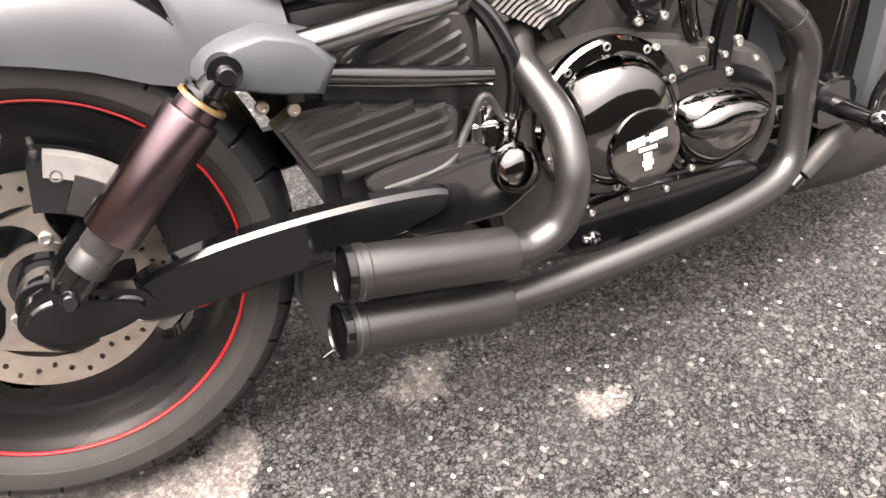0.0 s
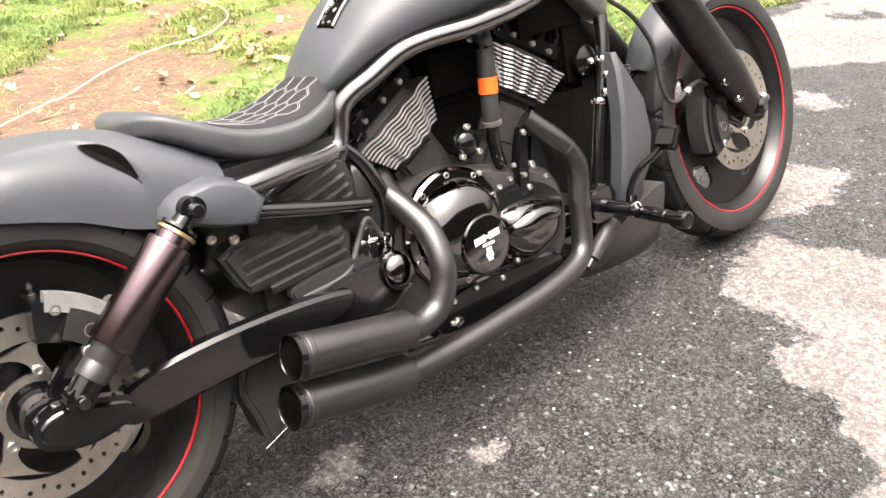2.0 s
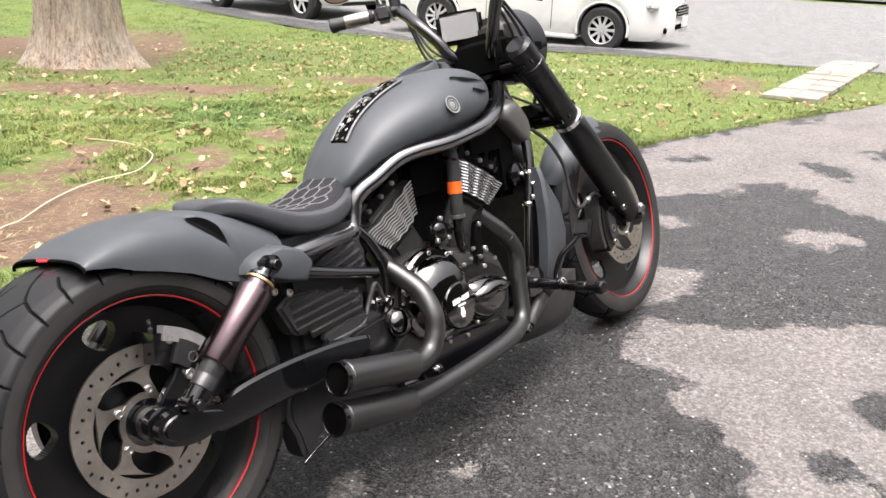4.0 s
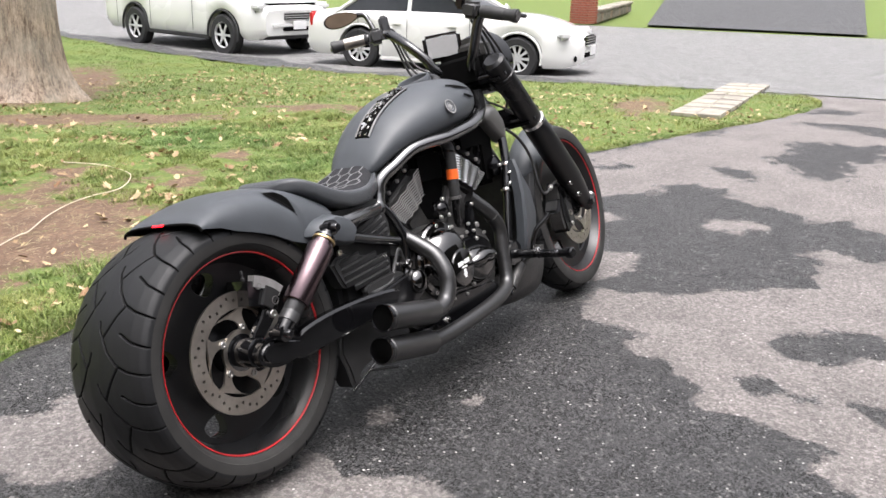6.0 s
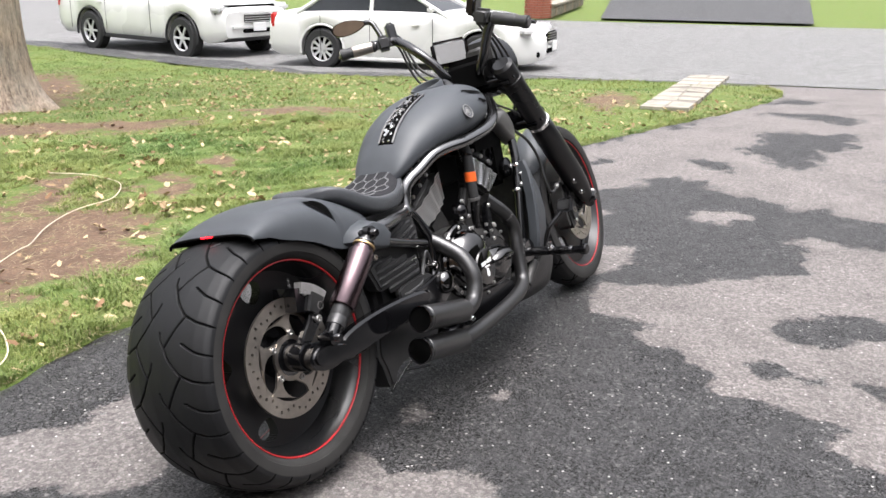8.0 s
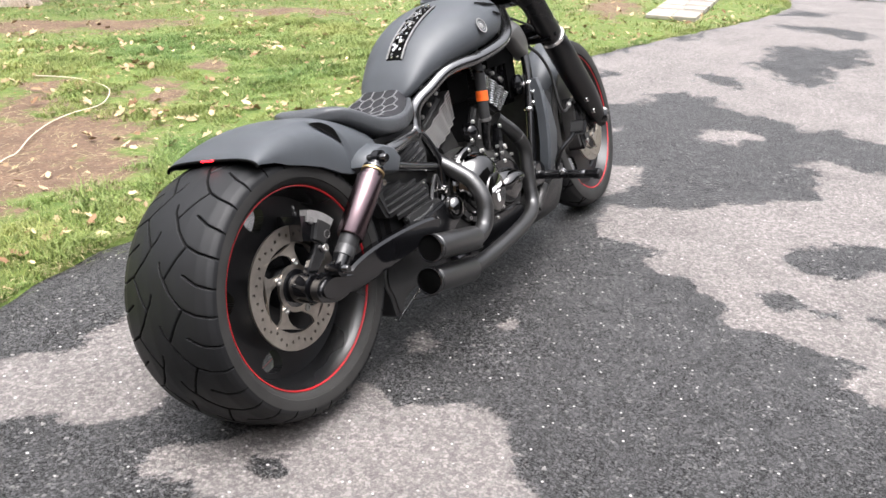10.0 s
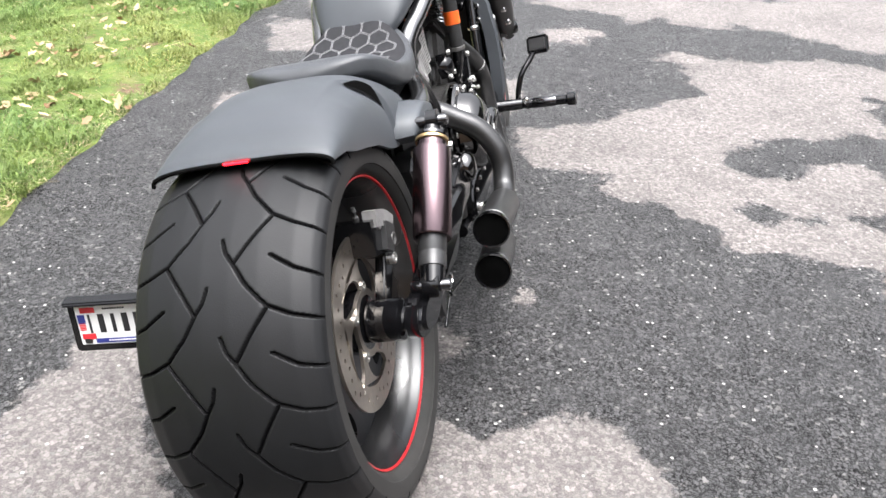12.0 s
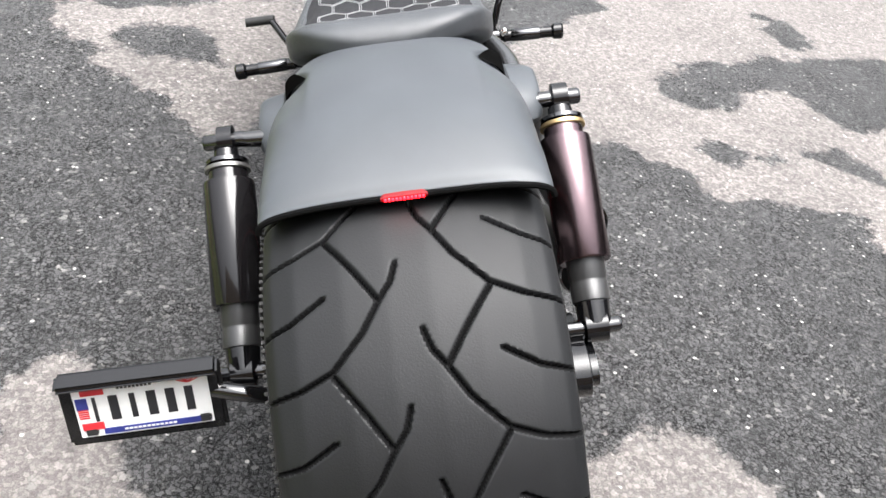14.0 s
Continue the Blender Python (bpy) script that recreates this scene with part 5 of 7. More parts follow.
for x, z in ((0.905, 0.408), (0.935, 0.416), (0.975, 0.413), (1.0, 0.424), (1.03, 0.395), (0.95, 0.44), (0.86, 0.45)):
    bolt(engine, (x, -0.150, z), (0, -1, 0.2), 0.0053, 0.0064, zinc)


def cylinder(base, lean):
    """A cylinder with a finned head, its axis leaning by degrees from the vertical towards the front."""
    m = Matrix.Translation(base) @ Matrix.Rotation(radians(lean), 4, "Y")
    unit = new("cylinder_unit")
    unit.parent = engine
    part("barrel", block((0.118, 0.155, 0.24), m @ pose(0, 0, -0.065), 0.02, 3), engine_black, unit)
    part("barrel_rib", block((0.128, 0.16, 0.016), m @ pose(0, 0, -0.04), 0.005, 2), engine_black, unit)
    part("head", block((0.142, 0.18, 0.10), m @ pose(0, 0, 0.10), 0.012, 3), engine_black, unit, "black cylinder head with bright fin edges")
    part("head_cover", block((0.19, 0.165, 0.045), m @ pose(0, 0, 0.168), 0.012, 3), gloss_black, unit)
    for k in range(10):
        z = 0.060 + 0.0080 * k
        reach = 0.068 + 0.0041 * k
        pts = []
        for q in np.linspace(-1, 1, 37):
            bulge = 0.0035 * math.cos(4 * math.pi * q) - 0.012 * q * q
            pts.append((q * reach, -(0.100 + bulge), z))
        bm = loft([[m @ Vector((x, y * 1.0, zz)), m @ Vector((x, -0.03, zz)), m @ Vector((x, -0.03, zz + 0.0034)), m @ Vector((x, y, zz + 0.0034))] for x, y, zz in pts])
        fin = part("fin", bm, engine_black, unit)
        bm = loft([[m @ Vector((x, y - 0.0012, zz - 0.0003)), m @ Vector((x, y + 0.001, zz - 0.0003)), m @ Vector((x, y + 0.001, zz + 0.0037)), m @ Vector((x, y - 0.0012, zz + 0.0037))] for x, y, zz in pts])
        part("fin_edge", bm, fin_edge, fin, "bright machined fin edge")
    for x in (-0.075, -0.025, 0.03, 0.08):
        tower = part("bolt_tower", block((0.020, 0.03, 0.034), m @ pose(x, -0.066, 0.192), 0.004, 2), gloss_black, unit)
        part("head_bolt", lathe([(0, 0.018), (0.0045, 0.018), (0.006, 0.015), (0.006, 0), (0.008, 0)], m @ Vector((x, -0.068, 0.205)), m.to_3x3() @ Vector((0, 0, 1)), 12), zinc, tower)
    for x in (-0.05, 0.005, 0.055):
        part("cover_screw", lathe([(0, 0.006), (0.005, 0.006), (0.0065, 0.004), (0.0065, -0.003)], m @ Vector((x, -0.083, 0.168)), m.to_3x3() @ Vector((0, -1, 0)), 12), zinc, unit)
    for x in (-0.055, 0.055):
        part("spark_cap", rod(m @ Vector((x * 0.6, -0.05, 0.18)), m @ Vector((x * 0.6, -0.055, 0.235)), 0.012, 0.010), plastic_black, unit)


cylinder((0.800, 0, 0.4775), -30)
cylinder((1.024, 0, 0.5075), 30)
# intake block coloured black to paint the shade between the cylinders
part("intake", block((0.16, 0.16, 0.12), pose(0.90, 0, 0.64), 0.02, 3), bore_shade_black, engine)
# coolant hose with an orange label
hose = part("coolant_hose", tube([(0.945, -0.118, 0.715), (0.936, -0.138, 0.690), (0.930, -0.143, 0.65), (0.925, -0.143, 0.603), (0.922, -0.143, 0.56), (0.921, -0.142, 0.527)], [0.0165, 0.0175, 0.0175, 0.0175, 0.0172, 0.0165], 18, 6), grip_rubber, engine, "black coolant hose")
part("hose_label", lathe([(0.0176, -0.016), (0.0192, -0.015), (0.0192, 0.015), (0.0176, 0.016)], (0.9255, -0.143, 0.606), (0.1, 0.0, 1), 28), orange_tape, hose, "orange label round the hose")
part("hose_clip", lathe([(0.0165, -0.005), (0.0195, -0.004), (0.0195, 0.004), (0.0165, 0.005)], (0.9212, -0.142, 0.533), (0.02, 0, -1), 24), cast_alloy, hose)
part("hose_clip", lathe([(0.017, -0.004), (0.0196, -0.003), (0.0196, 0.003), (0.017, 0.004)], (0.934, -0.140, 0.680), (0.2, -0.2, 1), 24), black_chrome, hose)
part("hose_elbow", tube([(0.921, -0.142, 0.53), (0.922, -0.138, 0.50), (0.932, -0.128, 0.47), (0.945, -0.12, 0.44)], 0.0135, 14, 5), gloss_black, hose)
for q in range(12):
    part("hose_coil", lathe([(0.0118, -0.0022), (0.0140, -0.0016), (0.0140, 0.0016), (0.0118, 0.0022)], (0.958 + 0.0012 * q, -0.110, 0.700 - 0.0082 * q), (0.12, 0, -1), 16), fin_edge, hose)
part("thermostat", lathe([(0.03, 0), (0.03, 0.02), (0.024, 0.03), (0.014, 0.036), (0, 0.037)], (0.868, -0.10, 0.505), (0.1, -1, 0.1), 28), gloss_black, engine)
for dx, dz in ((0.0, 0.034), (0.02, -0.02), (-0.022, -0.02)):
    bolt(engine, (0.868 + dx, -0.128, 0.505 + dz), -Y, 0.0066, 0.0064, zinc)
part("engine_mount", prism(smooth_outline([(0.96, 0.36), (0.965, 0.44), (0.985, 0.50), (1.0, 0.50), (1.0, 0.44), (0.985, 0.36)], 3), -0.148, -0.125, 0.005), gloss_black, engine)
for x, z in ((0.99, 0.497), (1.0, 0.43), (0.985, 0.385)):
    bolt(engine, (x, -0.148, z), -Y, 0.0066, 0.0064, zinc)
part("oil_filter", lathe([(0.035, 0), (0.036, 0.01), (0.036, 0.07), (0.03, 0.08), (0, 0.08)], (1.09, -0.06, 0.25), (1, -0.3, 0.0), 32), gloss_black, engine)
# linkage bits behind the bend of the pipe
link_set = new("rear_brake_fittings")
link_set.parent = bike
part("reservoir", rod((0.583, -0.128, 0.352), (0.590, -0.128, 0.425), 0.017, 0.017, 20), frame_black, link_set)
part("fitting", lathe([(0.009, 0), (0.013, 0.002), (0.013, 0.012), (0.010, 0.014), (0.010, 0.022), (0.014, 0.024), (0.014, 0.034), (0.006, 0.037), (0, 0.037)], (0.628, -0.115, 0.392), (0.15, -1, -0.15), 20), chrome, link_set, "bright banjo bolt")
part("fitting", lathe([(0.008, 0), (0.011, 0.002), (0.011, 0.01), (0, 0.011)], (0.604, -0.128, 0.418), (0, -1, 0), 16), chrome, link_set)
part("fitting", rod((0.575, -0.14, 0.402), (0.612, -0.14, 0.398), 0.005), chrome, link_set)
part("hose", tube([(0.628, -0.13, 0.395), (0.60, -0.14, 0.44), (0.57, -0.14, 0.40), (0.53, -0.15, 0.36), (0.44, -0.15, 0.35)], 0.006, 10, 6), grip_rubber, link_set)
part("guard_plate", prism(smooth_outline([(0.42, 0.37), (0.47, 0.382), (0.56, 0.385), (0.60, 0.36), (0.56, 0.35), (0.44, 0.345)], 3), -0.152, -0.13, 0.004), plastic_black, link_set)
part("connector", block((0.018, 0.012, 0.022), pose(0.642, -0.118, 0.512), 0.003), material("red connector", (0.6, 0.02, 0.02), 0.4), link_set, "small red connector")

# -- exhausts --
exhaust = new("exhaust")
exhaust.parent = bike


def muffler(tip, joint, r):
    tip, joint = Vector(tip), Vector(joint)
    d = (tip - joint).normalized()
    n = (tip - joint).length
    prof = [(r * 0.72, -0.004), (r * 0.93, 0.0), (r, 0.006), (r, n - 0.03), (r * 1.05, n - 0.028), (r * 1.05, n - 0.02), (r * 1.0, n - 0.018), (r * 1.0, n - 0.012), (r * 1.06, n - 0.010), (r * 1.06, n), (r * 0.97, n + 0.001), (r * 0.95, n - 0.004), (r * 0.93, 0.03), (0, 0.03)]
    can = part("muffler", lathe(prof[:8], joint, d, 48), pipe_black, exhaust, "satin black slash-less muffler can")
    part("muffler_tip", lathe(prof[7:11] + [(r * 0.94, n - 0.002), (r * 0.94, n - 0.016)], joint, d, 48, closed=True), gloss_black, can, "gloss black ringed tip")
    part("bore", lathe([(r * 0.945, n - 0.004), (r * 0.93, 0.05), (0, 0.05), (0, 0.045), (r * 0.945, 0.045), (r * 0.96, n - 0.004)], joint, d, 40), bore_shade_black, can)
    # thin chrome ring added to imitate the highlight along the tip's edge
    part("tip_highlight_lip", lathe([(r * 0.955, n - 0.0012), (r * 0.99, n + 0.0012), (r * 1.03, n + 0.0008), (r * 1.0, n - 0.0015)], joint, d, 48, closed=True), black_chrome, can, "thin black chrome lip added for the edge highlight")
    bolt(can, joint + d * (n - 0.05) + Vector((0, 0, -r * 0.93)), (0, 0, 1), 0.006, 0.006, chrome)
    return can


UJ, UT = (0.568, -0.252, 0.262), (0.340, -0.262, 0.309)
LJ, LT = (0.562, -0.228, 0.172), (0.322, -0.252, 0.225)
muffler(UT, UJ, 0.0350)
muffler(LT, LJ, 0.0350)
part("header_pipe", tube([UJ, (0.60, -0.248, 0.258), (0.640, -0.246, 0.272), (0.664, -0.246, 0.308), (0.674, -0.238, 0.352), (0.679, -0.205, 0.402), (0.674, -0.155, 0.438), (0.670, -0.115, 0.463), (0.69, -0.06, 0.49)], 0.0240, 22, 7), pipe_black, exhaust, "satin black header pipe")
part("header_pipe", tube([LJ, (0.66, -0.216, 0.165), (0.80, -0.206, 0.168), (0.95, -0.192, 0.176), (1.045, -0.178, 0.189), (1.090, -0.166, 0.213), (1.107, -0.158, 0.262), (1.120, -0.152, 0.335), (1.127, -0.150, 0.380), (1.116, -0.148, 0.414), (1.083, -0.140, 0.458), (1.03, -0.115, 0.515)], 0.0230, 22, 7), pipe_black, exhaust, "satin black header pipe")
part("pipe_clamp", lathe([(0.0232, -0.006), (0.025, -0.005), (0.025, 0.005), (0.0232, 0.006)], (1.103, -0.145, 0.432), (-0.6, 0.1, 0.75), 24), pipe_black, exhaust)
bolt(exhaust, (0.822, -0.186, 0.142), (0, -1, -0.3), 0.009, 0.012, chrome)
part("hanger", block((0.03, 0.05, 0.012), pose(0.822, -0.165, 0.148), 0.003), frame_black, exhaust)
bolt(exhaust, (0.745, -0.150, 0.183), (0, -1, 0), 0.011, 0.016, chrome)
# side stand and lower bracket seen below the pipes
stand = part("stand_spring", rod((0.312, -0.132, 0.112), (0.405, -0.135, 0.152), 0.0032), black_chrome, bike, "dark metal spring rod below the mufflers")
part("spring_hook", tube([(0.405, -0.135, 0.152), (0.425, -0.136, 0.158), (0.43, -0.137, 0.172), (0.418, -0.138, 0.180)], 0.0032, 8, 4), chrome, stand)
part("spring_link", rod((0.385, -0.138, 0.147), (0.50, -0.14, 0.118), 0.004), frame_black, stand)
part("lower_guard", prism(smooth_outline([(0.296, 0.23), (0.31, 0.175), (0.322, 0.122), (0.345, 0.118), (0.37, 0.15), (0.43, 0.165), (0.52, 0.155), (0.60, 0.19), (0.55, 0.26), (0.45, 0.29), (0.33, 0.285)], 4), -0.132, -0.06, 0.010, 3), plastic_black, bike, "black plastic guard below the swing arm")
part("side_stand", tube([(0.78, 0.15, 0.17), (0.74, 0.21, 0.10), (0.72, 0.245, 0.015), (0.72, 0.27, -0.055)], 0.012, 12, 5), frame_black, bike)
part("stand_foot", block((0.06, 0.035, 0.012), Matrix.Translation((0.72, 0.275, -0.064)) @ Matrix.Rotation(radians(14.7), 4, "X"), 0.004), frame_black, bike)
part("undertray", block((0.62, 0.20, 0.05), pose(0.86, 0, 0.165), 0.015), plastic_black, bike)
part("battery_box", block((0.25, 0.22, 0.27), pose(0.495, 0, 0.435), 0.02), plastic_black, bike)

# plain blocks added to close see-through gaps, most painted black as inner shade
part("cylinder_gap_block", block((0.26, 0.10, 0.22), pose(0.88, 0, 0.56), 0.02, 3), bore_shade_black, engine)
part("tank_gap_block", block((0.24, 0.19, 0.16), pose(1.16, 0, 0.72), 0.03, 3), bore_shade_black, bike)
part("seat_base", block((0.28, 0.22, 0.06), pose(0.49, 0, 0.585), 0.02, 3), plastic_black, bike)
part("chassis_gap_block", block((0.22, 0.11, 0.16), pose(1.14, 0, 0.61), 0.03, 3), bore_shade_black, bike)
part("downtube_gap_block", block((0.10, 0.18, 0.20), pose(1.225, 0, 0.63), 0.02, 3), bore_shade_black, bike)

# -- radiator shroud and belly --
cooling = new("radiator_shroud")
cooling.parent = bike
for s in (-1, 1):
    rings = []
    for z, x0, x1, w0, w1 in ((0.60, 1.258, 1.285, 0.160, 0.142), (0.56, 1.25, 1.33, 0.176, 0.148), (0.48, 1.24, 1.372, 0.186, 0.156), (0.40, 1.228, 1.380, 0.188, 0.160), (0.33, 1.218, 1.366, 0.184, 0.158), (0.28, 1.215, 1.336, 0.175, 0.150), (0.25, 1.22, 1.30, 0.158, 0.13)):
        rings.append([(x0, s * w0, z), (x0 + 0.01, s * (w0 + 0.006), z), (x1 - 0.02, s * w1, z), (x1, s * (w1 - 0.02), z), (x1 - 0.01, s * (w1 - 0.035), z), (x0, s * (w0 - 0.03), z)])
    part("side_scoop", loft(rings), satin_black, cooling, "satin black radiator side scoop", sharp=30)
part("radiator_core", block((0.04, 0.27, 0.34), pose(1.315, 0, 0.40, 0, -6, 0), 0.006), engine_black, cooling)
bm = bmesh.new()
for k in range(40):
    block((0.004, 0.25, 0.003), pose(1.337 + 0.0009 * k - 0.018, 0, 0.25 + 0.0078 * k), 0, bm=bm)
part("radiator_fins", bm, cast_alloy, cooling)
rings = []
for x, w, z0, z1 in ((1.10, 0.118, 0.118, 0.145), (1.18, 0.140, 0.100, 0.185), (1.27, 0.152, 0.093, 0.235), (1.36, 0.150, 0.092, 0.27), (1.42, 0.132, 0.100, 0.265), (1.452, 0.100, 0.135, 0.235)):
    rings.append([(x, w * y, z0 + (z1 - z0) * q) for y, q in ((-0.5, 0), (-0.72, 0.12), (-0.88, 0.45), (-0.98, 0.8), (-1, 1), (1, 1), (0.98, 0.8), (0.88, 0.45), (0.72, 0.12), (0.5, 0))])
part("belly_pan", loft(rings), engine_black, cooling, "satin black belly pan", sharp=50)
# air box cover ahead of the tank
for s in (-1, 1):
    part("airbox_cover", pillow(smooth_outline([(1.19, 0.79), (1.245, 0.803), (1.29, 0.757), (1.31, 0.712), (1.302, 0.662), (1.262, 0.674), (1.195, 0.735), (1.176, 0.757)], 4), s * 0.09, s * 0.138, 0.55, 7), silver_panel, cooling, "dark grey lacquered cover beside the steering head")
    part("horn", lathe([(0.03, 0), (0.034, 0.006), (0.034, 0.02), (0.024, 0.026), (0.012, 0.03), (0, 0.031)], (1.235, s * 0.09, 0.588), (0.1, s, 0), 28), gloss_black, cooling)
    bolt(cooling, (1.235, s * 0.122, 0.588), (0.1, s, 0), 0.007, 0.006, chrome)
part("coolant_tank", block((0.05, 0.16, 0.10), pose(1.20, 0, 0.66), 0.015), plastic_black, cooling)

def ribbon_block(outline, centre, y0, y1, bev=0.006):
    """A plate with bevelled rims: an outline of (x, z) round a centre, from y0 to y1."""
    bm = bmesh.new()
    side = [bm.verts.new((centre[0] + x, y0, centre[2] + z)) for x, z in outline]
    face = bm.faces.new(side)
    out = bmesh.ops.extrude_face_region(bm, geom=[face])
    for v in out["geom"]:
        if isinstance(v, bmesh.types.BMVert):
            v.co.y = y1
    bmesh.ops.recalc_face_normals(bm, faces=bm.faces)
    bmesh.ops.bevel(bm, geom=[e for e in bm.edges], offset=bev, segments=2, affect="EDGES", clamp_overlap=True)
    return bm


# -- fork, head lamp and handlebar, turned with the front wheel --
front_end = new("front_end")
front_end.parent = bike
front_end.matrix_basis = Matrix.Identity(4)
AX = WHEEL
D = FORK_DIR
RAKE = Vector((-0.652, 0, 0.758)).normalized()
for s in (-1, 1):
    foot = Vector((AX.x - 0.012, s * 0.138, AX.z - 0.014))
    leg = part("fork_leg", lathe([(0.0, -0.004), (0.018, -0.002), (0.024, 0.02), (0.032, 0.07), (0.041, 0.13), (0.046, 0.19), (0.047, 0.40), (0.046, 0.468), (0.043, 0.478), (0.040, 0.49)], foot, RAKE, 32), web_black, front_end, "black fork leg")
    part("fork_tube", lathe([(0.038, 0.475), (0.041, 0.49), (0.041, 0.72), (0.0435, 0.722), (0.0435, 0.735), (0.041, 0.737), (0.041, 0.80), (0.03, 0.81), (0, 0.81)], foot, RAKE, 28), web_black, leg)
    part("fork_collar", lathe([(0.040, 0), (0.0465, 0.002), (0.0465, 0.016), (0.040, 0.018)], foot + RAKE * 0.490, RAKE, 28), chrome, leg, "bright fork collar")
    part("axle_boss", lathe([(0.0, 0.026), (0.014, 0.026), (0.022, 0.018), (0.026, -0.02), (0.025, -0.05)], foot + RAKE * 0.035 + Vector((0, s * 0.01, 0)), (0.1, s, 0), 24), gloss_black, leg)
    part("axle_nut", lathe([(0.008, 0.030), (0.013, 0.032), (0.016, 0.028), (0.016, 0.020), (0.008, 0.018)], foot + RAKE * 0.03 + Vector((0.008, s * 0.008, 0.006)), (0.6, s * 0.4, 0.6), 20, closed=True), cast_alloy, leg)
    # lug that carries the caliper, caliper body with its cover, and the bolts
    part("caliper_lug", ribbon_block([(-0.035, -0.005), (-0.05, 0.055), (-0.15, 0.125), (-0.19, 0.09), (-0.16, 0.04), (-0.10, -0.01), (-0.06, -0.03)], AX, s * 0.118, s * 0.092), gloss_black, leg)
    cal = part("front_caliper", sector_block(AX, 0.108, 0.192, 142, 204, s * 0.110, s * 0.048, 0.010), web_black, leg, "black front brake caliper with a grey edge")
    part("caliper_bridge", sector_block(AX, 0.192, 0.208, 150, 198, s * 0.104, s * 0.056, 0.006), engine_black, cal, "dark grey cast edge")
    part("caliper_cap", sector_block(AX, 0.122, 0.168, 150, 196, s * 0.118, s * 0.106, 0.006), plastic_black, cal)
    part("emblem_ring", lathe([(0.010, 0), (0.012, 0.001), (0.012, 0.003), (0.010, 0.003)], AX + Vector((-0.148, s * 0.118, -0.01)), (0, s, 0), 18, closed=True), steel, cal)
    for a in (144, 200):
        bolt(cal, AX + Vector((0.155 * math.cos(radians(a)), s * 0.112, 0.155 * math.sin(radians(a)))), (0, s, 0), 0.010, 0.008, zinc)
    for x, z in ((-0.165, 0.105), (-0.115, 0.052)):
        bolt(leg, AX + Vector((x, s * 0.150, z)), (-0.2, s, 0), 0.011, 0.010, chrome)
for d, w in ((0.535, 0.05), (0.76, 0.05)):
    c = Vector((AX.x - 0.012, 0, AX.z - 0.014)) + RAKE * d
    part("triple_clamp", block((0.095, 0.345, w), Matrix.Translation(c) @ Matrix.Rotation(-math.atan2(0.652, 0.758), 4, "Y"), 0.018, 3), gloss_black, front_end, "gloss black triple clamp")
# front fender
rings = []
for a in np.linspace(radians(84), radians(150), 22):
    k = math.sin((a - radians(84)) / radians(66) * math.pi) ** 0.35
    ring = []
    for q in np.linspace(-1, 1, 13):
        y = 0.078 * q * (0.55 + 0.45 * k)
        r = 0.356 - 0.055 * abs(q) ** 2.6
        ring.append(AX + Vector((r * math.cos(a), y, r * math.sin(a))))
    ring += [p + (AX + Vector((0, p.y, 0)) - p).normalized() * 0.004 for p in ring[::-1]]
    rings.append(ring)
part("front_fender", loft(rings), satin_black, front_end, "satin black front fender", sharp=50)
# brake hose
part("brake_hose", tube([(1.304, -0.110, 0.696), (1.354, -0.125, 0.651), (1.399, -0.130, 0.586), (1.412, -0.130, 0.536), (1.414, -0.130, 0.486), (1.434, -0.130, 0.442), (1.474, -0.130, 0.436), (1.514, -0.125, 0.448), (1.584, -0.115, 0.456), (1.634, -0.105, 0.436)], 0.0055, 10, 7), grip_rubber, front_end)
part("hose_joint", lathe([(0.008, 0), (0.009, 0.004), (0.009, 0.018), (0.006, 0.024)], (1.507, -0.126, 0.443), (0.9, 0.05, 0.35), 16), zinc, front_end)
part("wiring", tube([(1.30, -0.09, 0.86), (1.34, -0.12, 0.80), (1.36, -0.10, 0.76), (1.41, -0.09, 0.75)], 0.005, 8, 6), grip_rubber, front_end)
part("wiring", tube([(1.28, -0.08, 0.80), (1.33, -0.12, 0.76), (1.38, -0.11, 0.74)], 0.004, 8, 5), grip_rubber, front_end)
# head lamp nacelle
HL = Vector((1.45, 0, 0.945))
part("headlamp", lathe([(0, -0.12), (0.04, -0.118), (0.085, -0.095), (0.105, -0.05), (0.112, 0.0), (0.112, 0.03), (0.102, 0.04), (0.06, 0.048), (0, 0.05)], HL, (1, 0, 0.08), 40), gloss_black, front_end, "gloss black head lamp shell")
# black block added to fill the see-through gap behind the head lamp
part("lamp_bracket", block((0.16, 0.20, 0.14), pose(1.33, 0, 0.92), 0.03, 3), bore_shade_black, front_end)
part("lamp_bracket", block((0.10, 0.12, 0.10), pose(1.345, -0.03, 0.985), 0.03, 3), engine_black, front_end)
# handlebar, given as it stands with the front wheel turned
STEER = Matrix.Translation(FRONT) @ Matrix.Rotation(radians(6), 4, D) @ Matrix.Translation(-FRONT)
BACK = STEER.inverted()
turned = lambda x, y, z: BACK @ Vector((x, y, z))
left = [turned(*p) for p in ((1.30, 0.03, 0.905), (1.245, 0.075, 0.945), (1.226, 0.10, 0.99), (1.212, 0.15, 1.045), (1.232, 0.22, 1.09), (1.235, 0.28, 1.108), (1.11, 0.42, 1.095))]
right = [turned(*p) for p in ((1.30, -0.03, 0.905), (1.245, -0.07, 0.94), (1.205, -0.12, 0.985), (1.170, -0.17, 1.05), (1.150, -0.205, 1.085), (1.147, -0.235, 1.087), (1.155, -0.34, 1.052))]
bar = part("handlebar", tube(right[::-1] + left, 0.0172, 14, 6), frame_black, front_end, "black drag handlebar on curved risers")
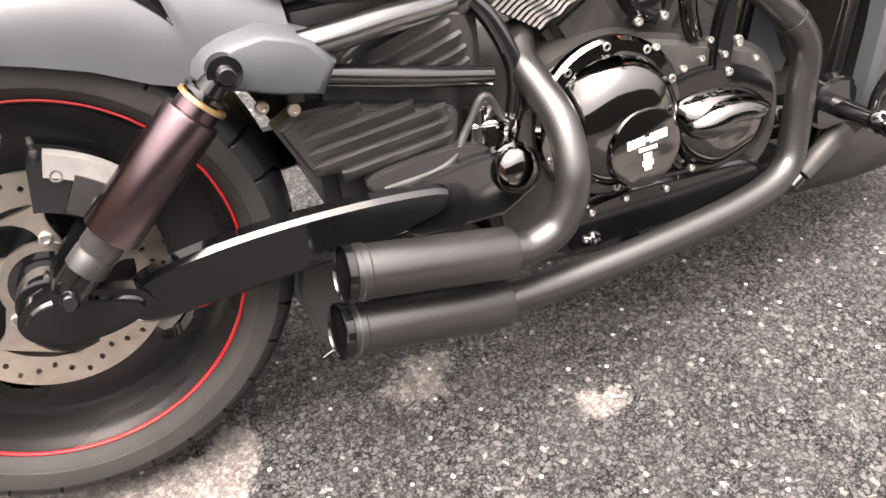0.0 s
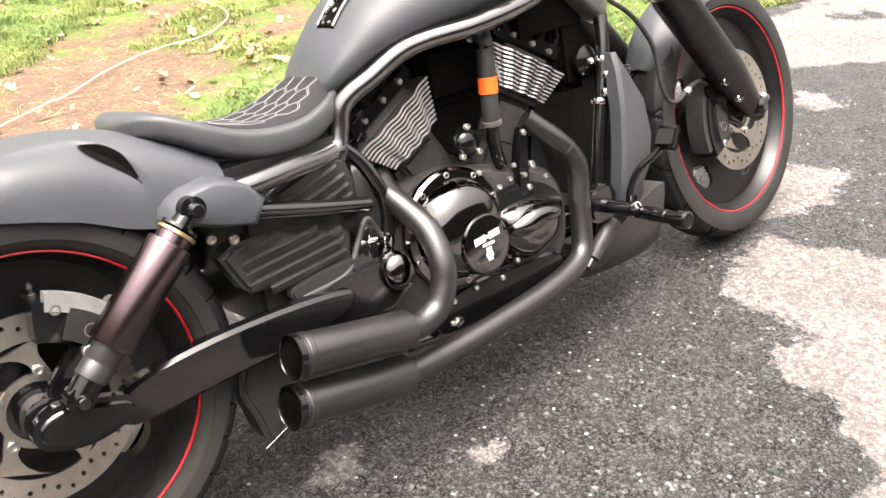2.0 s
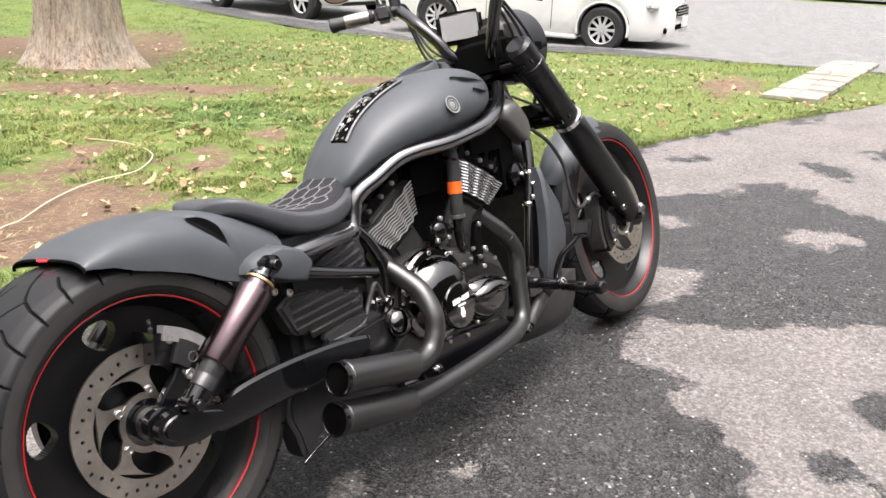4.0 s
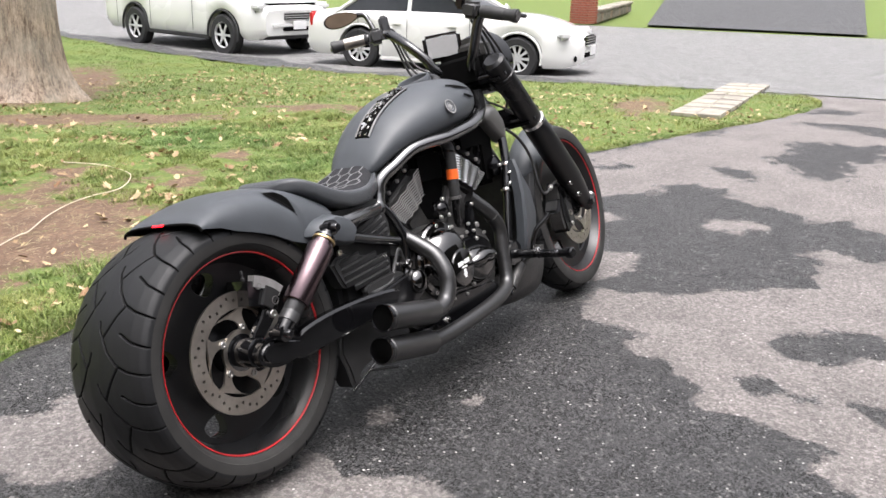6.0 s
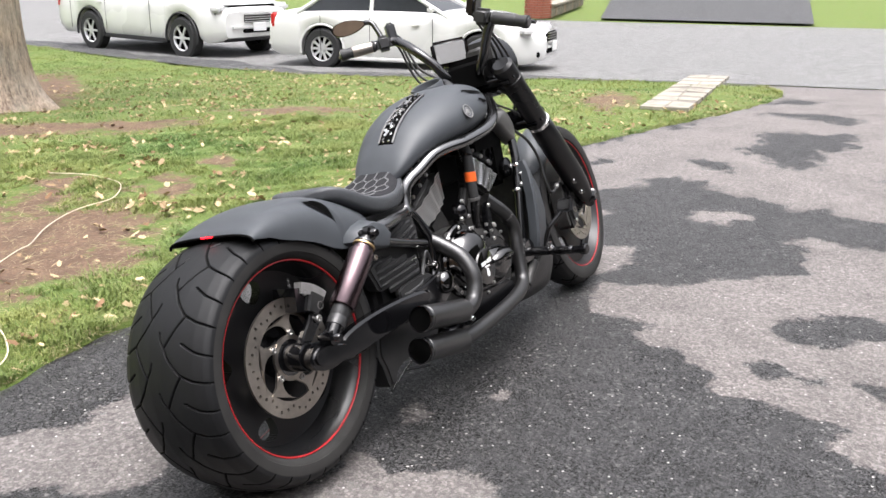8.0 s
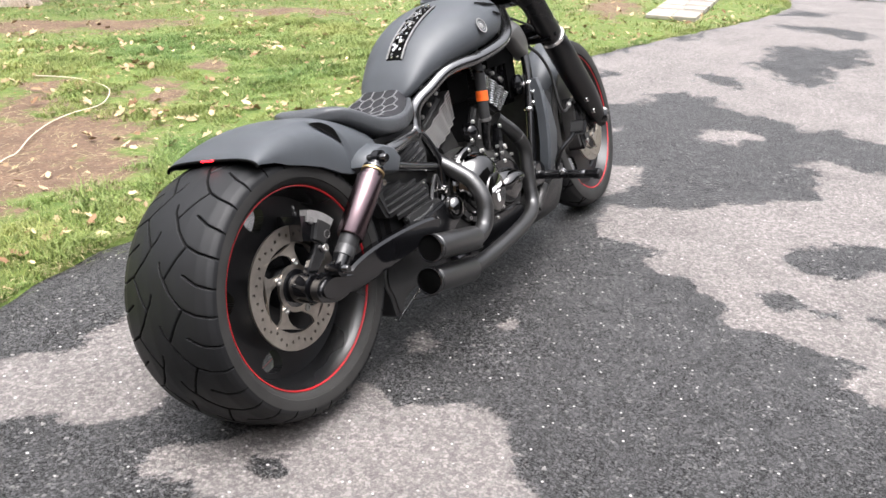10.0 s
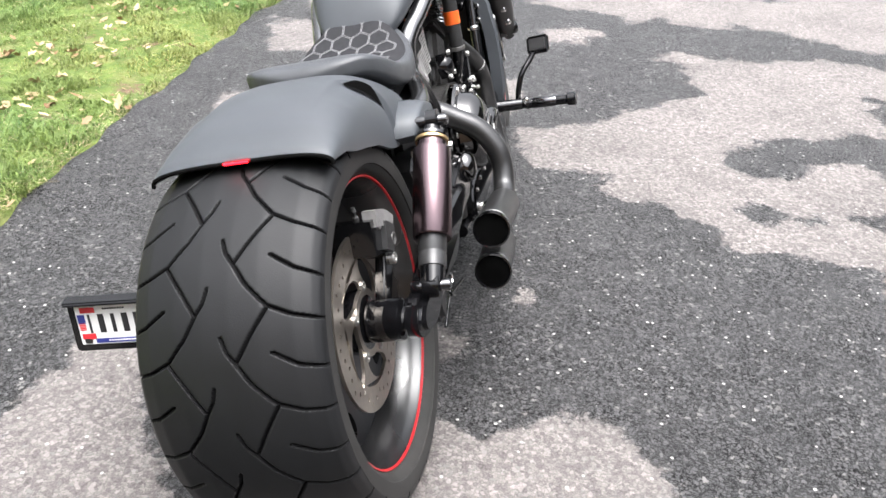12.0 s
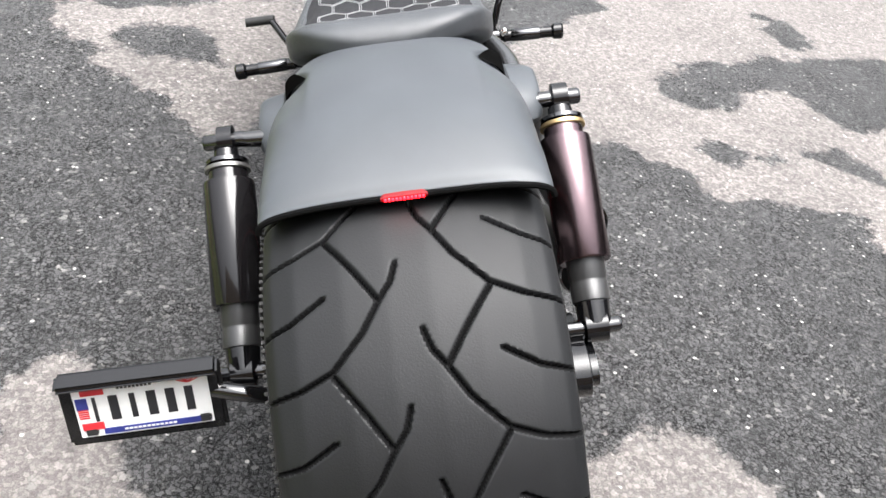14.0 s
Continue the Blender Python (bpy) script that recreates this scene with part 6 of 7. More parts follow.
for s, ends in ((1, left), (-1, right)):
    g1 = ends[-1]
    gd = (g1 - ends[-2]).normalized()
    g0 = g1 - gd * 0.135
    grip = part("grip", lathe([(0.017, 0), (0.021, 0.004), (0.0195, 0.02), (0.0195, 0.11), (0.022, 0.118), (0.022, 0.13), (0.015, 0.134), (0, 0.134)], g0, gd, 24), grip_rubber, bar, "black rubber grip")
    part("grip_band", lathe([(0.0197, 0.012), (0.0208, 0.014), (0.0208, 0.085), (0.0197, 0.087)], g0, gd, 24), steel if s > 0 else grip_rubber, grip, "grip sleeve")
    lv = g0 - gd * 0.032
    ahead = Vector((1, 0, 0)) - gd * gd.x
    ahead.normalize()
    part("switch_housing", block((0.06, 0.055, 0.055), axis_matrix(lv, gd), 0.012, 3), plastic_black, bar)
    part("reservoir", block((0.06, 0.07, 0.035), axis_matrix(lv - gd * 0.04 + ahead * 0.03 + Vector((0, 0, 0.035)), gd), 0.008, 3), frame_black, bar)
    part("lever", tube([lv + ahead * 0.03, lv + ahead * 0.065 + gd * 0.03, lv + ahead * 0.06 + gd * 0.09, lv + ahead * 0.045 + gd * 0.17], [0.009, 0.008, 0.006, 0.007], 10, 5), frame_black, bar)
    root = turned(1.33, s * 0.06, 0.86)
    for k in range(3):
        drop = Vector((0.01 * k, 0.012 * k * s, -0.02 * k))
        part("cable", tube([lv - gd * 0.03, lv - gd * 0.07 + ahead * 0.05 + drop + Vector((0, 0, 0.012)), (lv + root) / 2 + ahead * (0.06 + 0.02 * k) + drop, root + Vector((0.03, 0, 0.03)) + drop, root + drop * 0.4], 0.0045, 8, 7), grip_rubber, bar)
    if s > 0:
        # long teardrop mirror on a bent stalk
        a, b = turned(1.135, 0.455, 1.185), turned(1.215, 0.345, 1.195)
        mid = (a + b) / 2
        stalk = part("mirror_stalk", tube([lv + Vector((0, 0, 0.015)), (lv + b) / 2 + Vector((0.004, -0.006, 0.012)), b + Vector((0.006, -0.004, 0)), mid + Vector((0.014, 0.010, 0))], [0.011, 0.009, 0.010, 0.008], 10, 5), frame_black, bar)
        side_ax = (a - b).normalized()
        look_ax = Vector((-1, -0.45, 0.0))
        look_ax = (look_ax - side_ax * look_ax.dot(side_ax)).normalized()
        up_ax = look_ax.cross(side_ax).normalized()
        outline = [(math.cos(t) * 0.068 * (1 if math.cos(t) > 0 else 0.9), math.sin(t) * (0.026 + 0.008 * math.cos(t))) for t in np.linspace(0, 2 * math.pi, 28, endpoint=False)]
        part("mirror_shell", loft([[mid + side_ax * (x * k) + up_ax * (z * k) + look_ax * o for x, z in outline] for k, o in ((0.4, -0.026), (0.8, -0.020), (1.0, -0.004), (1.0, 0.003), (0.93, 0.003))]), gloss_black, stalk, "black teardrop mirror")
        part("mirror_face", loft([[mid + side_ax * (x * 0.92) + up_ax * (z * 0.92) + look_ax * o for x, z in outline] for o in (0.002, 0.0045)]), mirror_glass, stalk, "mirror glass")
# instrument with a rectangular screen that faces the rider
e1 = (turned(1.316, 0.0, 1.062) - turned(1.243, 0.10, 1.062)).normalized()
e2 = (turned(1.243, 0.10, 1.06) - turned(1.240, 0.10, 0.98)).normalized()
e3 = e1.cross(e2).normalized()
e2 = e3.cross(e1).normalized()
gm = Matrix(((*e1, 0), (*e2, 0), (*e3, 0), (0, 0, 0, 1))).transposed()
if e3.x > 0:
    gm = gm @ Matrix.Rotation(math.pi, 4, "Y")
gm = Matrix.Translation((turned(1.316, 0.0, 1.066) + turned(1.240, 0.10, 0.98)) / 2 + Vector((0.012, 0.012, 0))) @ gm
gauge = part("instrument", block((0.135, 0.095, 0.035), gm, 0.012, 3), gloss_black, front_end, "black instrument box with a grey screen")
part("screen", block((0.108, 0.070, 0.004), gm @ pose(0, 0, 0.018), 0.0015, 2), screen_sky_grey, gauge, "blank screen, its grey a painted sky reflection")
part("instrument_bracket", tube([gm @ Vector((0, 0, -0.01)), turned(1.32, 0.02, 0.97), turned(1.335, 0, 0.90)], 0.012, 10, 4), frame_black, gauge)
# the whole front end turns about the steering axis with the wheel
front_end.matrix_basis = STEER

# -- foot controls --
for s in (-1, 1):
    ctl = new("forward_control")
    ctl.parent = bike
    part("bracket", tube([(1.175, s * 0.13, 0.29), (1.18, s * 0.18, 0.285), (1.185, s * 0.235, 0.282)], 0.016, 14, 4), frame_black, ctl)
    part("mount_plate", prism(smooth_outline([(1.14, 0.26), (1.15, 0.32), (1.20, 0.33), (1.23, 0.29), (1.20, 0.25)], 3), s * 0.165, s * 0.13, 0.006), frame_black, ctl)
    p0, p1 = Vector((1.188, s * 0.245, 0.279)), Vector((1.176, s * 0.385, 0.279))
    pd = (p1 - p0).normalized()
    peg = part("foot_peg", lathe([(0.008, -0.02), (0.012, -0.012), (0.012, 0), (0.0155, 0.004), (0.0135, 0.012), (0.0135, 0.115), (0.0185, 0.12), (0.0185, 0.138), (0.014, 0.142), (0, 0.142)], p0, pd, 24), gloss_black, ctl, "black foot peg with bright bands")
    part("peg_band", lathe([(0.0138, 0.02), (0.0148, 0.022), (0.0148, 0.085), (0.0138, 0.087)], p0, pd, 24), black_chrome, peg)
    bolt(peg, p0 + Vector((-0.005, 0, 0.010)), (0, s, 0.6), 0.010, 0.012, chrome)
    if s < 0:
        part("brake_lever", tube([(1.19, -0.225, 0.292), (1.192, -0.232, 0.325), (1.205, -0.246, 0.362), (1.232, -0.272, 0.392), (1.245, -0.283, 0.41)], 0.008, 12, 6), gloss_black, ctl, "bent black brake lever")
        pm = Matrix.Translation((1.247, -0.297, 0.424)) @ Matrix.Rotation(radians(-62), 4, "Y") @ Matrix.Rotation(radians(-8), 4, "X")
        pad = part("brake_pedal", block((0.05, 0.062, 0.014), pm, 0.005, 2), black_chrome, ctl, "black chrome brake pedal")
        part("pedal_face", block((0.036, 0.05, 0.006), pm @ pose(0, 0, 0.008), 0.003, 2), plastic_black, pad, "ribbed rubber pedal face")
        part("pump_body", tube([(1.205, -0.158, 0.240), (1.165, -0.16, 0.213), (1.125, -0.16, 0.182)], [0.019, 0.018, 0.0155], 16, 4), engine_black, ctl)
        part("pump_nut", rod((1.122, -0.16, 0.180), (1.104, -0.16, 0.166), 0.0115), black_chrome, ctl)
    else:
        part("shift_lever", tube([(1.19, 0.225, 0.285), (1.24, 0.26, 0.31), (1.31, 0.30, 0.345)], 0.008, 12, 5), gloss_black, ctl)
        part("shift_peg", rod((1.31, 0.29, 0.345), (1.31, 0.36, 0.345), 0.011), grip_rubber, ctl)

# -- side-mounted registration plate; its writing is drawn as bars --
PO = Vector((-0.011, 0.351, 0.380))
ex = Vector((0.0955, -0.991, -0.0925)).normalized()
ez = Vector((0.1244, -0.0803, 0.989))
ez = (ez - ex * ez.dot(ex)).normalized()
ey = ez.cross(ex)
PM = Matrix(((*ex, 0), (*ey, 0), (*ez, 0), (0, 0, 0, 1))).transposed()
PM = Matrix.Translation(PO) @ PM @ Matrix.Diagonal((0.845, 1, 0.84, 1))
# local: x across towards the wheel, y away from the viewer, z up
plate = part("plate_holder", block((0.226, 0.014, 0.126), PM @ pose(0, 0.007, -0.004), 0.006, 2), gloss_black, bike, "black side-mounted plate holder")
part("number_plate", block((0.190, 0.004, 0.092), PM @ pose(0, 0.001, -0.004), 0.0015), white_paint, plate, "white number plate with dark bars and coloured corners")
part("plate_hood", block((0.222, 0.028, 0.012), PM @ pose(0, -0.006, 0.053, 20, 0, 0), 0.005, 3), gloss_black, plate)
for k, w in enumerate((0.005, 0.013, 0.008, 0.013, 0.013, 0.012)):
    x = -0.066 + 0.0262 * k
    part("plate_bar", block((w, 0.0012, 0.042), PM @ pose(x, -0.0014, -0.001), 0), ink, plate)
part("plate_foot", block((0.150, 0.0012, 0.010), PM @ pose(0.014, -0.0014, -0.041), 0), blue_ink, plate)
part("plate_sticker", block((0.032, 0.0012, 0.012), PM @ pose(-0.066, -0.0016, 0.030), 0), red_ink, plate)
part("plate_patch", block((0.016, 0.0012, 0.020), PM @ pose(-0.083, -0.0015, 0.010), 0), blue_ink, plate)
part("plate_patch", block((0.03, 0.0012, 0.012), PM @ pose(-0.074, -0.0016, -0.030), 0), red_ink, plate)
for k in range(5):
    part("plate_stripe", block((0.014, 0.0012, 0.0016), PM @ pose(-0.083, -0.0016, 0.000 - 0.0036 * k), 0), red_ink, plate)
for k in range(7):
    a = radians(25 + 22 * k)
    part("plate_burst", block((0.014, 0.0012, 0.0012), PM @ pose(0.066 + 0.009 * math.cos(a), -0.0016, 0.027 + 0.007 * math.sin(a)) @ Matrix.Rotation(-a, 4, "Y"), 0), red_ink, plate)
for k in range(9):
    part("plate_bar", block((0.0036, 0.0012, 0.0036), PM @ pose(-0.03 + 0.0055 * k, -0.0015, 0.032), 0), ink, plate)
for k in range(12):
    part("plate_bar", block((0.0045, 0.0012, 0.0028), PM @ pose(-0.03 + 0.0062 * k, -0.0022, -0.0405), 0), white_paint, plate)
for x in (-0.078, 0.082):
    part("frame_lug", block((0.018, 0.004, 0.014), PM @ pose(x, -0.001, -0.040), 0.002), plastic_black, plate)
part("plate_arm", tube([PM @ Vector((0.09, 0.012, 0.0)), (0.0, 0.225, 0.36), (0.02, 0.20, 0.335)], 0.011, 12, 4), frame_black, plate)

# ---- things round the driveway ----


def bark_material():
    """Pale furrowed bark: the grain runs up the trunk."""
    m = bpy.data.materials.new("grey-brown bark")
    n, l, b = nodes_of(m)
    co = n.new("ShaderNodeTexCoord")
    mp = n.new("ShaderNodeMapping")
    mp.inputs["Scale"].default_value = (1, 1, 0.16)
    l.new(co.outputs["Object"], mp.inputs["Vector"])
    ridge = noise_node(n, l, mp.outputs[0], 26, 7, 0.65)
    broad = noise_node(n, l, co.outputs["Object"], 3.5, 4)
    fine = n.new("ShaderNodeMapping")
    fine.inputs["Scale"].default_value = (1, 1, 0.4)
    l.new(co.outputs["Object"], fine.inputs["Vector"])
    ridge = maths(n, l, "ADD", maths(n, l, "MULTIPLY", ridge, 0.6), maths(n, l, "MULTIPLY", noise_node(n, l, fine.outputs[0], 70, 6, 0.7), 0.4))
    c = mixed(n, l, remap(n, l, ridge, 0.38, 0.60), (0.11, 0.076, 0.055), (0.50, 0.395, 0.305))
    l.new(mixed(n, l, remap(n, l, broad, 0.4, 0.7, 0, 0.45), c, (0.36, 0.34, 0.29)), b.inputs["Base Color"])
    b.inputs["Roughness"].default_value = 0.95
    bp = n.new("ShaderNodeBump")
    bp.inputs["Strength"].default_value, bp.inputs["Distance"].default_value = 1.0, 0.03
    l.new(ridge, bp.inputs["Height"])
    l.new(bp.outputs[0], b.inputs["Normal"])
    return m


bark = bark_material()
stone = material("pale stone slab", (0.26, 0.238, 0.20), 0.9, vary=0.35, scale=9, bump=0.4, bump_scale=60)
stone_joint = material("grey joint mortar", (0.15, 0.137, 0.115), 0.95, vary=0.3, scale=20, bump=0.4, bump_scale=90)
car_white = material("white car paint", (0.66, 0.66, 0.64), 0.22, vary=0.03, scale=3, coat=0.7)
car_glass = material("dark car glass", (0.02, 0.022, 0.025), 0.05, vary=0.1)
car_tyre = material("car tyre", (0.02, 0.02, 0.021), 0.7)
alloy = material("silver alloy wheel", (0.6, 0.6, 0.61), 0.35, 0.3, vary=0.1)
lamp_clear = material("clear lamp lens", (0.6, 0.6, 0.6), 0.1, vary=0.1)
brick_red = material("red brick", (0.30, 0.10, 0.065), 0.85, vary=0.3, scale=20, bump=0.4, bump_scale=80)


def tree(at, radius, height):
    """A broad trunk with root flare and ridged bark, limbs and a crown high above."""
    x0, y0 = at
    z0 = float(fall(x0, y0))
    root = tagged(new("tree"), "large grey-brown tree trunk with flared roots on the lawn", "tree")
    root.location = (x0, y0, z0)
    rng = random.Random(5)
    ph = [rng.uniform(0, 6.28) for _ in range(6)]
    rings = []
    for z in np.concatenate([np.linspace(-0.08, 1.2, 22), np.linspace(1.4, height, 14)]):
        flare = 1 + 0.55 * math.exp(-max(0, z) / 0.22)
        ring = []
        for a in np.linspace(0, 2 * math.pi, 96, endpoint=False):
            lobes = 0.10 * math.exp(-max(0, z) / 0.35) * math.cos(5 * a + ph[0]) + 0.03 * math.sin(3 * a + ph[1]) + 0.022 * math.sin(24 * a + 1.5 * math.sin(2.0 * z + ph[2])) + 0.012 * math.sin(41 * a - 2 * z + ph[3])
            r = radius * (1 - 0.035 * z) * flare * (1 + lobes)
            ring.append((r * math.cos(a), r * math.sin(a), z))
        rings.append(ring)
    part("trunk", loft(rings), bark, root, sharp=80)
    leaf = material("spring leaves", (0.07, 0.11, 0.03), 0.7, vary=0.4, scale=6)
    bm = bmesh.new()
    tips = []
    for k in range(8):
        a = 2 * math.pi * k / 8 + rng.uniform(-0.3, 0.3)
        p = [Vector((0, 0, height - 0.9)), Vector((0.9 * math.cos(a), 0.9 * math.sin(a), height + 0.4)), Vector((2.2 * math.cos(a), 2.2 * math.sin(a), height + 1.6 + rng.uniform(-0.4, 0.6)))]
        tube(p, [radius * 0.4, radius * 0.22, 0.03], 10, 4, bm=bm)
        tips += [p[1].lerp(p[2], q) for q in (0.4, 0.7, 1.0)]
    part("limbs", bm, bark, root)
    vs, fs = [], []
    for t in tips:
        for _ in range(220):
            c = t + Vector((rng.gauss(0, 0.5), rng.gauss(0, 0.5), rng.gauss(0, 0.4)))
            u = Vector((rng.gauss(0, 1), rng.gauss(0, 1), rng.gauss(0, 1))).normalized() * 0.05
            w = u.orthogonal().normalized() * 0.03
            n = len(vs)
            vs += [c - u, c + w, c + u, c - w]
            fs.append((n, n + 1, n + 2, n + 3))
    ob = raw("crown", [tuple(q) for q in vs], fs, leaf)
    ob.parent = root
    return root


tree((3.3, 7.6), 0.385, 4.2)

# stone slab lying at the edge of the lawn
slab = tagged(new("stone_slab"), "long pale flagstone slab lying on the lawn edge", "slab")
sl = [Vector((x, y, float(fall(x, y)) + 0.045)) for x, y in ((6.77, 1.66), (6.73, 2.13), (11.17, 3.34), (11.23, 2.80))]


def on_slab(q, k):
    return sl[0].lerp(sl[3], q).lerp(sl[1].lerp(sl[2], q), k)


bed = part("bed", loft([[on_slab(q, 0.02), on_slab(q, 0.98), on_slab(q, 0.98) - Vector((0, 0, 0.09)), on_slab(q, 0.02) - Vector((0, 0, 0.09))] for q in np.linspace(0.004, 0.996, 12)]), stone_joint, slab)
stones = random.Random(11)
cuts = [0, 0.13, 0.24, 0.37, 0.5, 0.61, 0.75, 0.87, 1]
for c0, c1 in zip(cuts, cuts[1:]):
    mid = stones.uniform(0.35, 0.65)
    for k0, k1 in ((0, mid), (mid, 1)):
        j = lambda: stones.uniform(-0.03, 0.03)
        gap, gk = 0.0016, 0.012
        ring = [on_slab(c0 + gap + abs(j()) * (c0 > 0), k0 + gk * (k0 > 0)), on_slab(c1 - gap - abs(j()) * (c1 < 1), k0 + gk * (k0 > 0)), on_slab((c1 - gap) - abs(j()) * (c1 < 1), k1 - gk * (k1 < 1)), on_slab(c0 + gap + abs(j()) * (c0 > 0), k1 - gk * (k1 < 1))]
        mid_p = sum(ring, Vector()) / 4
        h = 0.005 + stones.uniform(0, 0.004)
        part("flagstone", loft([[p + Vector((0, 0, -0.03)) for p in ring], [p + Vector((0, 0, h - 0.006)) for p in ring], [p.lerp(mid_p, 0.03) + Vector((0, 0, h)) for p in ring]]), stone, slab)


def car_wheel(parent, at, r, w, side, spokes):
    wheel = part("wheel", lathe([(r * 0.62, -w / 2), (r * 0.9, -w / 2), (r, -w / 2 + 0.03), (r, w / 2 - 0.03), (r * 0.9, w / 2), (r * 0.62, w / 2)], at, (0, 1, 0), 40, closed=True), car_tyre, parent, "black tyre")
    o = Vector(at) + Vector((0, side * (w / 2 - 0.02), 0))
    part("rim", lathe([(r * 0.62, 0.015), (r * 0.66, 0.01), (r * 0.66, -0.02), (r * 0.58, -0.03), (r * 0.58, 0.0)], o, (0, side, 0), 40, closed=True), alloy, wheel)
    part("wheel_dark", lathe([(0, -0.04), (r * 0.6, -0.04), (r * 0.6, -0.05), (0, -0.05)], o, (0, side, 0), 24), bore_shade_black, wheel)
    bm = bmesh.new()
    for k in range(spokes):
        a = 2 * math.pi * k / spokes
        d = Vector((math.cos(a), 0, math.sin(a)))
        t = Vector((-math.sin(a), 0, math.cos(a)))
        loft([[o + d * q * r + t * ww + Vector((0, side * yy, 0)) for ww, yy in ((-wd, -0.01), (-wd, 0.008), (wd, 0.008), (wd, -0.01))] for q, wd in ((0.08, 0.028), (0.35, 0.016), (0.6, 0.024))], bm=bm)
    part("spokes", bm, alloy, wheel)
    part("wheel_cap", lathe([(0, 0.014), (0.03, 0.012), (0.035, 0)], o, (0, side, 0), 16), alloy, wheel)


def car(name, label, at, heading, length, width, height, bonnet, clearance, wheel_r, base, front_over, boxy, spokes, scale):
    """A white car: x forward from its rear axle, y to its left."""
    root = tagged(new(name), label, "car")
    root.matrix_world = pose(at[0], at[1], at[2], 0, 0, heading) @ Matrix.Diagonal((scale, scale, scale, 1))
    x0, x1 = -(length - base - front_over), base + front_over
    hood = bonnet

    # lower body: sections along x with wheel arches cut into the sides
    def belt(x):
        q = (x - x0) / (x1 - x0)
        return hood + (0.02 if boxy else 0.05) * math.sin(math.pi * q) - (0.24 * (max(0, q - 0.78) / 0.22) ** 2.2 if boxy else 0.32 * (max(0, q - 0.74) / 0.26) ** 1.9) - (0.10 * (0.06 - q) / 0.06 if q < 0.06 else 0)

    def half_width(x):
        q = (x - x0) / (x1 - x0)
        return width / 2 * (1 - (0.24 if boxy else 0.46) * max(0, (q - 0.82) / 0.18) ** 2.4 - 0.10 * max(0, (0.1 - q) / 0.1) ** 2)

    def sill(x):
        q = (x - x0) / (x1 - x0)
        z = clearance + 0.10 * max(0, (q - 0.93) / 0.07) ** 2 + 0.08 * max(0, (0.06 - q) / 0.06) ** 2
        for c in (0, base):
            d = abs(x - c)
            if d < wheel_r + 0.07:
                z = max(z, wheel_r + math.sqrt((wheel_r + 0.07) ** 2 - d * d) - 0.0)
        return z

    xs = sorted(set([round(q, 3) for q in np.linspace(x0, x1, 60)] + [round(c + s * (wheel_r + 0.07) * math.cos(a), 3) for c in (0, base) for s in (-1, 1) for a in np.linspace(0, 1.57, 9)]))
    rings = []
    for x in xs:
        zb, zt, w = sill(x), belt(x), half_width(x)
        ring = []
        for side in (1, -1):
            pts = [(w * 0.93, zb), (w * 0.98, zb + 0.10 * (zt - zb)), (w * 0.995, zb + 0.3 * (zt - zb)), (w, zb + 0.55 * (zt - zb)), (w * 0.985, zb + 0.76 * (zt - zb)), (w * 0.955, zt - 0.05), (w * 0.90, zt), (w * 0.4, zt + 0.02)]
            ring += [(x, side * y, z) for y, z in (pts if side == 1 else pts[::-1])]
        rings.append(ring)
    body = part("body", loft(rings), car_white, root, "white painted body", sharp=45)
    # under side and arches
    part("underbody", block((length * (0.94 if boxy else 0.80), width * (0.84 if boxy else 0.78), hood - clearance - 0.2), pose((x0 + x1) / 2, 0, (hood + clearance) / 2 - 0.02), 0.02), bore_shade_black, root)
    # cabin
    c0, c1 = (x0 + 0.12, base * 0.78) if boxy else (x0 + 0.55, base * 0.80)
    t0, t1 = (c0 + 0.15, c1 - 0.75) if boxy else (c0 + 0.75, c1 - 0.95)
    wb, wt = width / 2 * 0.93, width / 2 * 0.76
    zb = hood - 0.03
    cab = [[(c0, -wb, zb), (c1, -wb, zb), (c1, wb, zb), (c0, wb, zb)], [(t0, -wt, height - 0.05), (t1, -wt, height - 0.05), (t1, wt, height - 0.05), (t0, wt, height - 0.05)]]
    part("cabin_glass", loft(cab), car_glass, root, "dark window glass")
    bm = loft([[(t0 - 0.04, -wt - 0.02, height - 0.07), (t1 + 0.06, -wt - 0.02, height - 0.07), (t1 + 0.06, wt + 0.02, height - 0.07), (t0 - 0.04, wt + 0.02, height - 0.07)], [(t0 + 0.1, -wt + 0.1, height), (t1 - 0.1, -wt + 0.1, height), (t1 - 0.1, wt - 0.1, height), (t0 + 0.1, wt - 0.1, height)]])
    part("roof", bm, car_white, root)
    for side in (-1, 1):
        for xa, xb in ((c0, t0), (c1, t1), ((c0 + c1) / 2, (t0 + t1) / 2 + 0.1)):
            part("pillar", tube([(xa, side * (wb + 0.003), zb), (xb, side * (wt + 0.008), height - 0.05)], 0.035, 8, 1), car_white, root)
        for xc in (0, base):
            car_wheel(root, (xc, side * (width / 2 - 0.11), wheel_r), wheel_r, 0.22, side, spokes)
            part("arch", tube([(xc + (wheel_r + 0.065) * math.cos(a), side * (width / 2 - 0.01), wheel_r + (wheel_r + 0.065) * math.sin(a)) for a in np.linspace(-0.2, math.pi + 0.2, 15)], 0.02, 8, 2), car_tyre if boxy else car_white, root)
        mirror = part("wing_mirror", block((0.10, 0.18, 0.13), pose(c1 - 0.25, side * (width / 2 + 0.08), hood + 0.10), 0.04, 3), car_white, root)
        for xd in ((c0 + c1) / 2, c1 - 0.25, c0 + 0.45):
            part("door_gap", block((0.008, 0.004, (hood - clearance) * 0.8), pose(xd, side * (width / 2 + 0.0), (hood + clearance) / 2 + 0.02), 0), bore_shade_black, root)
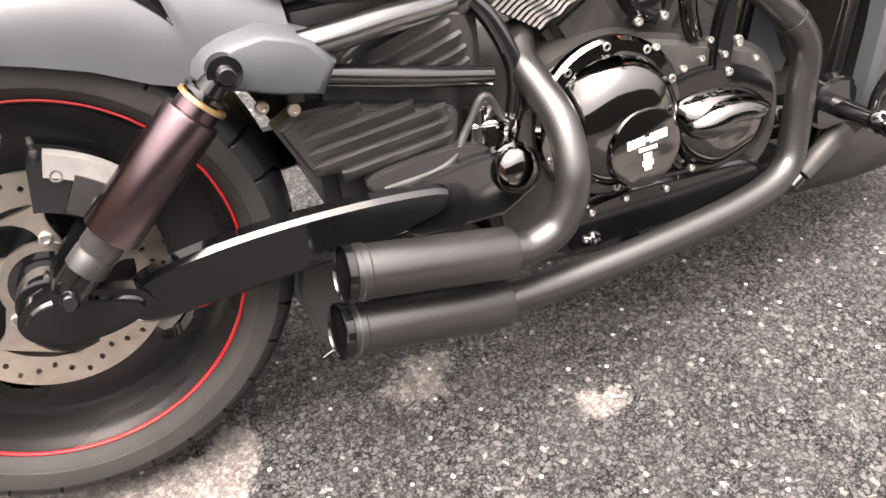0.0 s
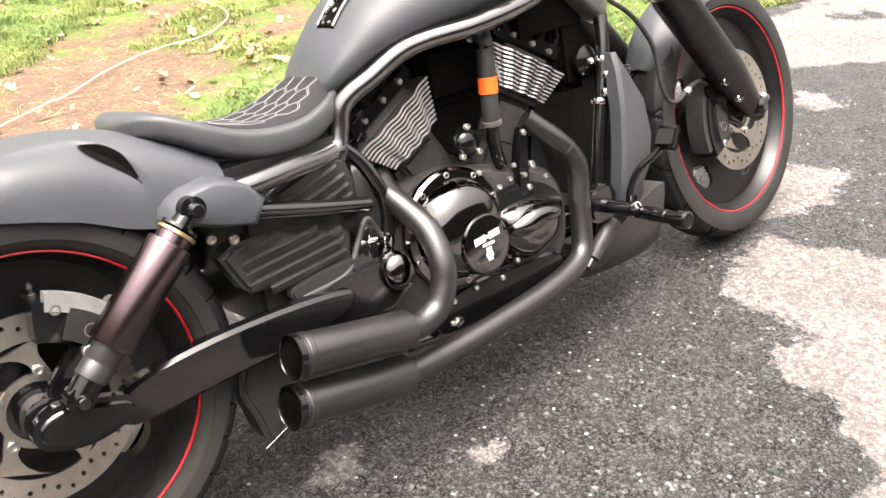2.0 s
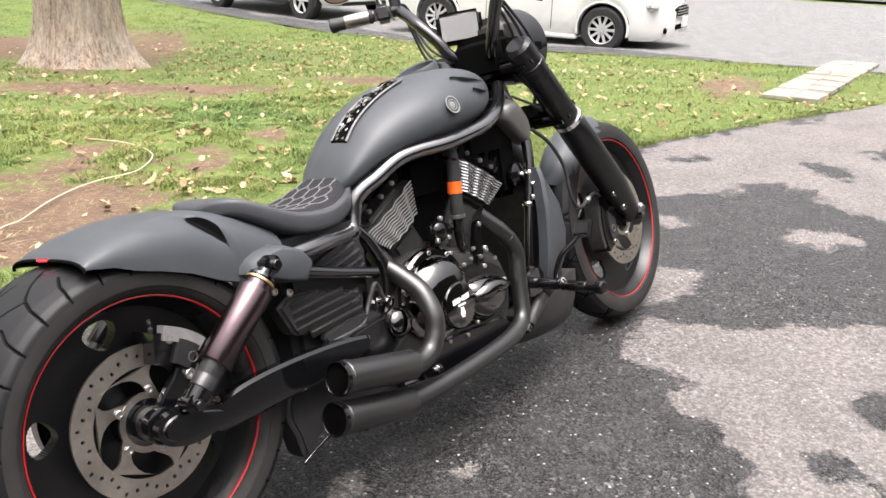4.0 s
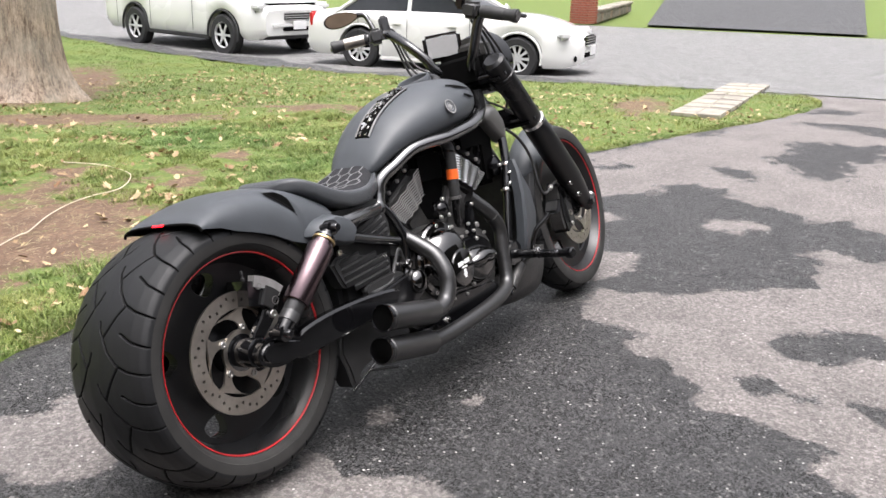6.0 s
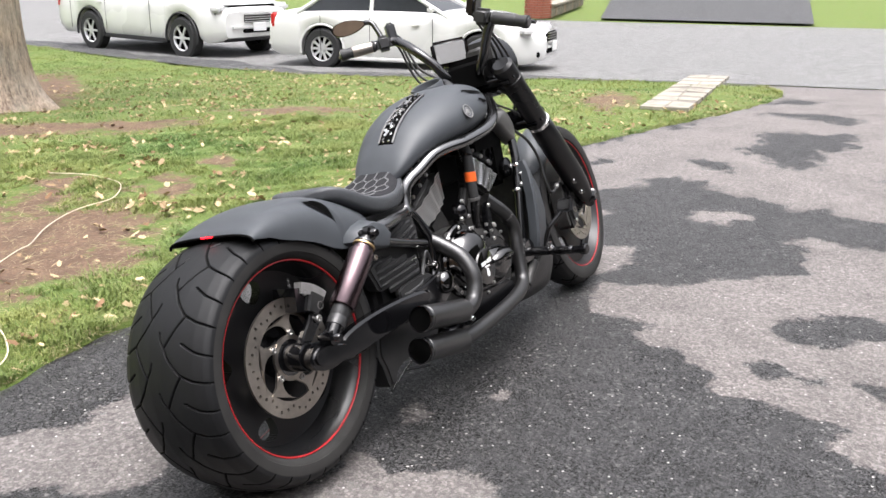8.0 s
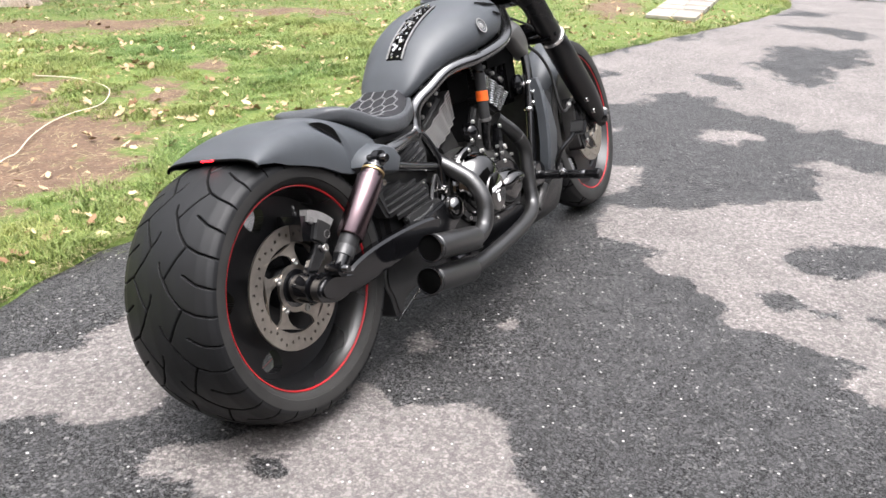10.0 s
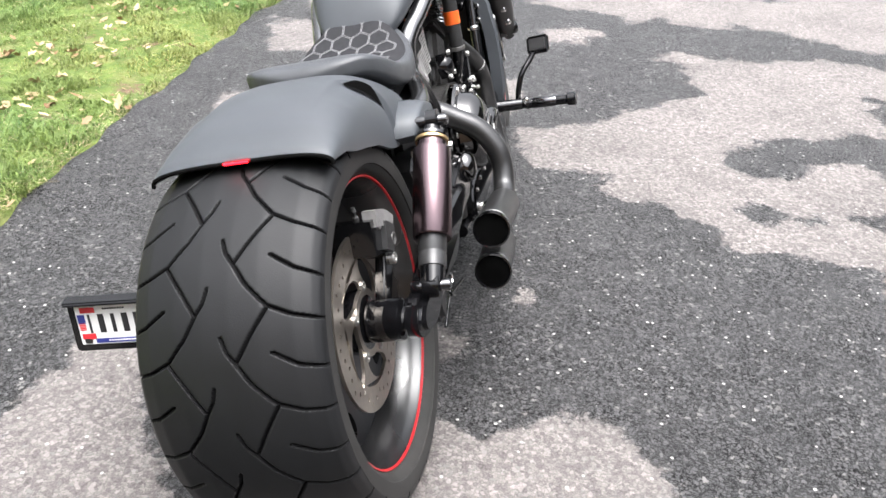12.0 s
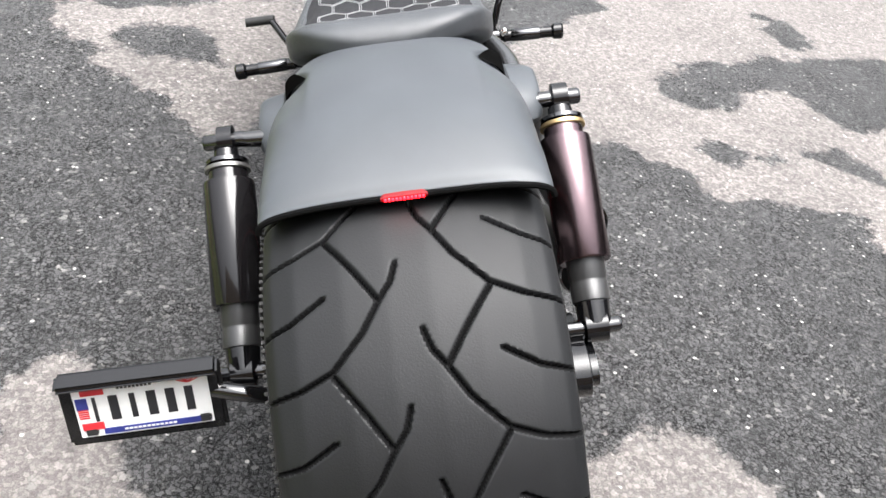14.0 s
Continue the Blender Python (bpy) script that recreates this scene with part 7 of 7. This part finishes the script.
        for xd in ((c0 + c1) / 2 - 0.18, c1 - 0.55 if not boxy else c0 + 0.75):
            part("door_handle", block((0.16, 0.03, 0.03), pose(xd, side * (width / 2 + 0.004), hood - 0.16), 0.01), car_white, root)
        part("sill_trim", block((base - 2 * wheel_r - 0.1, 0.05, 0.07), pose(base / 2, side * (width / 2 - 0.03), clearance + 0.0), 0.02), car_tyre if boxy else car_white, root)
        part("headlight", block((0.22, 0.34, 0.15), pose(x1 - (0.19 if boxy else 0.30), side * (width / 2 - 0.26), hood - (0.17 if boxy else 0.21), 0, 0, -side * (22 if boxy else 35)), 0.05, 3), lamp_clear, root)
        part("tail_light", block((0.10, 0.16, 0.26), pose(x0 + 0.08, side * (width / 2 - 0.14), hood - 0.16), 0.03, 3), red_lens_car, root, "red tail light")
    zf = clearance
    for side in (-1, 1):
        if not boxy:
            part("fog_intake", block((0.05, 0.26, 0.09), pose(x1 - 0.135, side * (width / 2 - 0.40), zf + 0.16, 0, 0, -side * 34), 0.015, 2), bore_shade_black, root)
    part("bumper", block((0.30, width * (0.72 if boxy else 0.46), 0.26), pose(x1 - 0.11, 0, zf + 0.27), 0.11, 5), car_white, root)
    if boxy:
        part("valance", block((0.22, width * 0.74, 0.12), pose(x1 - 0.14, 0, zf + 0.08), 0.04, 3), car_tyre, root)
    part("lower_intake", block((0.08, width * 0.36, 0.07), pose(x1 - 0.005, 0, zf + 0.20), 0.02), bore_shade_black, root)
    grille = part("grille", block((0.06, 0.66, 0.17), pose(x1 + 0.0, 0, zf + 0.42), 0.03, 3), bore_shade_black, root)
    for k in range(4):
        part("grille_bar", block((0.03, 0.62, 0.014), pose(x1 + 0.025, 0, zf + 0.36 + 0.04 * k), 0.004), chrome, grille)
    part("number_plate", block((0.02, 0.30, 0.15), pose(x1 + 0.06, 0, zf + 0.27), 0.004), white_paint, root)
    part("rear_bumper", block((0.20, width * 0.9, 0.22), pose(x0 + 0.04, 0, zf + 0.2), 0.07, 3), car_white, root)
    return root


red_lens_car = material("red car lamp lens", (0.4, 0.012, 0.012), 0.15)
car("parked_car", "white off-road car parked at the kerb", (10.50, 15.15, -0.492), -90.2, 4.80, 1.94, 1.74, 1.06, 0.30, 0.365, 2.72, 0.92, True, 6, 1.03)
car("parked_car", "white saloon car parked at the kerb", (10.43, 9.23, -0.425), -72.9, 4.75, 1.78, 1.45, 0.93, 0.20, 0.335, 2.78, 0.95, False, 10, 0.965)

# dark, muddy strip where the lawn meets the street
gy, gs = np.meshgrid(np.arange(2.6, 40, 0.25), np.linspace(0, 1, 5), indexing="ij")
wide = 0.75 + 0.2 * np.sin(1.3 * gy) + 0.1 * np.sin(4.1 * gy + 1)
gx = kerb_line(gy) - 0.12 + gs * wide * np.clip((gy - 2.6) / 3, 0.15, 1)
verts = np.stack([gx, gy, fall(gx, gy) + 0.012], -1).reshape(-1, 3)
i, j = np.meshgrid(np.arange(gy.shape[0] - 1), np.arange(4), indexing="ij")
a = (i * 5 + j).ravel()
tagged(raw("gutter", verts.tolist(), np.stack([a, a + 1, a + 6, a + 5], -1).tolist(), far_asphalt), "dark damp gutter strip along the street", "gutter", kind="structure")

# far side of the street: a dark drive, a brick post and a low wall
v, f = sheet(np.linspace(0, 60, 20), np.linspace(0, 1, 8), lambda x, y: 0 * x)
v = [(26.6 + 2.3 * (1 - q) + u, 12.4 + 0.46 * u - (1 - q) * (6.2 + 0.19 * u), 0.0) for u, q, _ in v]
v = [(x, y, float(fall(x, y)) + 0.03) for x, y, _ in v]
tagged(raw("far_driveway", v, f, far_asphalt), "dark driveway across the street", "driveway", kind="structure")

# brick post and low stone wall at the far side
post = tagged(new("brick_post"), "red brick gate post across the street", "post")
post.location = (25.4, 14.1, float(fall(25.4, 14.1)))
part("core", block((0.56, 0.56, 1.9), pose(0, 0, 0.95), 0.01), stone, post)
brick_mesh = None
for row in range(24):
    for k in range(12):
        side, place = k // 3, k % 3
        m = Matrix.Rotation(side * math.pi / 2, 4, "Z") @ pose(0.285, -0.20 + 0.20 * place + (0.05 if row % 2 else -0.05), 0.045 + 0.078 * row)
        if brick_mesh is None:
            first = part("brick", block((0.05, 0.185, 0.066), None, 0.006, 1), brick_red, post)
            brick_mesh, ob = first.data, first
        else:
            ob = new("brick", brick_mesh)
            ob.parent = post
        ob.matrix_basis = m
part("cap", block((0.72, 0.72, 0.10), pose(0, 0, 1.93), 0.02), stone, post)
wall = tagged(new("low_wall"), "low dry stone wall with a pale top across the street", "wall")
for k in range(16):
    q = k / 15
    c = Vector((26.3 + 8.2 * q, 14.2 + 3.2 * q, 0))
    c.z = float(fall(c.x, c.y))
    part("stone", block((0.50, 0.42, 0.36), Matrix.Translation(c + Vector((0, 0, 0.18))) @ Matrix.Rotation(0.52, 4, "Z"), 0.05, 2), bark if k % 4 == 1 else stone, wall)
    part("coping", block((0.54, 0.52, 0.09), Matrix.Translation(c + Vector((0, 0, 0.40))) @ Matrix.Rotation(0.52, 4, "Z"), 0.02, 2), stone, wall)

# plain unseen walls added to close the place behind the camera and darken reflections
wall_dark = material("dark unseen wall surface", (0.028, 0.027, 0.025), 0.8, vary=0.2, scale=8)
tan = material("tan unseen wall surface", (0.26, 0.18, 0.125), 0.85, vary=0.25, scale=8)
bm = block((0.3, 18.0, 5.0), pose(-7.5, -2.0, 2.4), 0.02)
tagged(part("wall_unseen_rear", bm, tan), "plain tan unseen wall", "wall", kind="structure")
bm = block((30.0, 0.3, 6.0), pose(7.35, -11.15, 2.9), 0.02)
tagged(part("wall_sky_block", bm, wall_dark), "plain dark unseen wall against low sky", "wall", kind="structure")

# ---- grass, fallen leaves, cord ----
def blade_material(name, a, b):
    m = bpy.data.materials.new(name)
    n, l, bs = nodes_of(m)
    geo = n.new("ShaderNodeNewGeometry")
    big = remap(n, l, noise_node(n, l, geo.outputs["Position"], 0.9, 6, 0.65), 0.38, 0.62)
    c = mixed(n, l, geo.outputs["Random Per Island"], a, b)
    l.new(mixed(n, l, maths(n, l, "MULTIPLY", big, 0.62), c, (0.27, 0.265, 0.07)), bs.inputs["Base Color"])
    bs.inputs["Roughness"].default_value = 0.6
    bs.inputs["Subsurface Weight"].default_value = 0.0
    return m


rng = np.random.default_rng(3)


def lawn_points(count, x0, x1, y0, y1, keep=0.42):
    """Random places on the lawn, thinned over bare earth."""
    x, y = rng.uniform(x0, x1, count), rng.uniform(y0, y1, count)
    rough = 0.30 * np.sin(3.1 * x + 1.7 * np.sin(2.3 * y)) * np.sin(2.7 * y + 1.3 * np.sin(1.9 * x)) + 0.36 * np.sin(9 * x + 3 * np.sin(7 * y)) * np.sin(8 * y) + 0.2 * np.sin(21 * x + 3 * np.sin(17 * y)) * np.sin(19 * y)
    ok = (y > drive_edge(x) + 0.02 + 0.03 * np.sin(7 * x)) & (x < kerb_line(y) - 0.05) & (np.hypot(x - 3.3, y - 7.6) > 0.58)
    ok &= bare_at(x, y) + rough + rng.uniform(-0.16, 0.16, count) < keep
    return x[ok], y[ok]


def grass_patch(name, x, y, tall, wide, mat, label, lay=1.0):
    """Bent blades of two triangles and a tip."""
    n = len(x)
    tuft = 0.75 + 0.45 * np.sin(6.1 * x + 2 * np.sin(4.7 * y)) * np.sin(5.3 * y + 2 * np.sin(3.9 * x)) + 0.3 * np.sin(17 * x + 3 * np.sin(13 * y)) * np.sin(15 * y)
    h = tall * rng.uniform(0.45, 1.25, n) * np.clip(tuft, 0.25, 1.8) ** 1.15
    a, lean, bend = rng.uniform(0, 2 * np.pi, n), rng.uniform(0.1, 0.9, n) * lay, rng.uniform(0.2, 0.9, n)
    d = rng.uniform(0, 2 * np.pi, n)
    z = lawn_height(x, y) - 0.005 + 0.008 * (lay > 1)
    w = wide * rng.uniform(0.6, 1.3, n)
    ca, sa, cd, sd = np.cos(a), np.sin(a), np.cos(d), np.sin(d)
    base = np.stack([x, y, z], -1)
    side = np.stack([ca * w, sa * w, 0 * w], -1)
    rise = 1.0 if lay <= 1 else 0.15
    mid = base + np.stack([cd * h * lean * 0.4, sd * h * lean * 0.4, 0.55 * h * rise], -1)
    tip = base + np.stack([cd * h * (lean + bend), sd * h * (lean + bend), h * (1 - 0.3 * bend) * rise], -1)
    verts = np.stack([base - side, base + side, mid - 0.7 * side, mid + 0.7 * side, tip], 1).reshape(-1, 3)
    k = np.arange(n)[:, None] * 5
    quads, tris = (k + [0, 1, 3, 2]).tolist(), (k + [2, 3, 4]).tolist()
    return tagged(raw(name, verts.tolist(), quads + tris, mat), label, "grass", kind="stuff")


green = blade_material("grass blades", (0.045, 0.105, 0.016), (0.155, 0.235, 0.052))
straw = blade_material("dry grass blades", (0.15, 0.11, 0.06), (0.42, 0.35, 0.22))
x, y = lawn_points(360000, -2.0, 4.5, 0.6, 4.6)
grass_patch("grass", x, y, 0.047, 0.0021, green, "short spring grass on the lawn")
x, y = lawn_points(190000, 1.0, 10.5, 1.2, 18.0)
grass_patch("grass", x, y, 0.044, 0.0032, green, "short spring grass towards the street")
x, y = lawn_points(85000, -2.0, 9.0, 0.6, 9.0, 2.5)
grass_patch("dry_grass", x, y, 0.035, 0.002, straw, "dry straw blades lying among the grass", 2.2)

# a fringe of longer blades that hangs over the edge of the driveway
x = rng.uniform(-2.0, 10.0, 16000)
y = drive_edge(x) + 0.05 * rng.uniform(-0.45, 1.6, 16000) + 0.025 * np.sin(13 * x) * np.sin(5 * x)
keep = 0.5 + 0.6 * np.sin(4.3 * x) * np.sin(2.9 * x + 1) + rng.uniform(-0.4, 0.4, 16000) > 0.2
grass_patch("grass", x[keep], y[keep], 0.05, 0.0022, green, "longer grass that fringes the driveway's edge")
x = rng.uniform(-2.0, 10.0, 9000)
y = drive_edge(x) + 0.06 * rng.uniform(-0.8, 1.2, 9000)
grass_patch("dry_grass", x, y, 0.04, 0.002, straw, "dry straw along the driveway's edge", 2.0)
# dark litter in the gutter
litter = blade_material("gutter litter", (0.025, 0.018, 0.012), (0.11, 0.075, 0.045))
y = rng.uniform(1.6, 17.0, 12000)
x = kerb_line(y) + 0.02 * np.sin(5 * y) + 0.09 * rng.normal(0, 1, 12000) * (0.6 + 0.4 * np.sin(2.1 * y)) - 0.02
grass_patch("litter", x, y, 0.06, 0.006, litter, "dark leaf litter along the street's edge", 1.8)


def leaf_litter(count):
    """Curled fallen leaves."""
    x, y = lawn_points(count, -1.6, 8.5, 0.7, 9.5, 1.6)
    drift = np.clip(0.5 + 0.9 * np.sin(3.7 * x + 2 * np.sin(2.9 * y)) * np.sin(3.3 * y + 1.5 * np.sin(4.1 * x)), 0.12, 1)
    near = rng.uniform(0, 1, len(x)) < drift * np.clip(1.35 - 0.10 * np.hypot(x, y), 0.35, 1) * np.where(bare_at(x, y) > 0.5, 0.35, 1.0)
    x, y = x[near], y[near]
    n = len(x)
    z = lawn_height(x, y) + rng.uniform(0.006, 0.030, n)
    s, a = 0.010 + 0.025 * rng.uniform(0, 1, n) ** 1.8, rng.uniform(0, 2 * np.pi, n)
    curl = rng.uniform(-0.9, 1.5, n)
    tip, roll = rng.uniform(-0.6, 0.6, n), rng.uniform(-0.6, 0.6, n)
    verts, faces = [], []
    shape = [(-1, 0, 0), (-0.45, 0.5, 0.35), (0.1, 0.42, 0.15), (0.3, 0.72, 0.5), (0.55, 0.28, 0.1), (1, 0.02, 0.3), (0.5, -0.3, 0.12), (0.25, -0.7, 0.5), (0.05, -0.4, 0.2), (-0.5, -0.46, 0.3)]
    for i in range(n):
        ca, sa = math.cos(a[i]), math.sin(a[i])
        b = len(verts)
        verts.append((x[i], y[i], z[i]))
        for px, py, pz in shape:
            verts.append((x[i] + s[i] * (px * ca - py * sa), y[i] + s[i] * (px * sa + py * ca), z[i] + s[i] * (curl[i] * pz + tip[i] * px + roll[i] * py)))
        faces += [(b, b + 1 + k, b + 1 + (k + 1) % 10) for k in range(10)]
    m = bpy.data.materials.new("fallen leaves")
    nn, ll, bs = nodes_of(m)
    geo = nn.new("ShaderNodeNewGeometry")
    ll.new(mixed(nn, ll, geo.outputs["Random Per Island"], (0.15, 0.075, 0.032), (0.48, 0.38, 0.22)), bs.inputs["Base Color"])
    bs.inputs["Roughness"].default_value = 0.8
    return tagged(raw("fallen_leaves", verts, faces, m, False), "dry tan and brown leaves on the lawn", "leaves", kind="stuff")


leaf_litter(20000)
cord_mat = material("pale cord", (0.55, 0.47, 0.36), 0.8, vary=0.1)
cord_line = ((0.3, 2.15), (0.57, 2.34), (0.66, 2.39), (0.86, 2.60), (1.06, 2.75), (1.22, 2.81), (1.4, 2.84), (1.58, 3.01), (1.66, 3.18), (1.64, 3.42), (1.5, 3.6))
cord = tube([(x, y, float(lawn_height(np.float64(x), np.float64(y))) + 0.022) for x, y in cord_line], 0.0028, 8, 5)
tagged(part("cord", cord, cord_mat), "thin pale cord lying across the lawn", "cord")
cord = tube([(x, y, float(lawn_height(np.float64(x), np.float64(y))) + 0.022) for x, y in ((-0.25, 1.26), (-0.15, 1.27), (-0.06, 1.32), (0.0, 1.42), (0.05, 1.58), (0.07, 1.75), (-0.02, 2.0))], 0.0028, 8, 5)
tagged(part("cord", cord, cord_mat), "thin pale cord end lying near the driveway", "cord")
